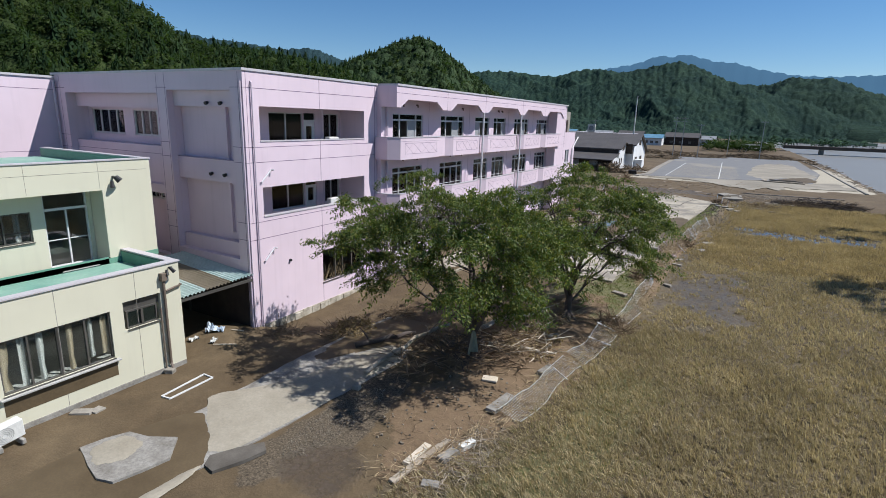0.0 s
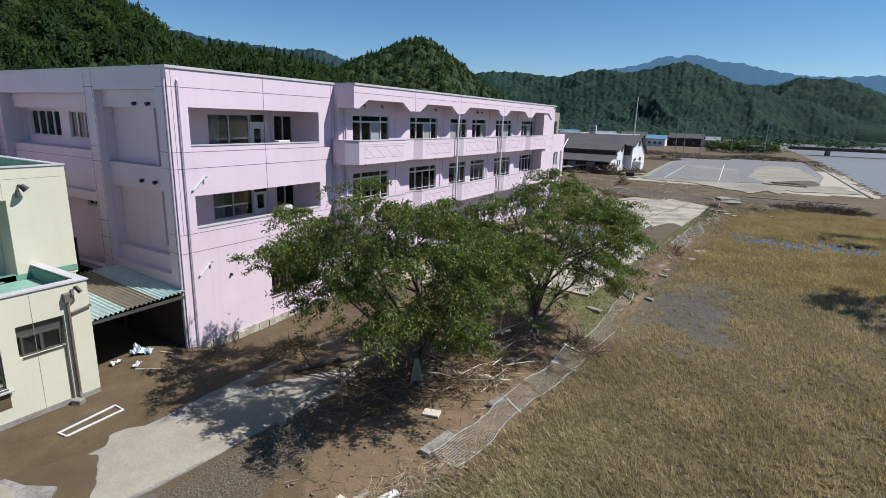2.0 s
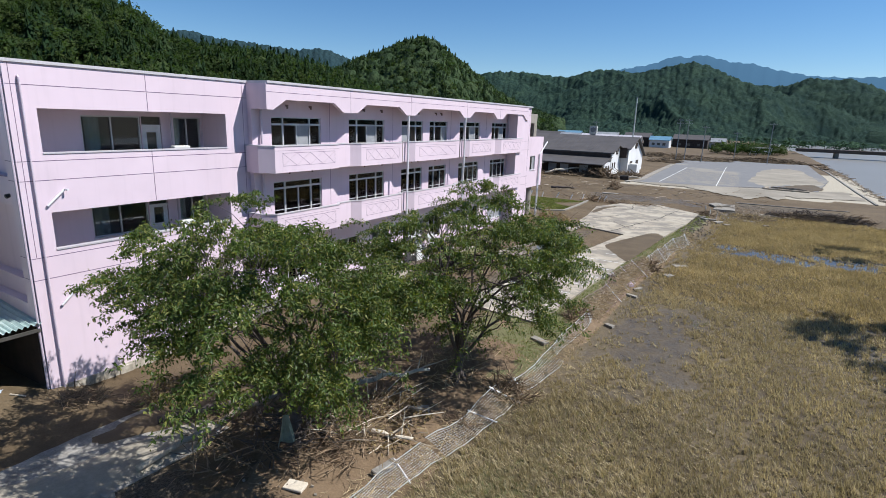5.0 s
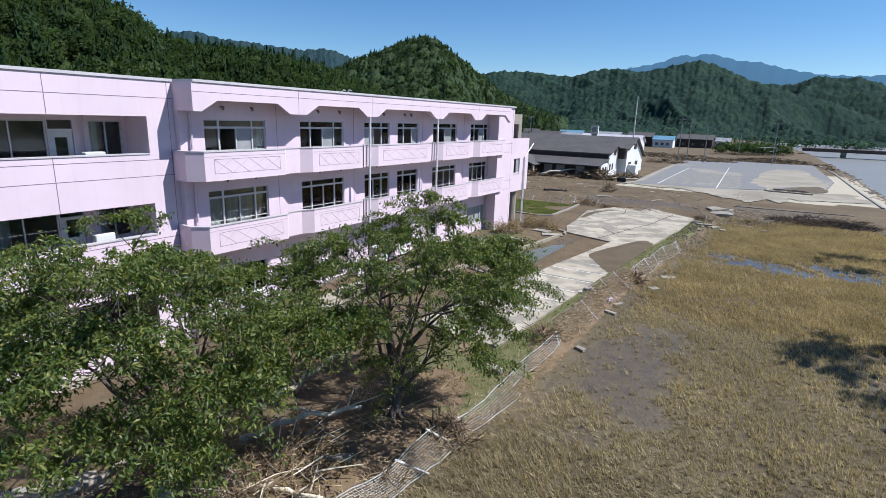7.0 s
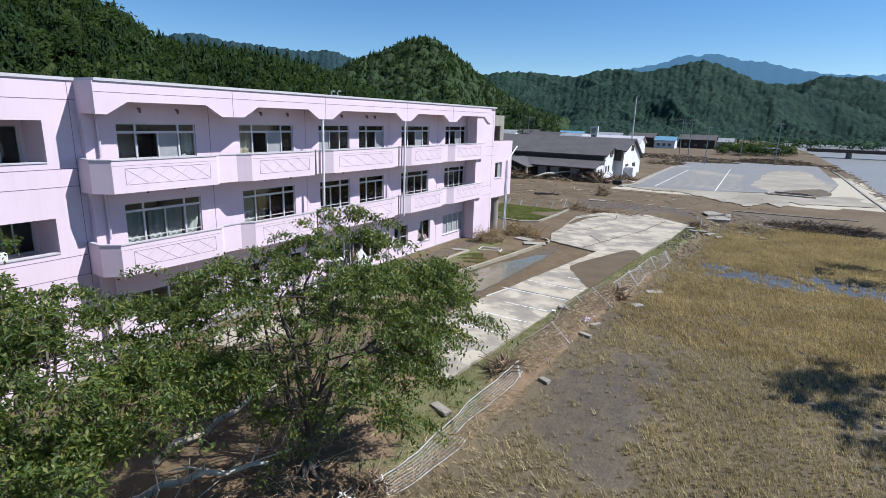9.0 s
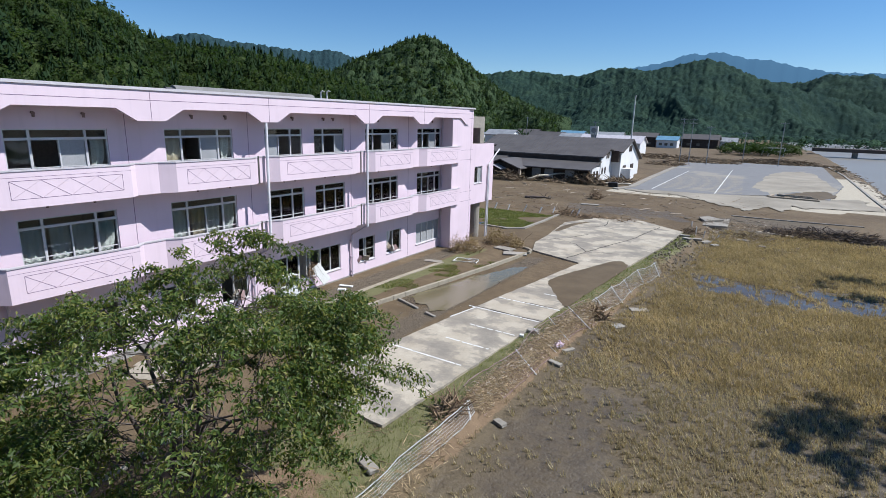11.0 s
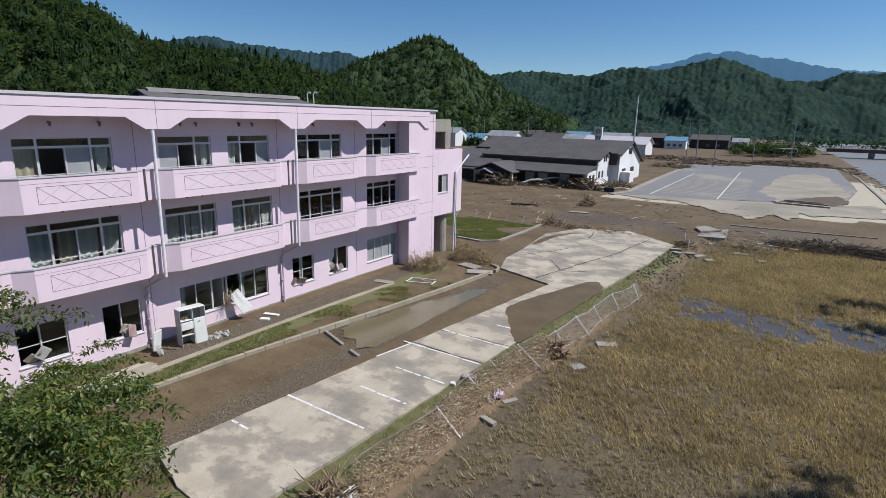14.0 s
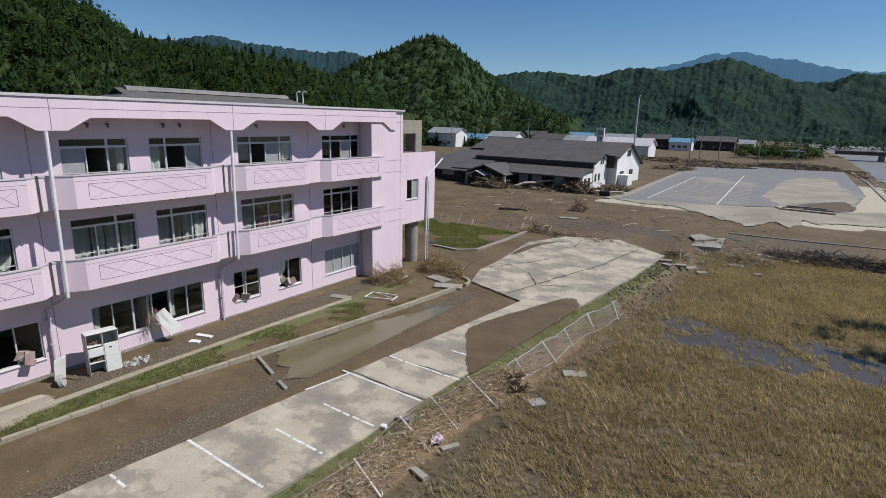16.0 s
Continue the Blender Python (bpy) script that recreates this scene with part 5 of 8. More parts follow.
def crack(line, width, seed):
    rnd = random.Random(seed)
    pts = []
    for (x0, y0), (x1, y1) in zip(line, line[1:]):
        n = max(2, int(math.hypot(x1 - x0, y1 - y0) / 0.5))
        for k in range(n):
            f = k / n
            pts.append((x0 + (x1 - x0) * f + rnd.uniform(-0.08, 0.08), y0 + (y1 - y0) * f + rnd.uniform(-0.08, 0.08)))
    pts.append(line[-1])
    bm = bmesh.new()
    rows = []
    for i, (x, y) in enumerate(pts):
        a, b = Vector(pts[max(0, i - 1)]), Vector(pts[min(len(pts) - 1, i + 1)])
        d = (b - a).normalized()
        w = width * rnd.uniform(0.4, 1.3) / 2
        z = 0.02 + LOT_SLOPE(x, y)
        rows.append([bm.verts.new((x - d.y * w, y + d.x * w, z)), bm.verts.new((x + d.y * w, y - d.x * w, z))])
    for r0, r1 in zip(rows, rows[1:]):
        bm.faces.new((r0[0], r0[1], r1[1], r1[0]))
    tagged(part("slab_crack", bm, CRACK), "dirt-filled crack in the parking slab", "crack", "slab cracks", "structure")


crack([(7.3, 49.2), (9.6, 48.0), (11.4, 45.6), (13.2, 46.6)], 0.10, 1)
crack([(10.6, 42.6), (11.2, 45.4), (13.2, 53.5), (14.1, 61.0)], 0.12, 2)
crack([(6.6, 47.6), (8.3, 50.4), (9.2, 52.6)], 0.10, 3)
crack([(8.8, 61.2), (9.3, 58.0), (8.4, 56.6)], 0.10, 4)
crack([(9.9, 28.85), (14.3, 28.9)], 0.10, 5)
crack([(10.2, 31.0), (14.6, 31.3)], 0.05, 6)


def mud_film(outline, top, seed, label, material, flat=False, ragged=1.0):
    """A thin smooth sheet of mud lying on a surface."""
    rnd = random.Random(seed)
    ph = [rnd.uniform(0, 6) for _ in range(4)]
    cx = sum(p[0] for p in outline) / len(outline)
    cy = sum(p[1] for p in outline) / len(outline)
    per = []
    for (x0, y0), (x1, y1) in zip(outline, outline[1:] + outline[:1]):
        for k in range(8):
            f = k / 8
            per.append((x0 + (x1 - x0) * f, y0 + (y1 - y0) * f))
    bm = bmesh.new()
    m = len(per)
    sm = []
    for i in range(m):
        x = sum(per[(i + k) % m][0] for k in range(-4, 5)) / 9
        y = sum(per[(i + k) % m][1] for k in range(-4, 5)) / 9
        w = 1 + ragged * (0.05 * math.sin(i * 0.55 + ph[0]) + 0.035 * math.sin(i * 1.3 + ph[1]) + 0.02 * math.sin(i * 2.9 + ph[2]))
        sm.append((cx + (x - cx) * w, cy + (y - cy) * w))
    if flat:
        bm.faces.new([bm.verts.new((x, y, top(x, y) + 0.004)) for x, y in sm])
        bmesh.ops.recalc_face_normals(bm, faces=bm.faces)
        return tagged(part("mud_patch", bm, material), label, "mud", "mud patches", "structure")
    ring = [bm.verts.new((x, y, top(x, y) + 0.004)) for x, y in sm]
    mid = [bm.verts.new((cx + (x - cx) * 0.9, cy + (y - cy) * 0.9, top(x, y) + 0.022)) for x, y in sm]
    for i in range(m):
        bm.faces.new((ring[i], ring[(i + 1) % m], mid[(i + 1) % m], mid[i]))
    bm.faces.new(mid)
    bmesh.ops.recalc_face_normals(bm, faces=bm.faces)
    return tagged(part("mud_patch", bm, material, smooth=True), label, "mud", "mud patches", "structure")


MUD_DARK = surf("wet_mud", (0.0839, 0.059, 0.031), (0.1276, 0.0936, 0.0522), 0.6, 14, 0.7, spec=0.3, dark=0.7)
SILT = surf("dry_silt", (0.2566, 0.2279, 0.174), (0.348, 0.3132, 0.2479), 0.7, 12, 0.92)
SILT_TAN = surf("drying_silt", (0.2436, 0.2088, 0.1566), (0.3132, 0.2784, 0.2175), 0.35, 9, 0.9)
PUDDLE = water_mat("tan_puddle", (0.112, 0.096, 0.052), 0.14, 3.0)
LOT_TOP = lambda x, y: 0.016 + LOT_SLOPE(x, y)
mud_film([(14.6, 31.2), (14.75, 34.0), (15.0, 38.0), (15.35, 42.0), (15.2, 44.2), (13.9, 44.6), (12.7, 40.0), (11.7, 37.2), (11.9, 35.4), (13.4, 33.6)], LOT_TOP, 2, "dark wet mud spread over the parking slab", MUD_DARK, ragged=0.35)
mud_film([(5.75, 27.6), (8.6, 27.1), (9.9, 28.6), (10.3, 31.5), (10.6, 35.0), (10.9, 38.6), (9.5, 39.6), (8.1, 38.0), (7.2, 35.2), (6.4, 31.5)], lambda x, y: float(ground_z(7.5, 30)) + 0.035, 12, "shallow tan puddle in the gravel bed", PUDDLE)
mud_film([(5.6, 57.0), (8.4, 60.6), (6.6, 57.5), (6.5, 52.5), (6.0, 51.5)], LOT_TOP, 3, "dark wet mud spread over the parking slab", MUD_DARK)

# near driveway under a film of pale silt
YARD = lambda x, y: float(ground_z(x, y)) + 0.012
slab("driveway", [(6.4, -12.5), (6.75, -9.6), (7.35, -6.2), (7.7, -2.0), (8.0, 1.2), (8.3, 5.5), (8.6, 10.5), (5.4, 10.5), (4.4, 5.0), (4.0, -1.0), (4.2, -6.0), (3.4, -12.5)], -0.815, 0.22, CONCRETE_OLD, "concrete driveway with a broken edge", "pavement", 0.05)
mud_film([(6.9, -7.6), (7.2, -6.6), (7.5, -4.2), (7.7, -0.4), (7.8, 1.4), (6.6, 3.0), (5.8, -0.4), (5.4, -2.5), (4.5, -4.2), (3.5, -5.2), (4.2, -6.0), (5.4, -6.7), (6.3, -7.5)], lambda x, y: -0.814, 6, "pale dried silt over the driveway", SILT, ragged=0.25)
mud_film([(3.0, -12.8), (6.8, -12.8), (7.2, -9.2), (7.0, -8.1), (6.2, -7.3), (5.2, -6.6), (4.0, -6.1), (3.2, -9.0)], lambda x, y: -0.816, 7, "brown mud over the driveway", MUD_DARK, ragged=0.3)
slab("pavement_fragment", [(3.05, -9.6), (3.2, -8.9), (3.5, -8.3), (4.3, -8.15), (5.15, -7.7), (5.45, -8.0), (5.95, -8.5), (5.8, -9.3), (5.6, -10.0), (5.05, -10.15), (4.2, -9.95)], -0.745, 0.10, CONCRETE_OLD, "broken concrete plate heaved out of the mud", "debris", 0.05, kind="thing", slope=lambda x, y: 0.03 * (x - 4.5))
mud_film([(3.3, -9.4), (3.5, -8.5), (4.3, -8.35), (4.7, -8.6), (4.9, -9.2), (4.6, -9.8), (4.0, -9.8)], lambda x, y: -0.744 + 0.03 * (x - 4.5), 11, "pale dried silt on the broken plate", SILT)
mud_film([(6.7, -10.2), (6.78, -9.2), (6.8, -8.5), (6.95, -8.1), (7.1, -8.5), (7.2, -9.4), (7.2, -10.2)], lambda x, y: -0.80, 21, "pale dried silt along the broken driveway edge", SILT)
mud_film([(4.3, -1.2), (5.6, -0.2), (6.4, 2.2), (7.6, 1.6), (8.3, 5.0), (8.7, 10.4), (5.5, 10.6), (4.4, 5.0)], lambda x, y: -0.812, 15, "dark wet mud over the driveway", MUD_DARK)
slab("asphalt_fragment", [(6.72, -7.7), (7.15, -7.0), (7.68, -6.4), (8.1, -6.7), (7.9, -7.4), (7.5, -8.2), (7.0, -8.1)], -0.755, 0.12, surf("torn_asphalt", (0.085, 0.075, 0.062), (0.15, 0.135, 0.115), 1.2, 20, 0.95), "tilted strip of torn asphalt beside the driveway", "debris", 0.16, kind="thing", slope=lambda x, y: 0.08 * (x - 7.4))

mud_film([(1.2, 13.5), (3.4, 13.2), (3.7, 17.0), (3.1, 19.6), (2.2, 20.8), (1.9, 19.6), (2.3, 17.4), (1.3, 15.6)], lambda x, y: float(ground_z(x, y)) + 0.02, 14, "pale dried silt washed along the wall", SILT)

# kerbs and the strip garden before the wing: kerb pieces laid end to end
KERB_LINE = [(3.9, 13.0), (4.25, 18.0), (4.7, 22.5), (5.4, 27.0), (6.1, 31.5), (6.8, 37.0), (7.3, 42.0)]
kerb = thing("kerb", (5.4, 27, -0.1), "concrete kerb along the garden strip", "kerb", "structure")
kerb_me = None
bm = bmesh.new()
box(bm, -0.10, 0.10, -0.498, 0.498, -0.22, 0.06, 0.008)
kerb_me = bpy.data.meshes.new("kerb_stone")
bm.to_mesh(kerb_me)
bm.free()
kerb_me.materials.append(KERB)
ky, kx = [p[1] for p in KERB_LINE], [p[0] for p in KERB_LINE]
y = 13.2
while y < 42.2:
    x, x2 = np.interp(y, ky, kx), np.interp(y + 1.0, ky, kx)
    a = -math.degrees(math.atan2(x2 - x, 1.0))
    ob = share("kerb_stone", kerb_me, kerb.matrix_world.inverted() @ pose((x + x2) / 2, y + 0.5, float(yard_z(y + 0.5)) + 0.09, 0, 0, a), kerb)
    y += 1.0
for k in range(5):
    a = k / 4 * 1.35
    ob = share("kerb_stone", kerb_me, kerb.matrix_world.inverted() @ pose(7.45 - 1.1 + 1.1 * math.cos(a), 42.9 + 1.1 * math.sin(a), 0.05, 0, 0, math.degrees(a)) @ Matrix.Diagonal((1, 0.5, 1, 1)), kerb)
ribbon("edging", [(2.75, 15.0), (2.8, 20.0), (2.95, 25.5), (3.1, 31.0), (3.3, 36.0)], 0.36, -0.02, 0.14, KERB, "narrow concrete edging along the gravel strip", "kerb", slope=lambda x, y: float(yard_z(y)) + 0.06)
ribbon("edging", [(-1.0, 50.8), (1.6, 50.6), (2.9, 51.8), (2.95, 57.0), (2.75, 61.9)], 0.30, 0.10, 0.25, CONCRETE, "concrete kerb round the lawn", "kerb")
ribbon("edging", [(1.2, 92.0), (2.6, 97.0), (1.6, 118.0), (0.6, 150.0)], 1.1, 0.16, 0.3, CONCRETE, "long concrete kerb beside the court", "kerb")

# cross kerb that the flood pushed loose
loose = thing("loose_kerb", (6.9, 26.6, -0.1), "loose concrete kerb lying across the gravel bed", "kerb")
for k, (x0, y0, x1, y1) in enumerate(((5.7, 27.45, 6.6, 27.15), (6.65, 27.12, 7.55, 26.82), (8.3, 26.55, 9.1, 26.3))):
    bm = bmesh.new()
    a = math.degrees(math.atan2(y1 - y0, x1 - x0))
    tbox(bm, pose((x0 + x1) / 2, (y0 + y1) / 2, float(ground_z((x0 + x1) / 2, (y0 + y1) / 2)) + 0.05, 4 * (k - 1), 1, a), math.hypot(x1 - x0, y1 - y0), 0.16, 0.14, 0.015)
    part("kerb_stone", bm, CONCRETE, loose)

# far court and the paved ground before it
slab("court", [(1.9, 93.0), (6.7, 95.0), (16.0, 96.8), (24.0, 102), (30.5, 101), (34.0, 128), (33.0, 190), (-0.2, 182), (0.8, 150)], 0.05, 0.2, COURT, "grey asphalt sports court with a white line", "court", 0.15)
for line in ([(15.35, 97.4), (13.4, 153.0)], [(5.95, 96.8), (5.25, 141.0)]):
    ribbon("court_line", line, 0.16, 0.058, 0.006, LINE_WHITE, "white line painted on the court", "road marking")
APRON = surf("patchy_silt", (0.19, 0.168, 0.13), (0.335, 0.30, 0.24), 0.16, 4, 0.9)
mud_film([(2.4, 92.0), (5.7, 96.5), (10, 97.2), (15, 96.6), (22.7, 101.0), (30.2, 101.2), (35.2, 107), (36.4, 94), (34.2, 91.5), (29.4, 91.0), (26.8, 87.4), (25.8, 92.5), (25.2, 83.5), (24.4, 83.2), (22.8, 88.4), (21.6, 81.6), (20.4, 81.4), (18.3, 84.0), (14.5, 87.0), (11.4, 92.0), (7.5, 90.4)], lambda x, y: 0.035, 8, "pale dried silt in front of the court", APRON, True)
mud_film([(24.9, 106.2), (27.6, 110.5), (30.1, 115.3), (31.6, 111.5), (31.8, 105.6), (29.2, 99.6), (26.3, 97.2), (24.6, 100.4)], lambda x, y: 0.062, 10, "dark wet mud on the paved ground", MUD_DARK, True)
mud_film([(22.0, 151), (20.2, 128), (19.9, 110.6), (22.7, 103.0), (26.2, 108.6), (30.1, 115.2), (32.6, 112), (31.6, 146), (27.5, 166)], lambda x, y: 0.054, 31, "pale dried silt over the court", APRON, True)
for y in np.arange(100.0, 132.0, 2.1):
    x1 = 19.0 - 0.06 * (y - 100)
    bm = bmesh.new()
    bm.faces.new([bm.verts.new(p) for p in ((5.9, y, 0.0565), (x1, y + 0.4, 0.0565), (x1, y + 0.9, 0.0565), (5.9, y + 0.5, 0.0565))])
    tagged(part("silt_ripple", bm, SILT_TAN), "faint band of silt left on the court", "mud", "silt ripples", "structure")
slab("concrete_step", [(17.5, 66.2), (17.5, 69.4), (19.6, 72.3), (19.9, 66.9)], 0.03, 0.3, CONCRETE, "small concrete bridge slab over the ditch", "slab", 0.06)
slab("concrete_step", [(16.6, 70.6), (17.3, 72.0), (19.2, 70.1), (17.5, 68.1)], 0.20, 0.14, CONCRETE, "displaced concrete slab by the ditch", "slab", 0.06, slope=lambda x, y: 0.03 * (x - 17.5))
wallm = ribbon("low_wall", [(19.5, 75.4), (22.5, 75.6), (26.1, 76.0), (29.8, 76.6), (32.5, 77.0)], 0.22, 0.06, 0.4, CONCRETE_OLD, "low dark retaining wall at the field end", "wall")
ribbon("low_wall", [(36.8, 88.5), (36.4, 109.0), (36.0, 156.0), (34.4, 190.0)], 0.35, 0.10, 0.8, CONCRETE_OLD, "concrete river embankment wall", "wall")

# ---- cream annex and the canopy ----
annex = thing("annex", (-1, -9, -0.85), "cream two-storey annex with green roof terraces", "building")
AX, BX, TOP, LOWTOP = 0.45, -3.05, 7.43, 3.62
bm = bmesh.new()
holed_wall(bm, -24.0, -4.08, -1.3, LOWTOP, AX - 0.25, AX, [(-10.35, -6.9, 0.5, 2.32), (-6.42, -4.95, 1.42, 2.52), (-16.0, -11.2, 0.5, 2.32)], on_x)
holed_wall(bm, -12.0, AX - 0.25, -1.3, LOWTOP, -4.33, -4.08, [], on_y)
part("lower_wall", bm, CREAM, annex)
bm = bmesh.new()
box(bm, BX - 0.6, AX - 0.26, -23.9, -4.34, 2.95, 3.12)
part("terrace_floor", bm, GREEN_ROOF, annex, "worn green waterproofed terrace")
bm = bmesh.new()
box(bm, AX - 0.29, AX - 0.252, -23.9, -4.35, 3.12, 3.58)
box(bm, BX, AX - 0.29, -4.38, -4.335, 3.12, 3.58)
box(bm, BX, BX + 0.04, -23.9, -4.9, 3.12, 3.42)
part("upstand", bm, GREEN_DARK, annex, "dark green upstand")
bm = bmesh.new()
box(bm, AX - 0.32, AX + 0.05, -24, -4.03, LOWTOP + 0.001, LOWTOP + 0.05)
box(bm, BX + 0.02, AX - 0.33, -4.38, -4.03, LOWTOP + 0.001, LOWTOP + 0.05)
part("coping", bm, COPING, annex)
bm = bmesh.new()
holed_wall(bm, -24.0, -2.72, 3.0, TOP, BX - 0.22, BX, [(-11.5, -4.82, 3.12, 6.24)], on_x)
holed_wall(bm, -12.0, BX - 0.22, -1.3, TOP, -2.94, -2.72, [], on_y)
box(bm, -12, BX - 0.22, -4.08, -2.94, 3.0, 3.1)
part("upper_wall", bm, CREAM, annex)
# recessed porch on the terrace
bm = bmesh.new()
holed_wall(bm, -11.5, -4.83, 3.1, 6.4, BX - 1.1, BX - 0.98, [(-6.62, -4.98, 3.14, 6.15), (-8.9, -7.08, 4.32, 5.52)], on_x)
box(bm, BX - 0.98, BX - 0.22, -4.82, -4.7, 3.1, 6.4)
box(bm, BX - 0.98, BX - 0.22, -11.5, -4.82, 6.25, 6.4)
part("porch_wall", bm, CREAM, annex)
window(annex, on_x, BX - 0.98, -1, -8.9, -7.08, 4.32, 5.52, ((-8.0, False),), frame_mat=BRONZE, low_bar=4.75, curtains=((-7.6, -7.4, 4.3, 0, CURTAIN),))
window(annex, on_x, BX - 0.98, -1, -6.62, -4.98, 3.14, 6.15, ((-5.8, False),), 5.5, frame_mat=FRAME_WHITE, low_bar=4.25, label="white-framed sliding terrace door")
bm = bmesh.new()
for k in range(5):
    box(bm, BX - 0.75 + k * 0.17, BX - 0.75 + k * 0.17 + 0.14, -6.7, -5.3, 3.16, 3.2)
part("door_mat", bm, TIN_DIRTY, annex)
bm = bmesh.new()
box(bm, BX - 0.001, BX + 0.04, -24, -2.72, 3.13, 3.35)
part("skirting", bm, GREEN_DARK, annex)
# upper roof
bm = bmesh.new()
box(bm, -12, BX - 0.23, -24, -2.95, TOP - 0.5, TOP - 0.42)
part("upper_roof", bm, GREEN_ROOF, annex)
bm = bmesh.new()
box(bm, BX - 0.25, BX + 0.04, -24, -2.68, TOP + 0.001, TOP + 0.05)
box(bm, -12, BX - 0.26, -2.98, -2.68, TOP + 0.001, TOP + 0.05)
part("coping", bm, COPING, annex)
bm = bmesh.new()
box(bm, BX - 0.27, BX - 0.225, -23.9, -2.98, TOP - 0.42, TOP - 0.01)
box(bm, -12, BX - 0.28, -2.985, -2.945, TOP - 0.42, TOP - 0.01)
part("upstand", bm, GREEN_DARK, annex)
bm = bmesh.new()
box(bm, -10, -6, -14, -8.5, TOP - 0.42, TOP + 0.25)
part("roof_curb", bm, GREEN_ROOF, annex, "green box on the roof")
bm = bmesh.new()
for y in (-8.6, -5.9):
    box(bm, AX - 0.002, AX + 0.004, y - 0.008, y + 0.008, -0.8, 3.6)
for y in (-7.5, -4.9):
    box(bm, BX - 0.002, BX + 0.004, y - 0.006, y + 0.006, 6.3, 7.4)
box(bm, BX - 0.002, BX + 0.004, -24, -2.9, 7.0, 7.012)
part("panel_joint", bm, CONCRETE_OLD, annex)
# ground floor windows
window(annex, on_x, AX, -1, -10.35, -6.9, 0.5, 2.32, ((-9.5, False), (-8.62, True), (-7.76, False)), frame_mat=BRONZE,
       curtains=((-10.3, -10.0, 0.55, 0.35, CURTAIN_TAN), (-9.75, -9.55, 0.55, 0.1, CURTAIN), (-9.2, -9.0, 0.55, 0.2, CURTAIN), (-8.3, -8.1, 0.55, 0.2, CURTAIN_TAN), (-7.6, -7.45, 0.75, 0.1, CURTAIN), (-7.2, -7.0, 0.75, 0.1, CURTAIN_TAN)), label="wide bronze sliding window, torn curtains behind")
window(annex, on_x, AX, -1, -6.3, -5.1, 1.42, 2.12, ((-5.7, True),), frame_mat=BRONZE)
bm = bmesh.new()
box(bm, AX - 0.2, AX - 0.16, -6.42, -4.95, 2.12, 2.52)
part("shutter_box", bm, BRONZE, annex)
bm = bmesh.new()
box(bm, AX - 0.02, AX + 0.16, -10.5, -6.75, 0.40, 0.46, 0.008)
part("sill", bm, TIN_DIRTY, annex)
bm = bmesh.new()
box(bm, AX, AX + 0.008, -10.4, -6.85, -0.2, 0.33)
part("mud_stain", bm, MUD_DARK, annex)
bm = bmesh.new()
box(bm, AX - 0.12, AX + 0.05, -24, -4.1, -1.2, -0.66)
part("plinth", bm, CONCRETE_OLD, annex)
bm = bmesh.new()
pipe_run(bm, [(AX + 0.09, -4.82, 3.1), (AX + 0.09, -4.82, -0.5), (AX + 0.25, -4.85, -0.72)], 0.055)
box(bm, AX, AX + 0.2, -4.93, -4.71, 3.0, 3.3)
pipe_run(bm, [(AX + 0.07, -5.02, 1.9), (AX + 0.07, -5.02, -0.7)], 0.035)
pipe_run(bm, [(AX + 0.09, -4.75, 2.55), (AX + 0.09, -4.1, 2.66), (-0.6, -4.0, 2.75)], 0.04)
part("downpipe", bm, PIPE_BROWN, annex)
bm = bmesh.new()
rod(bm, (BX, -4.35, 6.75), (BX + 0.22, -4.35, 6.75), 0.05)
rod(bm, (BX + 0.2, -4.35, 6.78), (BX + 0.3, -4.22, 6.6), 0.1, 0.13, 10)
rod(bm, (BX + 0.12, -4.45, 6.6), (BX + 0.2, -4.5, 6.35), 0.05, 0.09, 10)
part("floodlight", bm, BLACK, annex)
bm = bmesh.new()
rod(bm, (AX, -4.5, 3.45), (AX + 0.2, -4.5, 3.5), 0.03)
rod(bm, (AX + 0.15, -4.55, 3.5), (AX + 0.3, -4.45, 3.3), 0.06, 0.08, 8)
rod(bm, (AX + 0.1, -4.65, 3.4), (AX + 0.2, -4.7, 3.2), 0.05, 0.07, 8)
part("floodlight", bm, BLACK, annex)
bm = bmesh.new()
box(bm, -11.9, AX - 0.26, -23.9, -4.4, 0.0, 0.15)
box(bm, -5.0, -4.85, -23.9, -4.4, 0.15, 2.94)
part("inside", bm, INNER, annex)
bm = bmesh.new()
box(bm, -8.2, -8.05, -23.9, -3.0, 3.0, 6.9)
part("inside", bm, INNER, annex)

# outdoor unit of the air conditioner on blocks
unit = thing("air_conditioner", (1.2, -10.75, -0.8), "white outdoor air conditioner unit, mud-splashed", "air conditioner")
bm = bmesh.new()
tbox(bm, pose(1.15, -10.7, -0.32, 4, 3, 6), 0.32, 0.85, 0.6, 0.025)
part("casing", bm, TIN_WHITE, unit)
bm = bmesh.new()
for k in range(4):
    rr = 0.08 + k * 0.055
    for a in range(20):
        p = [Vector((0.172, -0.12 + rr * math.cos(t * math.tau / 20), rr * math.sin(t * math.tau / 20))) for t in (a, a + 1)]
        rod(bm, pose(1.15, -10.7, -0.32, 4, 3, 6) @ p[0], pose(1.15, -10.7, -0.32, 4, 3, 6) @ p[1], 0.006, n=4)
part("fan_grille", bm, TIN_DIRTY, unit)
for y in (-11.0, -10.4):
    bm = bmesh.new()
    tbox(bm, pose(1.2, y, -0.72, 0, 0, 5), 0.45, 0.12, 0.18, 0.02)
    part("foot_block", bm, CONCRETE_OLD, unit)

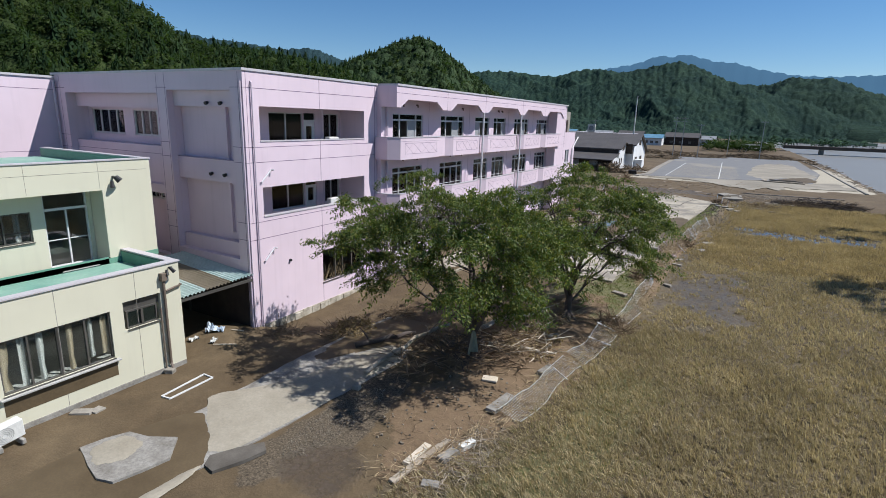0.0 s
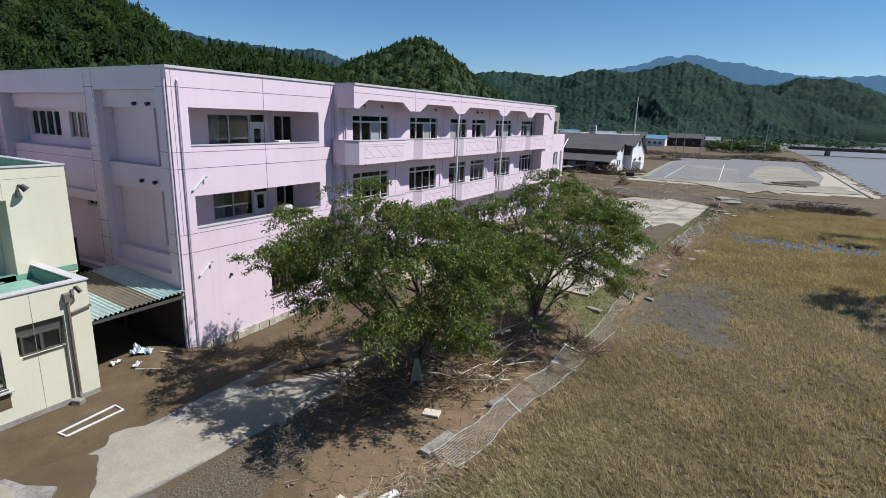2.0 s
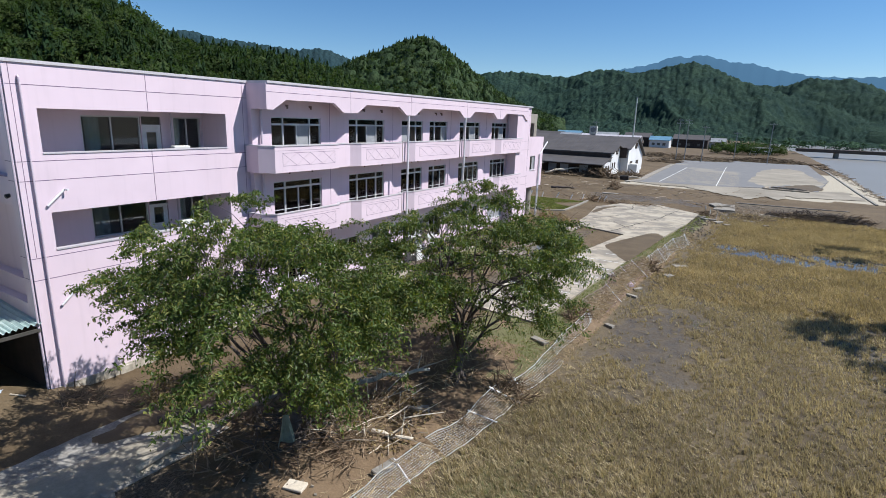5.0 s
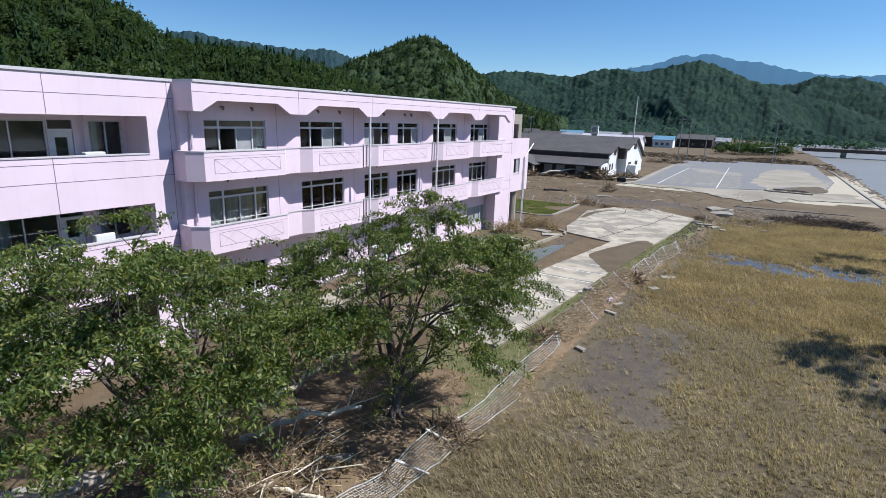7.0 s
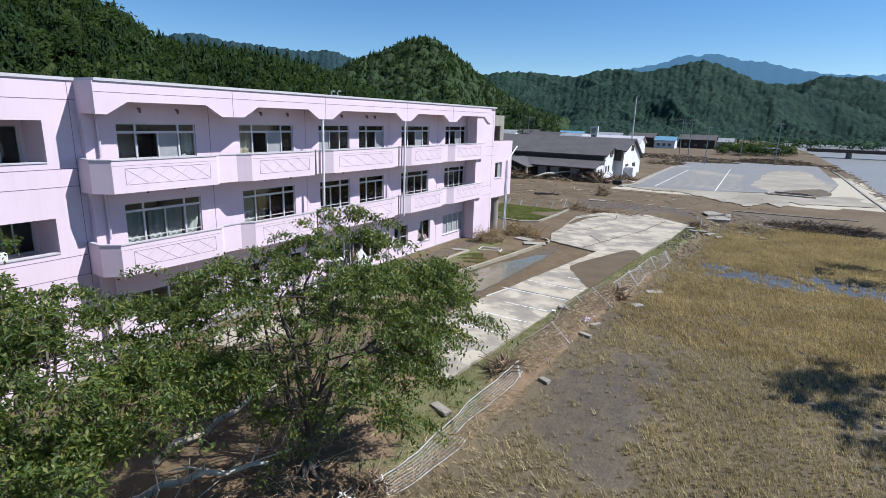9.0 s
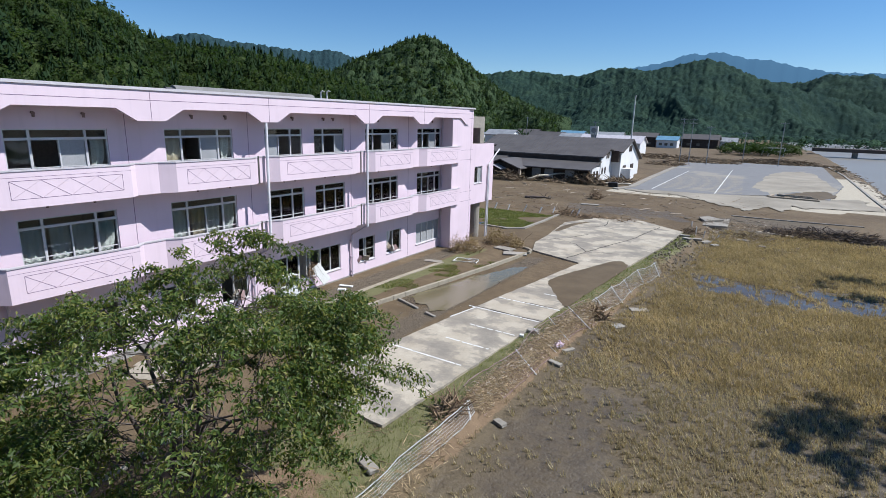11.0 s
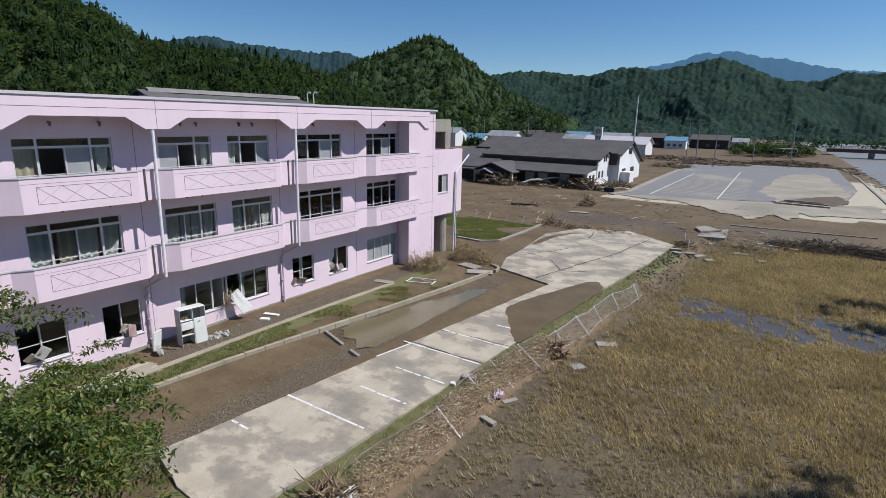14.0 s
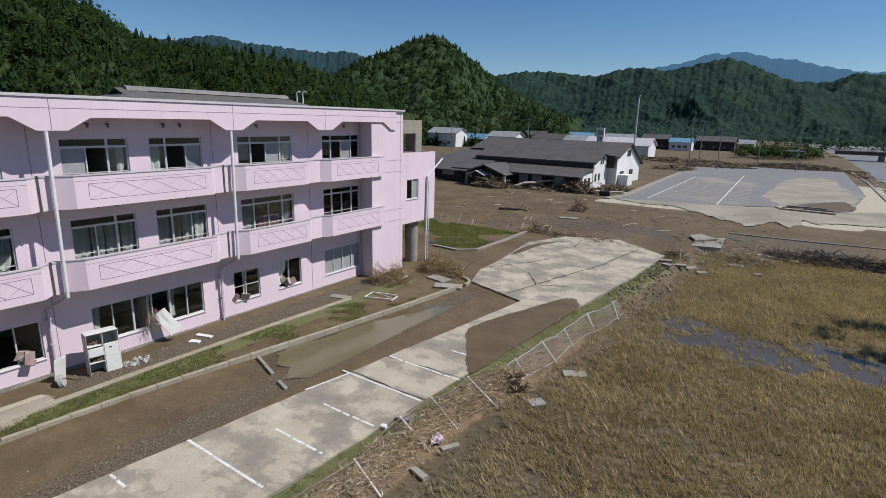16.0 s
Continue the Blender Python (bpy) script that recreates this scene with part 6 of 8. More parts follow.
# corrugated canopy between annex and home
canopy = thing("canopy", (-2.5, -1.8, -0.85), "corrugated blue-green canopy roof over a dark passage", "canopy")
CORR = surf("corrugated_sheet", (0.36, 0.47, 0.45), (0.50, 0.58, 0.55), 0.7, 8, 0.5, dark=0.75)
CORR_MUD = surf("mud_on_sheet", (0.19, 0.16, 0.11), (0.27, 0.23, 0.17), 0.7, 8, 0.8)
for y0, y1, m in ((-3.95, -2.6, CORR), (-2.6, -1.3, CORR_MUD), (-1.3, 0.02, CORR)):
    bm = bmesh.new()
    n = int((y1 - y0) / 0.045)
    rows = []
    for i in range(n + 1):
        y = y0 + (y1 - y0) * i / n
        zc = 1.86 + 0.05 * math.sin(y * math.tau / 0.19) + 0.035 * (y + 4)
        rows.append([bm.verts.new((x, y, zc + dz)) for x, dz in ((0.02, 0.0), (-2.6, 0.18), (-5.2, 0.36))])
    for a, b in zip(rows, rows[1:]):
        for k in range(2):
            bm.faces.new((a[k], a[k + 1], b[k + 1], b[k]))
    part("roof_sheet", bm, m, canopy, "muddy corrugated sheet" if m is CORR_MUD else "")
bm = bmesh.new()
box(bm, -0.12, -0.02, -3.95, -0.02, 1.66, 1.78)
for x in (-1.8, -3.5, -5.0):
    box(bm, x - 0.05, x + 0.05, -3.95, -0.02, 1.7 + 0.07 * abs(x), 1.79 + 0.07 * abs(x))
part("beam", bm, BRONZE, canopy)
for x, y in ((-0.1, -3.9), (-4.9, -3.9), (-4.9, -0.1)):
    bm = bmesh.new()
    box(bm, x - 0.05, x + 0.05, y - 0.05, y + 0.05, -1.2, 1.7)
    part("post", bm, BRONZE, canopy)
# added side panel, its dark colour stands in for the passage's deep shade
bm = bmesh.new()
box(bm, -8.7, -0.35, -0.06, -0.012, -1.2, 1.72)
tagged(part("passage_shade_panel", bm, DARK_WOOD_AND_SHADE), "dark panel standing in for shade along the covered passage", "wall", kind="structure")
# added end panel, dark so that the passage reads black
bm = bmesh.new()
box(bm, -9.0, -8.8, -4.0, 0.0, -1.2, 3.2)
tagged(part("passage_shade_panel", bm, DARK_WOOD_AND_SHADE), "dark panel added to keep the covered passage black", "wall", kind="structure")

# ---- cherry trees ----
def grow(bm, p, q, r0, r1, rnd, bend=0.12, n=5, sides=7):
    """A bent tapering limb from p to q; returns its points."""
    p, q = Vector(p), Vector(q)
    L = (q - p).length
    pts, side = [], Vector((rnd.uniform(-1, 1), rnd.uniform(-1, 1), rnd.uniform(-0.3, 1)))
    for i in range(n + 1):
        f = i / n
        j = Vector((rnd.uniform(-1, 1), rnd.uniform(-1, 1), rnd.uniform(-1, 1))) * L * 0.025 * (0 < i < n)
        pts.append(p.lerp(q, f) + side * L * bend * math.sin(f * math.pi) + j)
    tube(bm, pts, [r0 + (r1 - r0) * i / n for i in range(n + 1)], sides)
    return pts


def leaves_mesh(name, centres, spreads, per, size, material, rng, droop=0.6):
    """Folded leaves, hung in sprays about the centres."""
    n = len(centres) * per
    c = np.repeat(np.asarray(centres), per, 0) + rng.normal(0, 1, (n, 3)) * np.repeat(np.asarray(spreads), per, 0)
    a = rng.uniform(0, math.tau, n)
    tilt = rng.normal(-droop, 0.5, n)
    d = np.stack([np.cos(a) * np.cos(tilt), np.sin(a) * np.cos(tilt), np.sin(tilt)], 1)
    s = np.cross(d, rng.normal(0, 1, (n, 3)) * 0.55 + np.array([0, 0, 1.0]))
    s /= np.linalg.norm(s, axis=1)[:, None] + 1e-9
    up = np.cross(s, d)
    L = (size * rng.uniform(0.7, 1.3, n))[:, None]
    w = L * 0.2
    v = np.stack([c, c + d * L * 0.45 + s * w + up * L * 0.06, c + d * L, c + d * L * 0.45 - s * w + up * L * 0.06], 1).reshape(-1, 3)
    k = np.arange(n)[:, None] * 4
    f = np.concatenate([k + np.array([[0, 1, 2]]), k + np.array([[0, 2, 3]])], 1).reshape(-1, 3)
    me = bpy.data.meshes.new(name)
    me.from_pydata(v.tolist(), [], f.tolist())
    me.materials.append(material)
    return me


def cherry_tree(base, centre, radii, low, limbs, clusters, per, seed, label, leaf=0.17, dead=14):
    rnd, rng = random.Random(seed), np.random.default_rng(seed)
    tree = thing("cherry_tree", base, label, "tree")
    bm = bmesh.new()
    b = Vector(base)
    fork = b + Vector(((centre[0] - base[0]) * 0.15, (centre[1] - base[1]) * 0.15, 1.15))
    trunk = grow(bm, b - Vector((0, 0, 0.3)), fork, 0.21, 0.16, rnd, 0.05, 4, 10)
    for k in range(6):
        a = k * math.tau / 6
        rod(bm, b + Vector((0, 0, 0.35)), b + Vector((math.cos(a) * 0.55, math.sin(a) * 0.55, -0.25)), 0.15, 0.05, 6)
    spine, ends = [], []
    for k in range(limbs):
        a = (k + rnd.uniform(-0.25, 0.25)) * math.tau / limbs
        f = rnd.uniform(0.72, 0.96)
        up = rnd.uniform(0.25, 0.85)
        tip = Vector((centre[0] + math.cos(a) * radii[0] * f * (1 - up * 0.45), centre[1] + math.sin(a) * radii[1] * f * (1 - up * 0.45), low + (centre[2] + radii[2] - low) * up))
        pts = grow(bm, trunk[-1 - (k % 2)], tip, 0.085, 0.02, rnd, 0.13, 7, 7)
        spine += pts[2:]
        for j in range(4):
            s = pts[rnd.randint(2, 5)]
            o = Vector((rnd.uniform(-1, 1), rnd.uniform(-1, 1), rnd.uniform(-0.1, 0.9))).normalized() * rnd.uniform(1.0, 2.0)
            q = grow(bm, s, s + o, 0.036, 0.012, rnd, 0.1, 4, 5)
            spine += q[1:]
    sp = np.array([p[:] for p in spine])
    cs, sd = [], []
    # foliage lies in flat tiers on fans of twigs, with gaps between the fans
    fans = []
    while len(fans) < clusters // 10:
        d = Vector((rnd.gauss(0, 1), rnd.gauss(0, 1), rnd.gauss(0.22, 0.7))).normalized()
        r = rnd.uniform(0.42, 1.0) ** 0.45 * rnd.choice((0.86, 0.96, 1.02, 1.16))
        p = Vector((centre[0] + d.x * radii[0] * r, centre[1] + d.y * radii[1] * r, centre[2] + d.z * radii[2] * r))
        inner = math.hypot((p.x - centre[0]) / radii[0], (p.y - centre[1]) / radii[1])
        if p.z > low + 1.5 * max(0.0, 0.8 - inner):
            fans.append((p, Vector((p.x - centre[0], p.y - centre[1], 0)).normalized()))
    shoots = 0
    while shoots < clusters:
        p, out = fans[shoots % len(fans)]
        shoots += 1
        side = Vector((-out.y, out.x, 0))
        q = p + out * rnd.gauss(0, 0.42) + side * rnd.gauss(0, 0.48) + Vector((0, 0, rnd.gauss(0, 0.16)))
        near = spine[int(rnd.choice(np.argsort(((sp - np.array(q[:])) ** 2).sum(1))[:14].tolist()))]
        if (near - q).length < 1.8:
            grow(bm, near, q, 0.013, 0.006, rnd, 0.10, 3, 4)
        # an arching shoot, leafy along its length, drooping at the tip
        a = rnd.gauss(0, 0.8)
        way = (out * math.cos(a) + side * math.sin(a)) + Vector((0, 0, rnd.uniform(0.0, 0.9)))
        way.normalize()
        L, n = rnd.uniform(0.6, 1.4), 7
        last = q
        for k in range(1, n + 1):
            f = k / n
            c = q + way * L * f - Vector((0, 0, 0.55 * L * f * f))
            if k in (3, 7):
                rod(bm, last, c, 0.009, 0.004, 3, caps=False)
                last = c
            cs.append(c)
            sd.append((0.10, 0.10, 0.055))
    for k in range(dead):
        s = Vector(spine[rnd.randrange(len(spine))])
        grow(bm, s, s + Vector((rnd.uniform(-1.3, 1.3), rnd.uniform(-1.3, 1.3), rnd.uniform(-0.6, 0.2))), 0.02, 0.004, rnd, 0.15, 3, 4)
    part("trunk", bm, BARK, tree, "dark bark trunk with spreading limbs", smooth=True)
    lv = new("crown", leaves_mesh("crown", [p[:] for p in cs], sd, per, leaf, LEAF, rng))
    lv.parent, lv.matrix_parent_inverse = tree, tree.matrix_world.inverted()
    return tree


cherry_tree((10.7, 2.6, float(ground_z(10.7, 2.6))), (9.15, 2.9, 4.1), (4.5, 3.9, 2.9), 1.1, 12, 700, 15, 3, "large green cherry tree in drift wood by the driveway", 0.135)
cherry_tree((12.8, 9.3, float(ground_z(12.8, 9.3))), (12.7, 10.3, 4.3), (3.7, 3.8, 2.8), 1.6, 10, 620, 15, 8, "spreading green cherry tree near the fallen fence", 0.13)
# trees past the field whose shade falls on the stubble
for x, y, z, s in ((37.4, 30.9, 11.0, 31), (40.8, 35.6, 12.0, 33), (39.9, 55.6, 12.0, 32), (38.7, 23.4, 8.5, 34)):
    cherry_tree((x, y, -0.9), (x, y, z), (3.6, 3.6, 3.4), z - 4, 7, 110, 13, s, "tall broadleaf tree at the field's far side", 0.2, 0)


# ---- stubble field, turf and weeds ----
def blades(name, spots, heights, lean, per, width, material, rng, label, category, spread=0.05, comb=None):
    """Tufts of narrow blades as one mesh; comb: a common way in which they are laid over."""
    n = len(spots) * per
    c = np.repeat(spots, per, 0)
    c[:, :2] += rng.normal(0, spread, (n, 2))
    a = rng.uniform(0, math.tau, n)
    h = np.repeat(heights, per) * rng.uniform(0.6, 1.25, n)
    out = rng.uniform(0.1, lean, n) * h
    tip = c + np.stack([np.cos(a) * out, np.sin(a) * out, h], 1)
    if comb is not None:
        tip[:, :2] += np.asarray(comb) * h[:, None]
    s = np.stack([-np.sin(a), np.cos(a), 0 * a], 1) * width * rng.uniform(0.6, 1.4, n)[:, None]
    c[:, 2] -= 0.02
    v = np.stack([c - s, c + s, tip], 1).reshape(-1, 3)
    f = np.arange(n * 3).reshape(-1, 3)
    me = bpy.data.meshes.new(name)
    me.from_pydata(v.tolist(), [], f.tolist())
    me.materials.append(material)
    return tagged(new(name, me), label, category, kind="stuff")


rng = np.random.default_rng(5)


def field_spots(n, x0, x1, y0, y1, cond):
    x, y = rng.uniform(x0, x1, n), rng.uniform(y0, y1, n)
    k = cond(x, y)
    x, y = x[k], y[k]
    return np.stack([x, y, ground_z(x, y)], 1)


def dense(x, y):
    d = x - fence_x(y)
    bare = 0.5 + 0.5 * wob(x, y, 0.35, 2.0) + 0.25 * wob(x, y, 1.1, 0.7)
    strip = np.clip((d - 0.5) / 2.0, 0.22, 1)            # mud lies along the fence
    strip = np.where(y < 12, np.clip((d - 0.2) / 0.8, 0.1, 1), strip)
    wet = np.maximum.reduce([ellipse(x, y, 24.4, 45.0, 4.2, 2.4, 2.2, 0.6), ellipse(x, y, 20.2, 46.8, 1.7, 1.2, 0.4, 0.6), ellipse(x, y, 19.0, 19.5, 2.2, 6.0, 1.3, 0.7), ellipse(x, y, 29.5, 46.0, 2.8, 2.4, 2.7, 0.6)])
    lush = step(14, 6, y)                                # thicker at the near end
    return (d > 0.3) & (rng.uniform(0, 1, len(x)) < np.clip(0.55 + 0.5 * bare + 0.35 * lush, 0, 1) * strip * (1 - 0.9 * wet))


def hills_of_rice(x0, x1, y0, y1, row, gap, cond):
    """Planting stations in rows along y."""
    xs = np.arange(x0, x1, row)
    X, Y = np.meshgrid(xs, np.arange(y0, y1, gap))
    x, y = X.ravel() + rng.normal(0, 0.06, X.size), Y.ravel() + rng.uniform(-gap, gap, X.size) * 0.45
    x = x + 0.25 * np.sin(y * 0.12)
    k = cond(x, y)
    return np.stack([x[k], y[k], ground_z(x[k], y[k])], 1)


near = hills_of_rice(11.5, 33, -9, 28, 0.24, 0.125, dense)
tall = np.random.default_rng(1).uniform(0.12, 0.34, len(near)) * (0.85 + 0.3 * wob(near[:, 0], near[:, 1], 0.7, 5.0))
blades("stubble", near, tall, 0.8, 12, 0.013, STUBBLE, rng, "short olive-brown rice stubble standing in wet mud", "stubble", 0.055, (-0.22, -0.25))
mid = hills_of_rice(15.0, 36, 28, 67, 0.25, 0.15, dense)
blades("stubble", mid, np.random.default_rng(2).uniform(0.14, 0.32, len(mid)), 0.9, 14, 0.016, STUBBLE_OLIVE, rng, "short olive-brown rice stubble standing in wet mud", "stubble", 0.085, (-0.22, -0.25))
east = field_spots(42000, 8, 62, -34, 66, lambda x, y: (x - fence_x(y) > 0.3) & ((x > 32 + 2 * wob(x, y, 0.5)) | (y < -8 + 1.5 * wob(x, y, 0.6, 2.0))))
blades("stubble", east, np.full(len(east), 0.22), 1.0, 4, 0.02, STUBBLE, rng, "flattened straw-coloured rice stubble", "stubble", 0.08, (-0.6, -0.8))
laid = field_spots(15000, 12.5, 32, -9, 17, lambda x, y: (x - fence_x(y) > 0.3) & (rng.uniform(0, 1, len(x)) < step(17, 5, y)))
blades("stubble", laid, rng.uniform(0.06, 0.15, len(laid)), 1.6, 7, 0.016, STUBBLE, rng, "flattened straw-coloured rice straw", "stubble", 0.08, (-0.9, -1.1))
green = field_spots(5000, 13.5, 24, -9, 66, lambda x, y: (x - fence_x(y) > 0.4) & (np.where(y < 10, (x - fence_x(y) < 5), wob(x, y, 0.5, 3.0) > 0.75)))
blades("weeds", green, np.full(len(green), 0.18), 1.1, 4, 0.010, TURF, rng, "yellow-green weeds among the stubble", "weeds", 0.06, (-0.4, -0.6))
verge = field_spots(16000, 11, 18.5, 12, 60, lambda x, y: (x - fence_x(y) > -2.6) & (x - fence_x(y) < -0.2) & (x > np.interp(y, (12, 16, 17, 27.5, 36, 52, 59), (11, 12, 13.6, 14.25, 14.7, 16.15, 16.5))))
blades("verge_grass", verge, np.full(len(verge), 0.12), 1.3, 6, 0.007, TURF, rng, "short green grass on the verge", "grass", 0.05)
strip = field_spots(16000, 3.0, 6.5, 17, 42, lambda x, y: (x > np.interp(y, (15, 25.5, 36, 42), (3.0, 3.15, 3.5, 3.6))) & (x < np.interp(y, (13, 22.5, 31.5, 42), (3.75, 4.5, 5.9, 7.1))) & (wob(x, y, 0.8, 1.0) + np.interp(y, (17, 26, 34), (0.9, 0.4, -0.4)) > 0))
blades("strip_grass", strip, np.full(len(strip), 0.10), 1.3, 6, 0.007, TURF, rng, "trampled green grass strip before the building", "grass", 0.05)
lawn = field_spots(13000, -8.5, 2.7, 51.5, 61, lambda x, y: wob(x, y, 0.45, 1.7) > -0.25 + 0.25 * wob(x, y, 1.5))
blades("lawn_grass", lawn, np.full(len(lawn), 0.12), 1.3, 6, 0.010, TURF, rng, "green lawn half buried in mud", "grass", 0.06)

# ---- the hall with dark roofs ----
hall = thing("hall", (-20, 108, 0), "single-storey hall with stepped dark metal roofs and white gables", "building")


def gable_block(x0, x1, y0, yr, y1, eave0, ridge, eave1, wall_front, over=0.6, thick=0.18):
    """Walls and a two-pitch roof whose ridge runs along x."""
    bm = bmesh.new()
    prism(bm, [(y0, -0.3), (y1, -0.3), (y1, eave1), (yr, ridge - 0.2), (y0, eave0)], on_x, x0, x1)
    part("wall", bm, wall_front, hall)
    for ya, za, yb, zb in ((y0 - 0.8, eave0 - 0.8 * (ridge - eave0) / (yr - y0) + 0.03, yr, ridge), (yr, ridge, y1 + 0.8, eave1 - 0.8 * (ridge - eave1) / (y1 - yr) + 0.03)):
        bm = bmesh.new()
        prism(bm, [(ya, za), (yb, zb), (yb, zb + thick), (ya, za + thick)], on_x, x0 - over, x1 + over)
        part("roof", bm, TILE_ROOF, hall, "dark standing-seam metal roof")
        bm = bmesh.new()
        n = int((x1 - x0) / 0.9)
        for k in range(n + 1):
            x = x0 - over + 0.1 + (x1 - x0 + 2 * over - 0.2) * k / n
            prism(bm, [(ya, za + thick), (yb, zb + thick), (yb, zb + thick + 0.05), (ya, za + thick + 0.05)], on_x, x - 0.025, x + 0.025)
        ob = part("seams", bm, TILE_ROOF, hall)
        ob["kind"] = "stuff"


gable_block(-33.0, -3.0, 110.0, 117.0, 125.0, 5.2, 7.3, 3.4, WHITE_WALL)
gable_block(-27.0, -4.6, 102.4, 106.5, 110.0, 4.5, 5.75, 5.0, WHITE_WALL)
bm = bmesh.new()
box(bm, -27.2, -4.7, 101.6, 102.38, 3.2, 4.25)
box(bm, -33.2, -3.2, 109.0, 109.98, 3.2, 5.35)
part("clerestory", bm, DARK_WOOD_AND_SHADE, hall, "black clerestory band between the roofs")
bm = bmesh.new()
prism(bm, [(95.6, 2.25), (102.2, 3.45), (102.2, 3.63), (95.6, 2.43)], on_x, -29.0, -4.4)
part("roof", bm, TILE_ROOF, hall)
bm = bmesh.new()
prism(bm, [(94.8, 1.85), (103.4, 4.0), (103.4, 4.18), (94.8, 2.03)], on_x, -36.5, -23.0)
part("roof", bm, TILE_ROOF, hall)
bm = bmesh.new()
prism(bm, [(103.4, 4.0), (110.0, 5.0), (110.0, 5.18), (103.4, 4.18)], on_x, -35.0, -27.3)
part("roof", bm, TILE_ROOF, hall)
bm = bmesh.new()
box(bm, -28.5, -5.0, 97.4, 101.6, -0.3, 2.5)
part("wall", bm, DARK_WOOD_AND_SHADE, hall)
bm = bmesh.new()
box(bm, -36.0, -23.2, 96.4, 110, -0.3, 2.0)
part("wall", bm, DARK_WOOD_AND_SHADE, hall)
bm = bmesh.new()
box(bm, -5.0, -4.6, 97.4, 102.0, -0.3, 2.6)
part("end_wall", bm, WHITE_WALL, hall)
for x in (-34.5, -31.5, -26.0):
    bm = bmesh.new()
    box(bm, x, x + (2.6 if x > -34 else 1.0), 96.3, 96.39, 0.9, 1.9)
    part("window", bm, FROST, hall)
for x in (-16.0, -13.5, -9.5):
    bm = bmesh.new()
    box(bm, x, x + 1.7, 97.3, 97.39, 0.4, 2.0)
    part("window", bm, FROST, hall)
for y in (98.2, 100.0):
    bm = bmesh.new()
    box(bm, -4.59, -4.5, y, y + 0.8, -0.1, 2.0)
    part("door", bm, DARK_WOOD_AND_SHADE, hall)
for y, z in ((103.2, 1.2), (105.0, 1.2), (105.6, 4.0), (106.7, 4.0)):
    bm = bmesh.new()
    box(bm, -4.59, -4.5, y, y + 0.6, z, z + 1.2)
    part("window", bm, DARK_WOOD_AND_SHADE, hall)
for y, z in ((115.8, 5.0), (116.6, 5.0), (117.4, 5.0), (112, 1.2), (118, 1.2)):
    bm = bmesh.new()
    box(bm, -2.99, -2.9, y, y + (0.5 if z > 4 else 2.2), z, z + 1.2)
    part("window", bm, DARK_WOOD_AND_SHADE, hall)
# porch gable
bm = bmesh.new()
for sx in (-1, 1):
    prism(bm, [(-20.5, 3.45), (-20.5, 3.62), (-20.5 + sx * 4.2, 2.1), (-20.5 + sx * 4.2, 1.93)], on_y, 92.6, 100.5)
part("porch_roof", bm, TILE_ROOF, hall)
bm = bmesh.new()
prism(bm, [(-23.6, -0.3), (-17.4, -0.3), (-17.4, 2.3), (-20.5, 3.35), (-23.6, 2.3)], on_y, 94.0, 97.0)
part("porch_wall", bm, DARK_WOOD_AND_SHADE, hall)
bm = bmesh.new()
for sx in (-1, 1):
    prism(bm, [(-21.6, 2.45), (-21.6, 2.6), (-21.6 + sx * 1.7, 1.9), (-21.6 + sx * 1.7, 1.75)], on_y, 91.8, 94.0)
part("porch_roof", bm, COPING, hall, "pale edge of the small porch gable")
for x in (-16.8, -24.2):
    bm = bmesh.new()
    box(bm, x, x + 0.35, 92.9, 93.3, -0.3, 2.2)
    part("post", bm, WOOD, hall)
bm = bmesh.new()
box(bm, -2.9, -1.2, 111.0, 114.0, -0.2, 1.9)
tagged(part("shed", bm, WHITE_WALL), "small white lean-to shed by the hall", "shed")

# gym roof rising behind the wing
gym = thing("gym", (-58, 67, 0), "large hall with a dark grey hipped roof behind the care home", "building")
GYM_TILE = surf("grey_tile_roof", (0.075, 0.072, 0.072), (0.115, 0.110, 0.108), 0.5, 5, 0.7, stretch=(1, 1, 6))
bm = bmesh.new()
v = [bm.verts.new(p) for p in ((-49, 46.5, 11.2), (-49, 88.5, 11.2), (-67, 88.5, 11.2), (-67, 46.5, 11.2), (-58, 53.4, 14.1), (-58, 81.6, 14.1))]
for f in ((0, 1, 5, 4), (2, 3, 4, 5), (1, 2, 5), (3, 0, 4), (3, 2, 1, 0)):
    bm.faces.new([v[k] for k in f])
bmesh.ops.recalc_face_normals(bm, faces=bm.faces)
part("roof", bm, GYM_TILE, gym)
bm = bmesh.new()
prism(bm, [(-58.9, 13.95), (-57.1, 13.95), (-57.25, 14.35), (-58, 14.6), (-58.75, 14.35)], on_y, 52.9, 82.0)
part("ridge_cap", bm, surf("pale_ridge_tile", (0.16, 0.155, 0.15), (0.23, 0.22, 0.21), 0.6, 6, 0.7), gym, "paler raised ridge of the tile roof")
for sx in (-1, 1):
    bm = bmesh.new()
    prism(bm, [(-58, 14.25), (-58, 14.0), (-58 + sx * 4.4, 12.45), (-58 + sx * 4.4, 12.7)], on_y, 51.6, 56.0)
    part("gable_roof", bm, GYM_TILE, gym)
bm = bmesh.new()
prism(bm, [(-58, 13.9), (-54.4, 12.6), (-61.6, 12.6)], on_y, 52.3, 52.6)
part("gable_wall", bm, CONCRETE_OLD, gym, "weathered gable with a grille")
bm = bmesh.new()
box(bm, -66, -50, 48, 87, -0.5, 11.2)
part("wall", bm, WHITE_WALL, gym)
for x, y in ((-58.5, 85.1), (-56.8, 85.1)):
    bm = bmesh.new()
    pipe_run(bm, [(x, y, 11.2), (x, y, 15.2), (x + 0.25, y + 0.2, 15.5), (x + 0.6, y + 0.4, 15.35)], 0.14)
    part("roof_vent", bm, PIPE_WHITE, gym, "white goose-neck vent pipe")

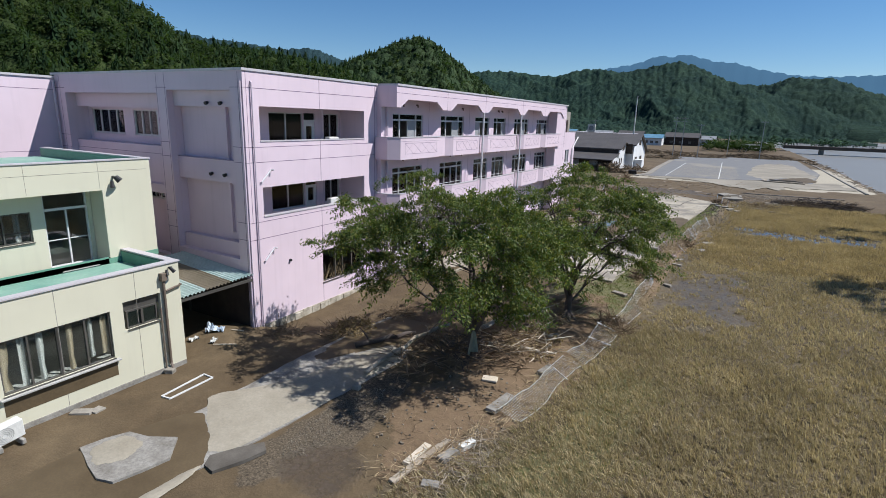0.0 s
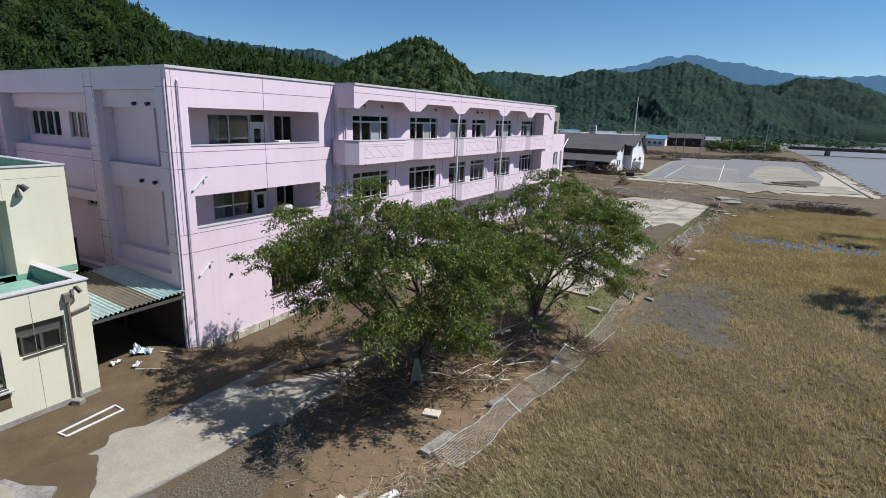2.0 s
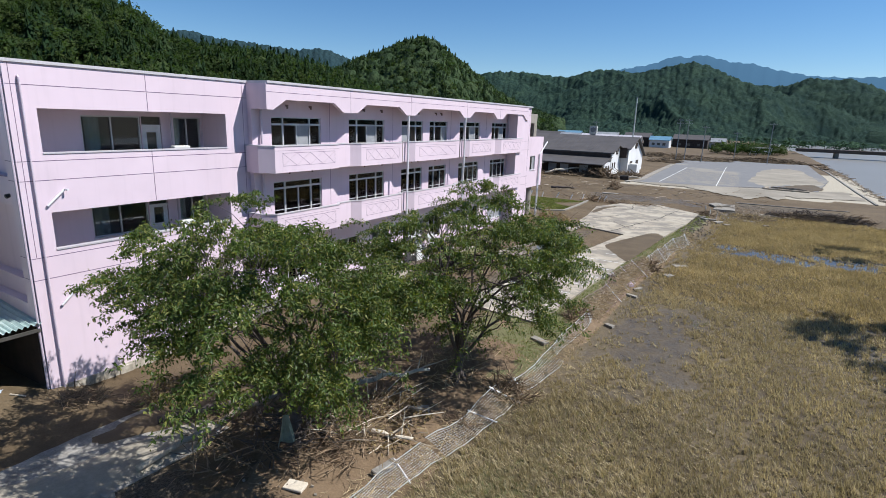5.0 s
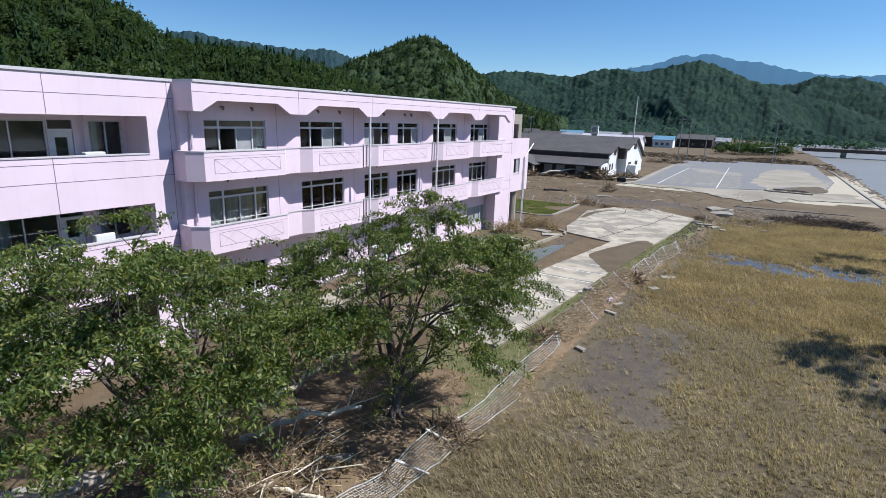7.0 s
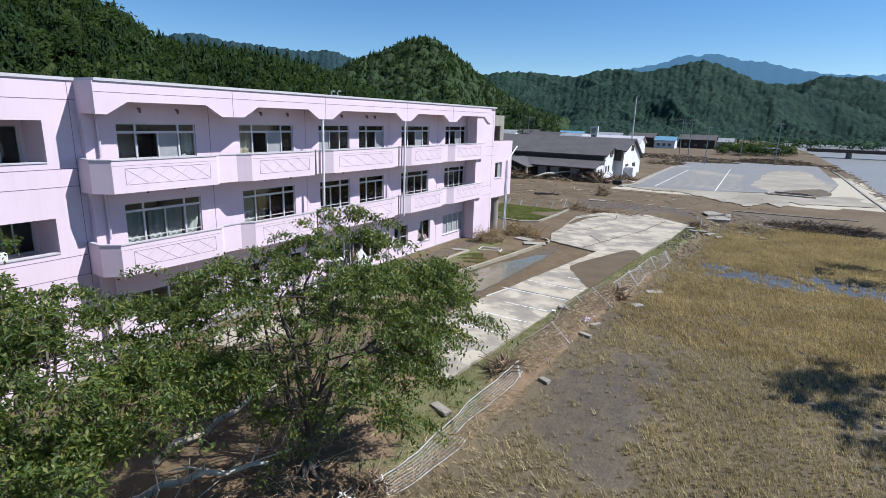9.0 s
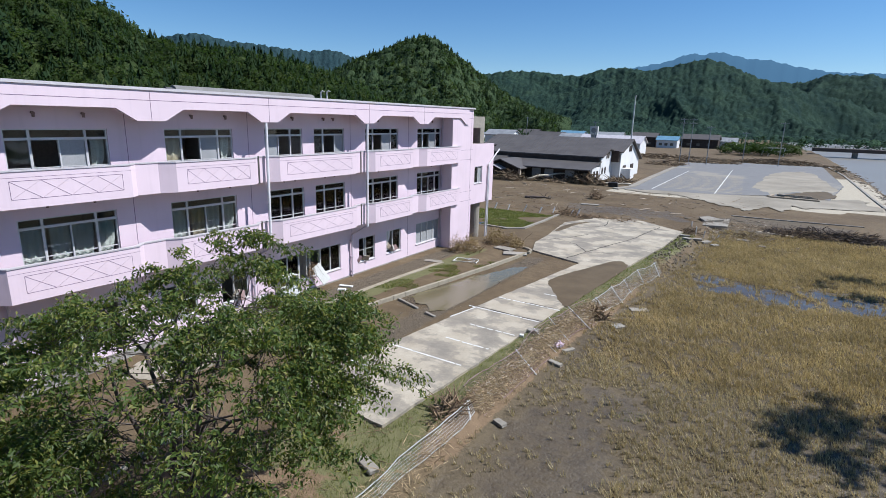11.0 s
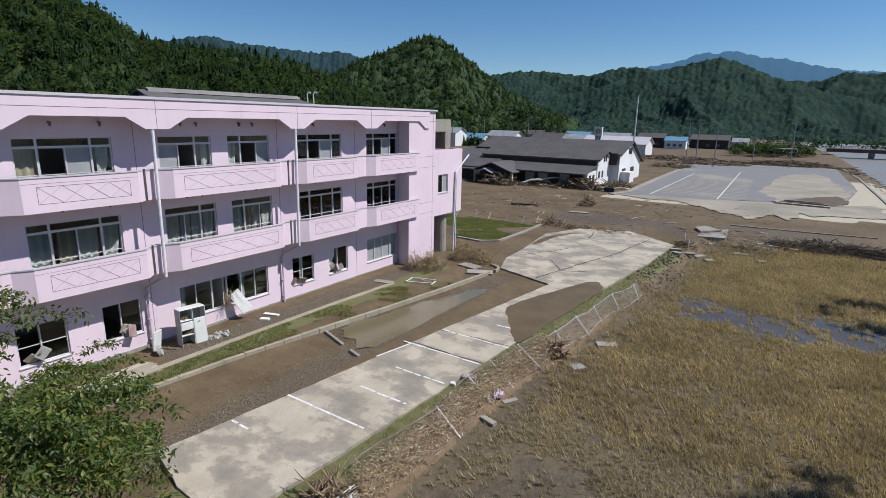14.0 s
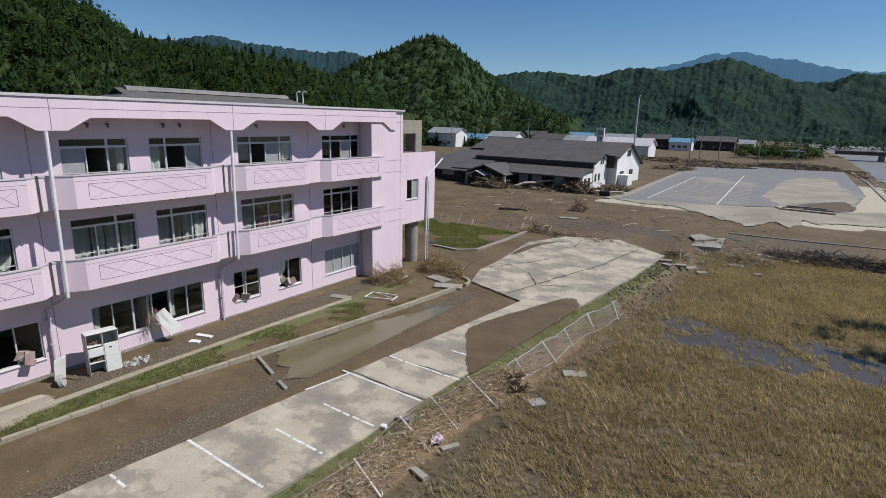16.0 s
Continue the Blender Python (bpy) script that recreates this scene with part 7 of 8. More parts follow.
# mast, poles and wires
GREY_STEEL = surf("grey_steel", (0.22, 0.23, 0.24), (0.32, 0.33, 0.34), 1, 20, 0.5, 0.4)
mast = thing("mast", (-10.3, 147, 0), "tall thin grey lighting mast", "mast")
bm = bmesh.new()
rod(bm, (-10.3, 147, -0.3), (-10.3, 147, 17.2), 0.22, 0.14, 10)
part("pole", bm, FRAME_WHITE, mast)
bm = bmesh.new()
box(bm, -10.45, -10.15, 146.8, 147.2, 17.2, 17.6)
part("lamp_head", bm, GREY_STEEL, mast)
for x, y, h, arms in ((-2.0, 172, 12.5, 2), (0.2, 174, 12.5, 2), (5.6, 168, 10.5, 1), (22.5, 178, 12.0, 1), (-30, 180, 11, 1), (-52, 175, 12, 1), (-66, 170, 11, 1), (-80, 172, 10, 1), (13, 190, 9, 1)):
    pole = thing("utility_pole", (x, y, 0), "grey concrete utility pole with crossarms", "pole", group="utility poles")
    bm = bmesh.new()
    rod(bm, (x, y, -0.3), (x, y, h), 0.14, 0.09, 8)
    part("pole", bm, GREY_STEEL, pole)
    for k in range(arms):
        bm = bmesh.new()
        box(bm, x - 1.0, x + 1.0, y - 0.06, y + 0.06, h - 0.5 - k * 1.0, h - 0.38 - k * 1.0)
        for e in (-0.9, -0.4, 0.4, 0.9):
            rod(bm, (x + e, y, h - 0.4 - k), (x + e, y, h - 0.15 - k), 0.05, 0.05, 6)
        part("crossarm", bm, GREY_STEEL, pole)

# village and bridge beyond
rnd = random.Random(14)
ROOF_BLUE = surf("blue_sheet_roof", (0.10, 0.22, 0.32), (0.15, 0.29, 0.40), 0.5, 6, 0.5)
ROOF_GREY = surf("grey_sheet_roof", (0.20, 0.21, 0.22), (0.32, 0.33, 0.34), 0.5, 6, 0.5)


def far_house(x, y, w, d, h, roof, wall, label):
    hs = thing("house", (x, y, 0), label, "house", group="village houses")
    bm = bmesh.new()
    prism(bm, [(y - d / 2, -0.3), (y + d / 2, -0.3), (y + d / 2, h), (y, h + d * 0.22), (y - d / 2, h)], on_x, x - w / 2, x + w / 2)
    part("wall", bm, wall, hs)
    for sg in (-1, 1):
        bm = bmesh.new()
        prism(bm, [(y, h + d * 0.22 + 0.05), (y, h + d * 0.22 + 0.25), (y + sg * (d / 2 + 0.6), h - 0.05), (y + sg * (d / 2 + 0.6), h - 0.25)], on_x, x - w / 2 - 0.5, x + w / 2 + 0.5)
        part("roof", bm, roof, hs)
    for k in range(3):
        bm = bmesh.new()
        xx = x - w / 2 + w * (k + 0.7) / 3.6
        box(bm, xx - 0.7, xx + 0.7, y - d / 2 - 0.05, y - d / 2 + 0.05, 1.0, min(h - 0.4, 2.2))
        part("window", bm, BRONZE, hs)


for x, y, w, d, h, r, lab in ((-96, 215, 12, 8, 3.4, ROOF_BLUE, "far house with a bright blue sheet roof"), (-76, 205, 12, 8, 5.0, ROOF_GREY, "far two-storey house with a grey roof"), (-104, 205, 14, 9, 5.5, ROOF_GREY, "far house with a grey roof"), (-60, 215, 14, 8, 4.6, TILE_ROOF, "far house with a dark roof"), (-46, 210, 12, 8, 4.4, ROOF_GREY, "far low house with a grey roof"),
                             (-31, 206, 22, 10, 3.9, COPING, "far store with a pale metal roof"), (-30, 302, 9, 6, 2.8, TILE_ROOF, "far low building with a grey roof"), (-20, 306, 8, 6, 2.6, TILE_ROOF, "far low building with a grey roof"), (-120, 215, 14, 9, 5, ROOF_BLUE, "far house with a bright blue sheet roof")):
    far_house(x, y, w, d, h, r, WHITE_WALL if x < -20 else DARK_WOOD_AND_SHADE, lab)
far_house(-12.0, 292, 16, 9, 4.2, TILE_ROOF, DARK_WOOD_AND_SHADE, "dark timber house by the flood plain")
for x, y, w, d, h, r, m, lab in ((-66, 262, 12, 8, 4.6, ROOF_BLUE, WHITE_WALL, "far house with a bright blue sheet roof"), (-84, 250, 11, 8, 4.8, TILE_ROOF, WHITE_WALL, "far white house with a dark roof"), (-50, 270, 13, 8, 4.4, ROOF_GREY, WHITE_WALL, "far house with a grey roof"), (-36, 282, 12, 8, 4.6, TILE_ROOF, DARK_WOOD_AND_SHADE, "far dark house at the foot of the hill"), (-24, 276, 9, 7, 3.6, ROOF_BLUE, WHITE_WALL, "far small house with a blue roof"), (-110, 240, 12, 8, 4.8, TILE_ROOF, WHITE_WALL, "far white house with a dark roof"), (-98, 262, 14, 8, 4.2, ROOF_GREY, DARK_WOOD_AND_SHADE, "far dark house with a grey roof"), (-2, 300, 10, 7, 3.4, ROOF_GREY, WHITE_WALL, "far pale house beside the trees")):
    far_house(x, y, w, d, h, r, m, lab)
rail = thing("guard_rail", (20, 241, 0), "white steel barrier bent by the flood", "barrier")
for x0, z0, x1, z1 in ((16.0, 0.0, 16.6, 3.0), (16.6, 3.0, 23.0, 3.1), (18.0, 0.0, 19.4, 3.0), (23.0, 0.0, 23.4, 3.1), (16.4, 1.6, 23.2, 1.7)):
    bm = bmesh.new()
    rod(bm, (x0, 238 + x0 * 0.1, z0), (x1, 238 + x1 * 0.1, z1), 0.16, n=6)
    part("bar", bm, FRAME_WHITE, rail)
sign = thing("rooftop_sign", (-33.5, 192.5, 4), "white square rooftop sign with a dark round mark", "sign")
bm = bmesh.new()
box(bm, -37.4, -34.6, 198.2, 199.2, 6.4, 9.4)
part("panel", bm, TIN_WHITE, sign)
bm = bmesh.new()
rod(bm, (-36.0, 198.19, 7.9), (-36.0, 198.1, 7.9), 0.95, n=20)
part("mark", bm, GREY_STEEL, sign)
bm = bmesh.new()
box(bm, -37.0, -35.0, 198.4, 199.0, 0, 6.4)
part("support", bm, GREY_STEEL, sign)

bridge = thing("bridge", (90, 285, 0), "long low bridge over the flooded river", "bridge")
bm = bmesh.new()
box(bm, 33, 230, 280, 288, 1.2, 2.6)
part("deck", bm, surf("rusty_girder", (0.07, 0.055, 0.045), (0.11, 0.09, 0.075), 0.3, 4, 0.8), bridge)
for k in range(7):
    bm = bmesh.new()
    x = 48 + k * 26
    box(bm, x - 0.8, x + 0.8, 281, 287, -4, 1.2)
    part("pier", bm, CONCRETE_OLD, bridge)
bm = bmesh.new()
for k in range(80):
    x = 33.5 + k * 2.4
    box(bm, x - 0.06, x + 0.06, 280.0, 280.12, 2.6, 3.7)
box(bm, 33, 230, 280.0, 280.12, 3.6, 3.72)
box(bm, 33, 230, 280.0, 280.12, 3.1, 3.18)
part("railing", bm, BRONZE, bridge)

# ---- fallen fence ----
fence = thing("fence", (15.0, 10, -0.6), "flattened galvanised wire fence snagged with straw", "fence")


def laid_panel(y0, y1, in_h, out_h, in_off, out_off, wire_m, bars=9, posts=(), seed=1):
    """A wire panel pushed over towards the field between two stations of the fence line."""
    rnd = random.Random(seed)

    def at(y, f):
        f = 0.5 + (f - 0.5) * (1 + 0.12 * math.sin(y * 1.1 + seed * 2.0))
        x = float(fence_x(y)) + in_off + (out_off - in_off) * f
        sag = 0.035 * math.sin(y * 2.3 + seed + f * 2.0) + 0.025 * math.sin(y * 5.1 + f * 5.0)
        return Vector((x + 0.12 * math.sin(y * 0.9 + seed), y, float(ground_z(x, y)) + in_h + (out_h - in_h) * f + sag))

    n = max(2, int((y1 - y0) / 0.5))
    ys = [y0 + (y1 - y0) * k / n for k in range(n + 1)]
    bm = bmesh.new()
    for b in range(bars):
        f = b / (bars - 1)
        for a, c in zip(ys, ys[1:]):
            rod(bm, at(a, f), at(c, f), 0.0058, n=4, caps=False)
    y = y0
    while y < y1:
        for b in range(4):
            rod(bm, at(y, b / 4), at(y + 0.06, (b + 1) / 4), 0.005, n=3, caps=False)
        y += 0.14
    ob = part("wire_mesh", bm, wire_m, fence)
    ob["kind"] = "stuff"
    for f in (0.0, 1.0):
        bm = bmesh.new()
        for a, c in zip(ys, ys[1:]):
            rod(bm, at(a, f), at(c, f), 0.020, n=6)
        part("rail", bm, wire_m, fence)
    for y in posts:
        bm = bmesh.new()
        rod(bm, at(y, -0.1), at(y + rnd.uniform(-0.5, 0.5), 1.15), 0.032, n=8)
        part("post", bm, FRAME_WHITE, fence, "white steel post")


laid_panel(-0.9, 4.8, 0.22, 0.06, -0.40, 0.38, GALV, 12, (3.6,), 1)
laid_panel(4.9, 9.4, 0.32, 0.08, -0.45, 0.36, GALV, 12, (7.2, 9.0), 2)
laid_panel(9.9, 13.9, 0.26, 0.06, -0.28, 0.30, GALV, 9, (10.3,), 3)
laid_panel(13.9, 19.4, 0.42, 0.08, -0.16, 0.10, GALV, 7, (19.2,), 4)
laid_panel(19.8, 32.6, 0.42, 0.05, -0.5, 0.42, RUST, 9, (24.2, 26.9, 28.6, 30.9), 5)
laid_panel(33.2, 45.6, 0.38, 0.08, -0.22, 0.34, GALV, 11, (34.0, 36.4, 38.9, 41.8, 44.9), 6)


# ---- drift wood and straw ----
def sticks(name, count, place, length, radius, material, seed, label, category="debris", flat=0.35, sides=4, along=None):
    """A tangle of sticks as one mesh. place(rnd) gives a spot; flat: how steeply they stand."""
    rnd = random.Random(seed)
    bm = bmesh.new()
    for _ in range(count):
        x, y, lift = place(rnd)
        z = float(ground_z(x, y)) + lift
        a = rnd.uniform(0, math.tau) if along is None else rnd.gauss(*along)
        e = rnd.gauss(0, flat)
        L = length * rnd.uniform(0.4, 1.5)
        d = Vector((math.cos(a) * math.cos(e), math.sin(a) * math.cos(e), abs(math.sin(e)))) * L
        r = radius * rnd.uniform(0.5, 1.5)
        p = Vector((x, y, z))
        k = p + d * 0.5 + Vector((rnd.gauss(0, 1), rnd.gauss(0, 1), rnd.gauss(0, 0.5))) * L * 0.05
        rod(bm, p, k, r, r * 0.8, sides, caps=False)
        rod(bm, k, p + d, r * 0.8, r * 0.35, sides, caps=False)
    return tagged(part(name, bm, material), label, category, kind="stuff")


def heap(cx, cy, rx, ry, h):
    def place(rnd):
        a, r = rnd.uniform(0, math.tau), math.sqrt(rnd.random())
        return cx + math.cos(a) * r * rx, cy + math.sin(a) * r * ry, rnd.uniform(0, h) * (1 - r * r)
    return place


def along_fence(y0, y1, w, h, off=0.0):
    def place(rnd):
        y = rnd.uniform(y0, y1)
        return float(fence_x(y)) + off + rnd.gauss(0, w), y, rnd.uniform(0, h)
    return place


sticks("straw_drift", 5200, along_fence(19.6, 33.2, 0.22, 0.36, -0.05), 0.24, 0.010, STRAW, 1, "brown straw and reeds caught along the fence", flat=0.3)
sticks("straw_drift", 1300, along_fence(-6, 18, 0.32, 0.3), 0.45, 0.010, STRAW, 2, "brown straw and reeds caught along the fence")
sticks("straw_drift", 1100, along_fence(33, 48, 0.30, 0.25), 0.4, 0.010, STRAW, 3, "brown straw and reeds caught along the fence")
sticks("root_bank", 620, heap(28.6, 68.0, 5.4, 0.9, 0.9), 0.7, 0.035, BARK, 66, "dark root bank stranded at the field end", flat=0.4)
sticks("straw_drift", 700, along_fence(19.6, 33.2, 0.24, 0.40, -0.05), 0.16, 0.013, WOOD_PALE, 67, "pale chips and reeds caught along the fence", flat=0.3)
sticks("twig_tangle", 200, heap(15.1, 9.7, 0.8, 0.7, 0.6), 0.7, 0.022, TWIG, 4, "dark tangle of roots snagged in the fence", flat=0.5)
sticks("twig_tangle", 120, heap(14.8, 18.6, 0.4, 0.8, 0.6), 0.6, 0.03, TWIG, 5, "dark tangle of roots snagged in the fence", flat=0.5)
sticks("twig_tangle", 110, heap(16.3, 33.0, 0.4, 0.4, 0.7), 0.5, 0.04, TWIG, 6, "dark root ball lying against the fence", flat=0.5)
sticks("twig_tangle", 120, heap(14.6, 6.6, 0.5, 0.6, 0.4), 0.5, 0.02, TWIG, 36, "dark tangle of roots snagged in the fence", flat=0.4)
sticks("branch_pile", 150, heap(11.1, 3.0, 1.5, 2.6, 0.5), 0.9, 0.014, TWIG, 7, "heap of drifted branches under the cherry tree", flat=0.4)
sticks("branch_pile", 170, heap(10.3, 2.5, 1.3, 1.7, 1.0), 0.8, 0.016, BARK, 47, "dark wet branches jammed round the tree trunk", flat=0.5)
sticks("branch_pile", 420, heap(11.8, 4.4, 1.3, 2.2, 0.75), 1.0, 0.014, TWIG, 8, "bleached drift branches and straw", flat=0.3)
sticks("branch_pile", 46, heap(12.0, 5.0, 1.5, 2.6, 0.7), 1.4, 0.024, WOOD_PALE, 9, "bleached drift branches and straw", flat=0.25)
sticks("branch_pile", 140, heap(8.9, 2.4, 1.5, 2.6, 0.4), 0.9, 0.020, TWIG, 10, "dark drift branches against the tree", flat=0.4)
sticks("branch_pile", 170, heap(12.4, 9.6, 1.5, 2.0, 0.3), 0.7, 0.012, STRAW, 11, "drift branches round the tree foot", flat=0.4)
sticks("branch_pile", 150, heap(1.7, 0.3, 0.7, 0.8, 0.55), 0.5, 0.014, TWIG, 12, "twigs and rubbish piled at the wall corner", flat=0.5)
sticks("branch_pile", 110, heap(3.5, 2.4, 0.8, 1.5, 0.3), 0.55, 0.016, TWIG, 13, "drift twigs by the wall", flat=0.5)
sticks("branch_pile", 90, heap(4.7, 5.4, 0.8, 1.1, 0.3), 0.55, 0.016, TWIG, 14, "drift twigs by the wall", flat=0.5)
sticks("litter_twigs", 300, heap(12.2, -1.5, 2.2, 4.5, 0.05), 0.4, 0.010, TWIG, 15, "scattered twigs on the mud", flat=0.1)
sticks("litter_twigs", 160, heap(13.6, -3.6, 0.8, 2.6, 0.2), 0.7, 0.011, WOOD, 16, "scattered bleached sticks by the fence", flat=0.15)
sticks("litter_twigs", 260, heap(12.6, 13.0, 2.2, 4.0, 0.06), 0.5, 0.010, TWIG, 17, "scattered twigs on the mud", flat=0.1)
sticks("branch_pile", 160, heap(2.9, 40.3, 1.1, 1.3, 0.8), 0.9, 0.014, TWIG, 18, "uprooted shrub heaped by the corner", flat=0.6)
sticks("branch_pile", 160, heap(4.2, 44.6, 1.9, 1.6, 0.7), 0.9, 0.014, TWIG, 19, "uprooted shrub heaped by the column", flat=0.6)
sticks("branch_pile", 120, heap(2.0, 78.4, 0.9, 0.8, 1.5), 1.0, 0.03, TWIG, 20, "snagged brush standing in the mud", flat=0.7)
for cx, cy, rx, ry, h, n, s in ((-18.5, 92.5, 3.4, 2.0, 1.7, 420, 21), (-11.5, 94.5, 4.0, 1.0, 0.5, 120, 22), (-5.5, 96.5, 4.0, 1.8, 1.9, 480, 23), (-1.0, 103, 2.5, 3.0, 0.8, 160, 24), (-34, 93.5, 3.0, 1.5, 1.0, 160, 25)):
    sticks("drift_pile", n, heap(cx, cy, rx, ry, h), 1.3, 0.075, DRIFT, s, "mound of drift logs against the hall", flat=0.35, sides=5)
for cx, cy, rx, ry, h, n, s in ((-14, 192, 26, 10, 1.0, 1300, 26), (4, 178, 9, 5, 0.8, 420, 27), (-3, 160, 5, 5, 0.7, 260, 28), (22, 190, 13, 5, 1.5, 1100, 29), (-40, 205, 18, 10, 1.2, 500, 30), (36, 180, 2.0, 14, 0.5, 60, 31)):
    sticks("drift_pile", n, heap(cx, cy, rx, ry, h), 1.7, 0.10, DRIFT, s, "long bank of drift logs left by the river", flat=0.16, sides=5)
for cx, cy, rx, ry, h, n, sd in ((26.8, 67.4, 3.2, 0.8, 0.7, 420, 61), (31.5, 68.6, 2.6, 0.9, 0.8, 380, 62), (22.0, 65.2, 2.4, 1.0, 0.25, 160, 63), (17.2, 61.2, 0.9, 1.2, 0.4, 130, 64)):
    sticks("field_edge_drift", n, heap(cx, cy, rx, ry, h), 0.7, 0.022, DRIFT, sd, "tangled brush and roots banked up at the field end", flat=0.3)
for k, (x, y, z) in enumerate(((17.0, 62.4, 0.9), (17.6, 60.6, 0.8), (18.2, 61.8, 0.7), (19.3, 63.0, 0.4))):
    bm = bmesh.new()
    g = float(ground_z(x, y))
    rod(bm, (x, y, g - 0.1), (x + 0.1 * (k - 1), y + 0.1, g + z), 0.05, n=6)
    tagged(part("stake", bm, FRAME_WHITE), "white fence stake leaning out of the mud", "stake", "leaning stakes")
sticks("field_edge_drift", 520, lambda r: (r.uniform(17.8, 24), r.gauss(66.5, 2.2), r.uniform(0, 0.12)), 0.6, 0.02, WOOD, 34, "drift wood strewn along the field end")
sticks("field_edge_drift", 260, heap(27.5, 69.0, 4.5, 1.5, 0.2), 0.55, 0.018, TWIG, 35, "dark brush heap at the field end", flat=0.25)
for cx, cy, rx, ry, s in ((38.2, 150, 1.5, 26, 41), (38.6, 108, 1.2, 16, 42)):
    sticks("drift_line", 110, heap(cx, cy, rx, ry, 0.15), 0.9, 0.06, WOOD, s, "thin line of drift wood along the river bank", flat=0.12)
sticks("plain_litter", 420, lambda r: (r.uniform(-16, 24), r.uniform(62, 92), 0.02), 0.7, 0.022, TWIG, 43, "twigs and litter strewn over the mud plain", flat=0.15)
sticks("plain_litter", 90, lambda r: (r.uniform(-16, 24), r.uniform(64, 90), 0.02), 1.6, 0.05, WOOD, 44, "stranded sticks on the mud plain", flat=0.1)
sticks("lawn_drift", 260, lambda r: (r.uniform(2.0, 11.5), r.gauss(62.3, 0.5), r.uniform(0, 0.2)), 0.8, 0.025, TWIG, 37, "twigs caught along the slab end", flat=0.2)
sticks("lawn_drift", 160, heap(3.4, 63.2, 1.0, 0.8, 0.6), 0.9, 0.025, TWIG, 38, "drift brush beside the lawn", flat=0.5)


def leaf_heap(name, cx, cy, rx, ry, h, n, seed, label):
    rng = np.random.default_rng(seed)
    a, r = rng.uniform(0, math.tau, n), np.sqrt(rng.uniform(0, 1, n))
    x, y = cx + np.cos(a) * r * rx, cy + np.sin(a) * r * ry
    c = np.stack([x, y, ground_z(x, y) + rng.uniform(0.1, h, n) * (1 - r * r * 0.7)], 1)
    tagged(new(name, leaves_mesh(name, c, np.full((n, 3), 0.12), 6, 0.15, LEAF_DRY, rng, 0.3)), label, "shrub", kind="stuff")


for cx, cy, r, h, n, k in ((2.3, 39.6, 0.6, 1.5, 90, 1), (3.2, 40.4, 0.9, 1.1, 120, 2), (2.6, 41.3, 0.6, 1.3, 80, 5), (3.6, 44.2, 0.8, 1.5, 110, 6), (4.8, 44.8, 0.9, 1.0, 110, 7), (5.8, 44.0, 0.6, 0.8, 60, 8), (3.0, 45.4, 0.6, 1.6, 70, 9)):
    leaf_heap("withered_shrub", cx, cy, r, r, h, n, k, "withering leaves of an uprooted shrub")
leaf_heap("withered_shrub", 12.3, 5.0, 1.6, 1.8, 0.7, 160, 3, "withered leaves in the branch heap")
leaf_heap("withered_shrub", 4.0, 2.6, 0.9, 1.2, 0.6, 120, 4, "withered leaves in the drift twigs")


def log(name, p, q, r0, r1, material, label, seed, stubs=5):
    rnd = random.Random(seed)
    t = thing(name, p, label, "log")
    bm = bmesh.new()
    pts = grow(bm, p, q, r0, r1, rnd, 0.05, 7, 9)
    for k in range(stubs):
        s = pts[rnd.randint(2, 6)]
        d = Vector((rnd.uniform(-1, 1), rnd.uniform(-1, 1), rnd.uniform(0.1, 0.9))).normalized() * rnd.uniform(0.4, 1.3)
        twig = bmesh.new()
        grow(twig, s, s + d, r1 * 0.7, 0.012, rnd, 0.1, 3, 6)
        part("branch_stub", twig, material, t, smooth=True)
    part("stem", bm, material, t, smooth=True)


log("fallen_trunk", (9.6, 5.2, -0.35), (11.9, 8.6, 0.0), 0.13, 0.06, WOOD_PALE, "pale barkless trunk fallen among the drift", 1, 8)
log("fallen_trunk", (11.0, 3.4, -0.15), (13.7, 4.8, -0.45), 0.12, 0.05, WOOD_PALE, "pale barkless trunk fallen among the drift", 2, 4)
log("fallen_trunk", (7.5, -0.9, -0.66), (8.1, 5.2, -0.45), 0.11, 0.07, WOOD, "dark wet trunk lying by the driveway", 3, 3)
log("fallen_trunk", (5.4, 1.0, -0.72), (7.0, 3.6, -0.62), 0.15, 0.09, BARK, "dark wet trunk lying by the driveway", 4, 2)
log("fallen_trunk", (8.5, 7.0, -0.5), (7.9, 12.5, -0.3), 0.12, 0.07, WOOD, "grey trunk lying beyond the tree", 5, 3)
log("fallen_trunk", (-6.2, 72.4, 0.05), (-2.8, 73.6, 0.1), 0.22, 0.08, BARK, "dark log stranded in the mud", 6, 3)
log("fallen_trunk", (-4, 97.5, 0.2), (2.0, 99.5, 0.2), 0.25, 0.12, WOOD_PALE, "pale log stranded by the hall", 9, 2)
log("fallen_trunk", (-15.0, 93.0, 0.3), (-9.5, 97.0, 1.4), 0.22, 0.12, WOOD_PALE, "pale log stranded by the hall", 10, 2)


def lump(name, x, y, sx, sy, sz, turn, material, label, lift=0.0, tilt=(0, 0), category="debris", group=""):
    """A broken block with uneven corners resting on the ground."""
    bm = bmesh.new()
    rnd = random.Random(int(x * 100 + y * 10))
    tbox(bm, Matrix.Identity(4), sx, sy, sz, min(sx, sy, sz) * 0.12)
    for v in bm.verts:
        v.co += Vector([rnd.uniform(-1, 1) * min(sx, sy, sz) * 0.10 for _ in range(3)])
    ob = part(name, bm, material)
    ob.matrix_basis = pose(x, y, float(ground_z(x, y)) + sz * 0.42 + lift, tilt[0], tilt[1], turn)
    return tagged(ob, label, category, group)


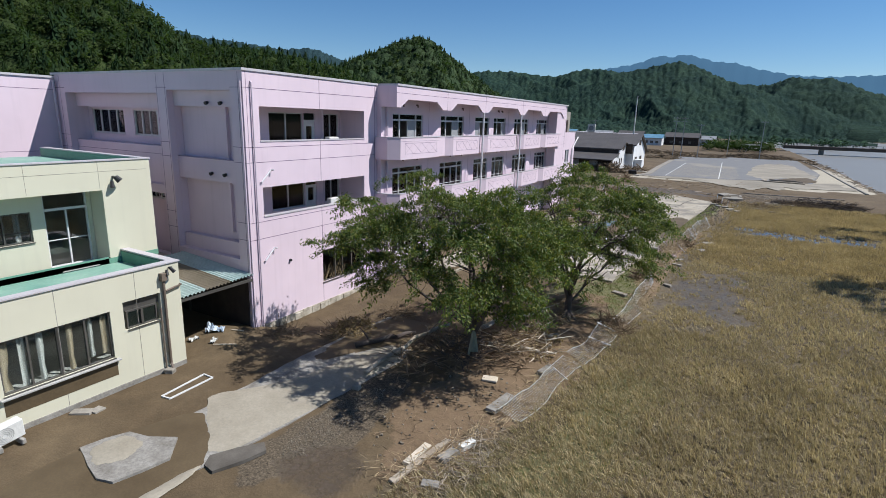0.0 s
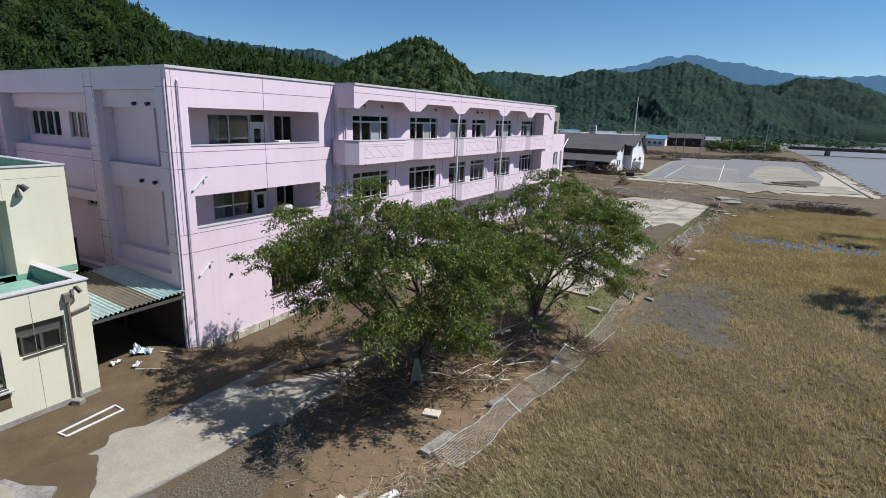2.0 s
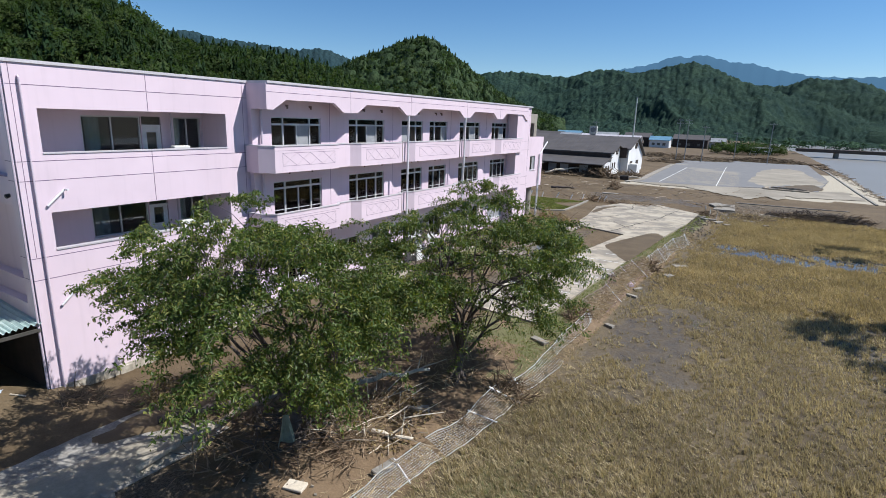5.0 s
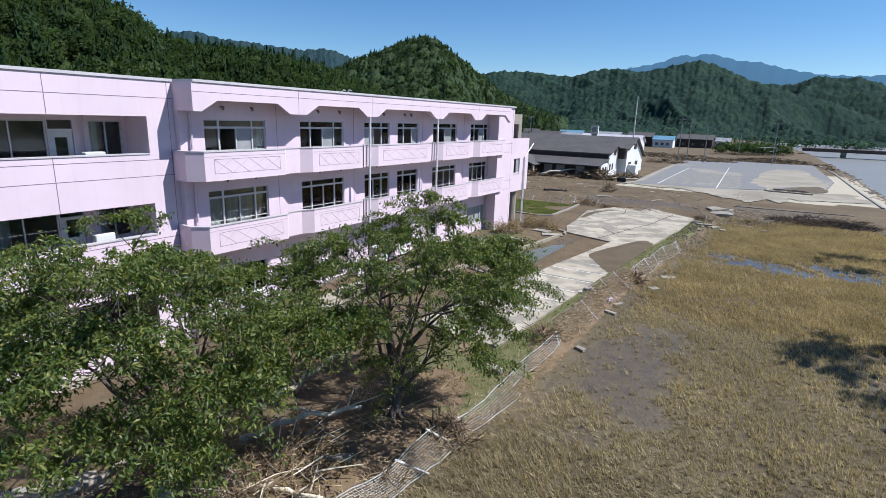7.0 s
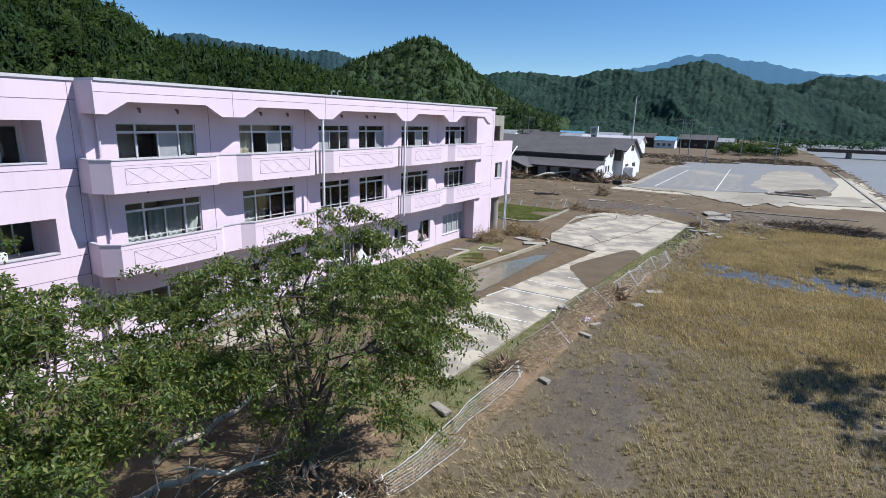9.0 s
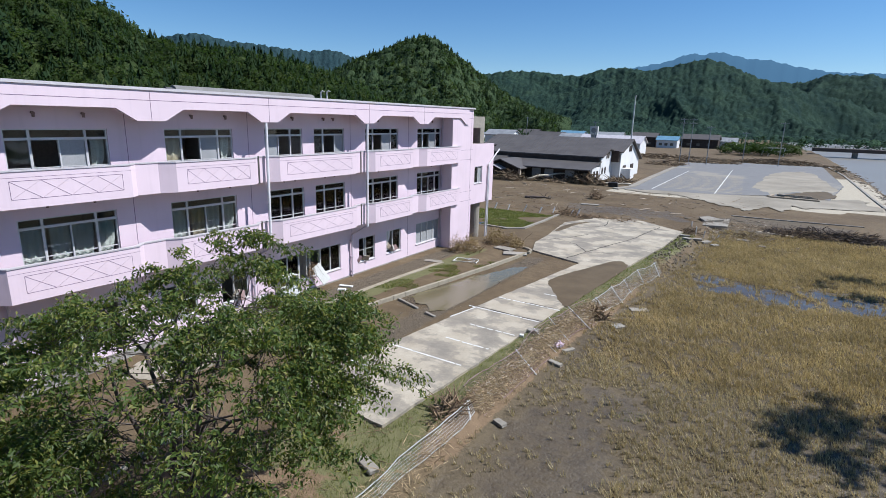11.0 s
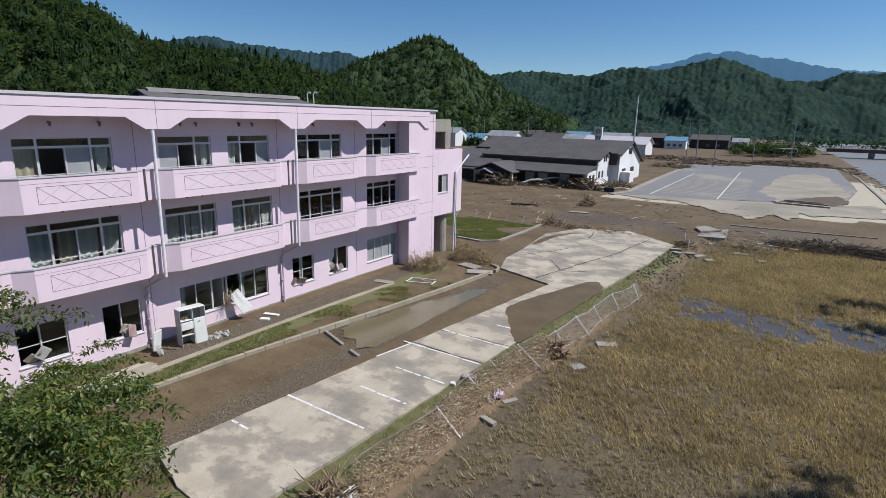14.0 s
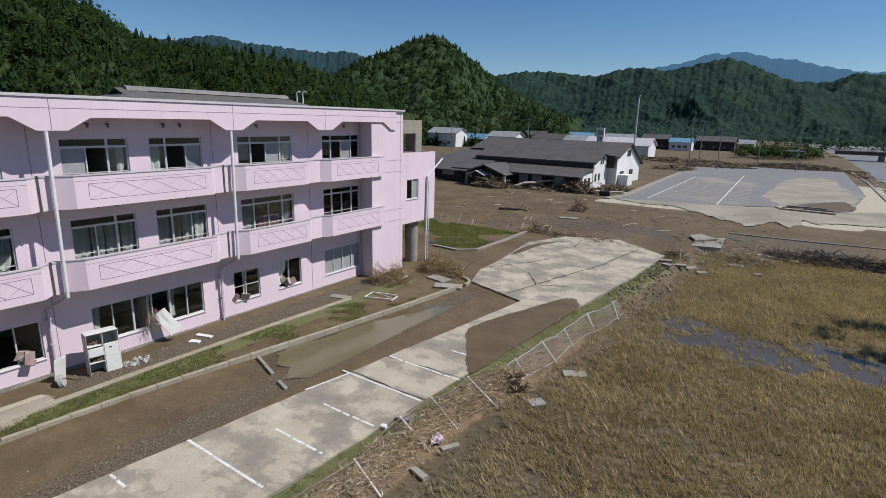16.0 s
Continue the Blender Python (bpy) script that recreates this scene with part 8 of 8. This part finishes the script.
for x, y, sx, sy, sz, a, m, lab in (
    (16.25, 25.93, 0.72, 0.26, 0.16, -14, CONCRETE, "grey concrete block beside the field fence"), (16.25, 27.8, 0.22, 0.75, 0.14, -28, CONCRETE, "grey concrete block beside the field fence"), (14.46, 27.4, 0.6, 0.45, 0.16, 20, CONCRETE, "flat concrete fragment on the verge"),
    (14.2, 26.5, 0.22, 0.2, 0.14, 20, TIN_WHITE, "small white box on the verge"), (17.8, 36.1, 1.1, 0.6, 0.12, 30, CONCRETE, "flat concrete fragment in the field"), (17.45, 32.6, 0.7, 0.6, 0.12, 50, CONCRETE_OLD, "flat concrete fragment in the field"),
    (12.2, -4.35, 0.26, 1.2, 0.10, -3, WOOD_PALE, "pale broken board lying by the fence"), (12.44, -4.5, 0.20, 2.7, 0.09, -8, WOOD, "long grey plank lying along the fence"), (13.25, -5.3, 0.5, 0.3, 0.12, 20, CONCRETE_OLD, "concrete kerb fragment by the fence"), (13.06, -3.9, 0.30, 0.75, 0.2, -14, CONCRETE_OLD, "concrete kerb fragment by the fence"), (13.3, -3.1, 0.24, 0.6, 0.2, -22, TIN_WHITE, "concrete kerb fragment by the fence"), (13.25, -0.27, 0.42, 1.4, 0.16, -10, CONCRETE_OLD, "muddy concrete fragment by the fence"),
    (13.75, 3.2, 0.3, 0.9, 0.2, -12, CONCRETE_OLD, "muddy concrete fragment by the fence"), (12.9, 6.3, 0.25, 0.8, 0.18, -60, CONCRETE, "pale concrete block in the drift"), (14.36, 14.5, 0.35, 0.9, 0.15, 70, CONCRETE, "pale concrete block on the verge"), (16.4, 19.8, 0.5, 0.3, 0.13, -20, CONCRETE, "pale concrete block on the verge"),
    (7.85, -1.95, 0.3, 0.25, 0.18, 10, CONCRETE, "stone beside the driveway"), (0.9, -8.45, 0.7, 0.35, 0.08, 35, CONCRETE, "broken tile in the mud"), (1.2, -8.1, 0.35, 0.4, 0.06, 10, CONCRETE, "broken tile in the mud"), (0.7, -5.0, 0.35, 0.3, 0.2, 30, CONCRETE, "grey stone at the annex wall"),
    (12.2, 1.0, 0.6, 0.4, 0.08, 15, WOOD_PALE, "pale board under the tree"), (-0.1, 95.2, 1.6, 0.8, 0.8, 10, BLACK, "black box stranded in the mud"), (3.2, 72.2, 2.2, 0.8, 0.12, 20, CONCRETE, "concrete slab stranded in the mud"),
    (17.8, 58.8, 1.3, 0.5, 0.2, 15, CONCRETE, "pale broken kerb at the slab corner"),
    (18.6, 60.2, 1.2, 0.6, 0.25, 60, CONCRETE, "pale broken kerb at the slab corner"), (6.6, 41.9, 1.9, 0.9, 0.12, 25, CONCRETE, "tilted concrete slab by the shrubs"), (5.2, 42.8, 1.6, 1.0, 0.12, -10, CONCRETE, "tilted concrete slab by the shrubs"), (2.6, 35.8, 1.3, 0.6, 0.05, 15, CONCRETE, "flat board on the gravel strip"),
    (16.9, 58.6, 0.9, 0.5, 0.18, 20, CONCRETE, "pale broken kerb at the slab corner"), (17.3, 57.2, 0.7, 0.5, 0.2, -30, CONCRETE_OLD, "pale broken kerb at the slab corner"), (21.6, 63.9, 1.3, 0.8, 0.12, 15, CONCRETE, "flat concrete fragment at the field end"), (19.6, 59.4, 0.8, 0.6, 0.15, 40, CONCRETE_OLD, "flat concrete fragment at the field end"), (24.3, 67.2, 3.4, 0.3, 0.14, -12, WOOD_PALE, "long pale board at the field end"), (23.4, 61.6, 0.6, 0.5, 0.2, 10, STONE, "grey stone in the stubble"),
    (1.9, 26.6, 0.5, 0.3, 0.1, 30, TIN_WHITE, "white plaster fragment below the window"), (1.6, 27.3, 0.9, 0.25, 0.08, 20, TIN_WHITE, "white plaster fragment below the window")):
    lump("rubble", x, y, sx, sy, sz, a, m, lab)
for x, y, L, a in ((26.0, 102.4, 4.6, 0), (26.0, 98.6, 6.4, -3), (22.9, 100.5, 2.2, 74), (27.4, 100.8, 3.4, -8)):
    lump("plank", x, y, L, 0.45, 0.22, a, WOOD, "long weathered plank stranded on the court", 0.1, (0, 0), "plank", "stranded planks")


def pebbles(name, count, place, size, material, seed, label):
    rnd = random.Random(seed)
    bm = bmesh.new()
    for _ in range(count):
        x, y, _l = place(rnd)
        s = size * rnd.uniform(0.4, 1.5)
        tbox(bm, pose(x, y, float(ground_z(x, y)) + s * 0.2, rnd.uniform(0, 90), rnd.uniform(0, 90), rnd.uniform(0, 90)), s, s * rnd.uniform(0.6, 1.2), s * rnd.uniform(0.5, 0.9))
    return tagged(part(name, bm, material), label, "stones", kind="stuff")


pebbles("gravel", 1500, heap(8.7, -4.0, 0.75, 2.6, 0), 0.028, STONE, 1, "loose gravel beside the driveway")
pebbles("gravel", 2600, lambda r: (r.gauss(8.0, 0.75), r.uniform(15, 41), 0), 0.035, STONE, 2, "loose gravel beside the parking slab")
pebbles("gravel", 600, lambda r: (r.uniform(1.0, 2.7), r.uniform(21, 40), 0), 0.04, STONE, 3, "gravel strip along the wall")
pebbles("rubble_stones", 45, heap(1.8, 23.9, 0.4, 0.6, 0), 0.10, TIN_DIRTY, 4, "broken white plaster by the cabinet")
pebbles("rubble_stones", 160, heap(12.0, -2.0, 2.2, 3.5, 0), 0.06, STONE, 5, "stones in the mud")
pebbles("rubble_stones", 220, lambda r: (float(fence_x(46)) + r.gauss(0, 0.6), r.uniform(46, 58), 0), 0.13, STONE, 6, "broken stones along the field bank")

# white timber frame lying on the mud
fr = thing("timber_frame", (2.3, -5.3, -0.84), "white timber frame lying flat on the mud", "frame")
cor = [(2.2, -6.35), (2.62, -6.3), (2.52, -4.4), (1.98, -4.4)]
for (x0, y0), (x1, y1) in zip(cor, cor[1:] + cor[:1]):
    bm = bmesh.new()
    a = math.degrees(math.atan2(y1 - y0, x1 - x0))
    tbox(bm, pose((x0 + x1) / 2, (y0 + y1) / 2, float(ground_z((x0 + x1) / 2, (y0 + y1) / 2)) + 0.03, 0, 0, a), math.hypot(x1 - x0, y1 - y0), 0.05, 0.05)
    part("batten", bm, FRAME_WHITE, fr)
fr2 = thing("screen_frame", (4.6, 37.2, 0), "bent white window screen lying on the grass", "frame")
cor = [(3.9, 36.6), (5.5, 37.3), (5.3, 38.1), (3.7, 37.6)]
for (x0, y0), (x1, y1) in zip(cor, cor[1:] + cor[:1]):
    bm = bmesh.new()
    a = math.degrees(math.atan2(y1 - y0, x1 - x0))
    tbox(bm, pose((x0 + x1) / 2, (y0 + y1) / 2, float(ground_z((x0 + x1) / 2, (y0 + y1) / 2)) + 0.08, 0, 0, a), math.hypot(x1 - x0, y1 - y0), 0.06, 0.05)
    part("batten", bm, TIN_WHITE, fr2)
bm = bmesh.new()
rod(bm, (3.9, 37.6, 0.08), (5.4, 37.4, 0.1), 0.02, n=5)
part("batten", bm, TIN_WHITE, fr2)


def crumpled(name, x, y, size, h, material, seed, label, category="sheet", lift=0.0):
    """A crumpled sheet lying in folds."""
    n = 9
    bm = bmesh.new()
    g = [[bm.verts.new(((i / n - 0.5) * size[0] + 0.06 * noise.noise(Vector((i, j, seed))), (j / n - 0.5) * size[1] + 0.06 * noise.noise(Vector((j, i, seed + 5))), h * abs(noise.noise(Vector((i * 0.45, j * 0.45, seed * 3.1)))) * 1.6)) for j in range(n + 1)] for i in range(n + 1)]
    for i in range(n):
        for j in range(n):
            bm.faces.new((g[i][j], g[i + 1][j], g[i + 1][j + 1], g[i][j + 1]))
    ob = part(name, bm, material)
    ob.matrix_basis = pose(x, y, float(ground_z(x, y)) + lift + 0.01, 0, 0, seed * 40)
    return tagged(ob, label, category)


crumpled("crumpled_sheet", -0.8, -1.7, (0.8, 0.5), 0.4, BLUE_SHEET, 1, "crumpled pale blue plastic sheet on the mud")
crumpled("crumpled_sheet", -1.0, -2.7, (0.4, 0.3), 0.2, TIN_WHITE, 2, "crumpled white plastic bag on the mud")
crumpled("crumpled_sheet", 0.0, -2.4, (0.4, 0.25), 0.15, TIN_WHITE, 3, "crumpled white plastic bag on the mud")
crumpled("crumpled_sheet", 15.75, 27.6, (0.4, 0.6), 0.3, PINK, 4, "torn pink cloth caught in the straw")
crumpled("crumpled_sheet", 2.6, 41.2, (1.6, 1.0), 0.2, CURTAIN, 5, "muddy cloth beneath the shrubs")
for x0, y0, x1, y1 in ((0.2, -2.6, 1.0, -2.0), (-0.3, -1.2, 0.2, -0.9)):
    bm = bmesh.new()
    rod(bm, (x0, y0, float(ground_z(x0, y0)) + 0.03), (x1, y1, float(ground_z(x1, y1)) + 0.05), 0.03, n=6)
    tagged(part("batten", bm, WOOD_PALE), "pale timber batten on the mud", "plank")
bm = bmesh.new()
g = []
for i in range(7):
    g.append([bm.verts.new((11.0 + 0.16 * math.cos(i * 0.9 + j * 0.3) * (0.4 + j * 0.12), 1.75 + (i - 3) * 0.07 * (0.6 + 0.15 * j), 1.0 - j * 0.19)) for j in range(6)])
for a, b in zip(g, g[1:]):
    for j in range(5):
        bm.faces.new((a[j], a[j + 1], b[j + 1], b[j]))
tagged(part("plastic_sheet", bm, CLEAR_GREEN), "torn grey-green plastic sheet hung on a branch", "sheet")

# steel cabinet washed out against the wall
cab = thing("cabinet", (1.6, 22.5, -0.3), "white steel cabinet with doors torn open, tilted by the wall", "cabinet")
M = pose(1.42, 22.72, 0.65, 0, -3, -8) @ Matrix.Diagonal((1, 0.72, 1, 1))


def cab_part(name, x0, x1, y0, y1, z0, z1, m, bevel=0.01):
    bm = bmesh.new()
    box(bm, x0, x1, y0, y1, z0, z1, bevel)
    bmesh.ops.transform(bm, matrix=M, verts=bm.verts)
    part(name, bm, m, cab)


cab_part("side_panel", -0.3, 0.3, -0.85, -0.81, -1.0, 1.0, TIN_DIRTY)
cab_part("side_panel", -0.3, 0.3, 0.81, 0.85, -1.0, 1.0, TIN_WHITE)
cab_part("divider", -0.3, 0.3, -0.02, 0.02, -0.98, 0.96, TIN_WHITE)
cab_part("back_panel", -0.3, -0.27, -0.81, 0.81, -0.98, 0.96, TIN_DIRTY)
cab_part("top_panel", -0.3, 0.3, -0.85, 0.85, 1.0, 1.04, TIN_WHITE)
cab_part("base_panel", -0.3, 0.3, -0.85, 0.85, -1.04, -1.0, TIN_WHITE)
cab_part("shelf", -0.27, 0.28, -0.8, -0.03, -0.28, -0.25, TIN_WHITE)
cab_part("shelf", -0.27, 0.28, -0.8, -0.03, 0.45, 0.48, TIN_WHITE)
cab_part("drawer_front", 0.28, 0.31, -0.8, -0.03, 0.02, 0.4, TIN_WHITE)
cab_part("door", 0.28, 0.32, 0.03, 0.8, -0.95, 0.5, TIN_WHITE)
cab_part("handle", 0.32, 0.345, 0.3, 0.42, 0.3, 0.34, BLACK, 0.004)
bm = bmesh.new()
rnd = random.Random(3)
for k in range(60):
    y, z = rnd.uniform(-0.75, -0.1), rnd.choice((-0.95, -0.22, 0.5))
    tbox(bm, M @ pose(rnd.uniform(-0.1, 0.2), y, z + rnd.uniform(0, 0.15), rnd.uniform(0, 90), rnd.uniform(0, 90), 0), 0.06, 0.14, 0.05)
part("rubbish", bm, TWIG, cab)["kind"] = "stuff"
lump("panel_board", 1.05, 21.2, 0.06, 0.5, 1.0, 20, TIN_WHITE, "white board leaning beside the cabinet", 0.1, (0, 8), "board")
bin_ = thing("stool", (1.3, 21.3, -0.3), "round grey stool toppled in the mud", "stool")
bm = bmesh.new()
rod(bm, (1.45, 21.0, 0.0), (1.52, 21.12, 0.05), 0.28, n=16)
part("seat", bm, TIN_DIRTY, bin_)
for k in range(3):
    bm = bmesh.new()
    a = k * 2.1
    rod(bm, (1.5 + 0.0, 21.1 + 0.18 * math.cos(a), 0.03 + 0.15 * math.sin(a)), (1.75, 21.45 + 0.22 * math.cos(a), -0.05 + 0.2 * math.sin(a)), 0.015, n=6)
    part("leg", bm, BLACK, bin_)

# board and brush hanging out of the broken window
hang = thing("hanging_panel", (0.6, 25.9, 1.0), "pale panel hanging out of a broken window with brush", "panel")
bm = bmesh.new()
tbox(bm, Matrix.Translation((0.82, 25.95, 0.95)) @ Vector((0.42, 0.55, -1.1)).to_track_quat("Y", "Z").to_matrix().to_4x4() @ Matrix.Rotation(radians(65), 4, "Y"), 0.62, 1.3, 0.05, 0.01)
part("board", bm, TIN_WHITE, hang)
bm = bmesh.new()
rnd = random.Random(9)
for k in range(70):
    p = Vector((0.35 + rnd.uniform(0, 0.35), 25.45 + rnd.uniform(-0.25, 0.25), 1.4 + rnd.uniform(-0.3, 0.3)))
    rod(bm, p, p + Vector((rnd.uniform(0, 0.3), rnd.uniform(-0.4, 0.4), rnd.uniform(-0.9, 0.4))), 0.010, 0.004, 4)
part("brush", bm, TWIG, hang)
for y, z, s in ((16.8, 0.9, 5), (20.2, 0.85, 6), (30.3, 0.75, 7), (33.7, 1.0, 8)):
    t = thing("window_wreck", (0.4, y, z), "broken furniture and curtain hanging from a smashed window", "debris", group="window wreckage")
    rnd = random.Random(s)
    for k in range(3):
        bm = bmesh.new()
        tbox(bm, pose(0.35 + rnd.uniform(-0.15, 0.2), y + rnd.uniform(-0.35, 0.35), z + rnd.uniform(-0.05, 0.35), rnd.uniform(-50, 50), rnd.uniform(-30, 30), rnd.uniform(-40, 40)), 0.06, rnd.uniform(0.25, 0.5), rnd.uniform(0.3, 0.7), 0.01)
        part("board", bm, (RUST, TIN_DIRTY, WOOD)[k], t)

# leaning stakes round the lawn and saplings on the mud
for k, (x, y) in enumerate(((-7.6, 60.8), (-5.1, 60.8), (-3.5, 61.2), (-1.6, 61.6), (0.3, 61.9), (1.8, 62.4), (3.9, 62.3), (4.6, 62.8))):
    bm = bmesh.new()
    rod(bm, (x, y, -0.2), (x + 0.35 - 0.1 * (k % 3), y + 0.3, 0.65 + 0.1 * (k % 2)), 0.07, n=6)
    tagged(part("stake", bm, FRAME_WHITE), "white fence stake leaning out of the mud", "stake", "leaning stakes")
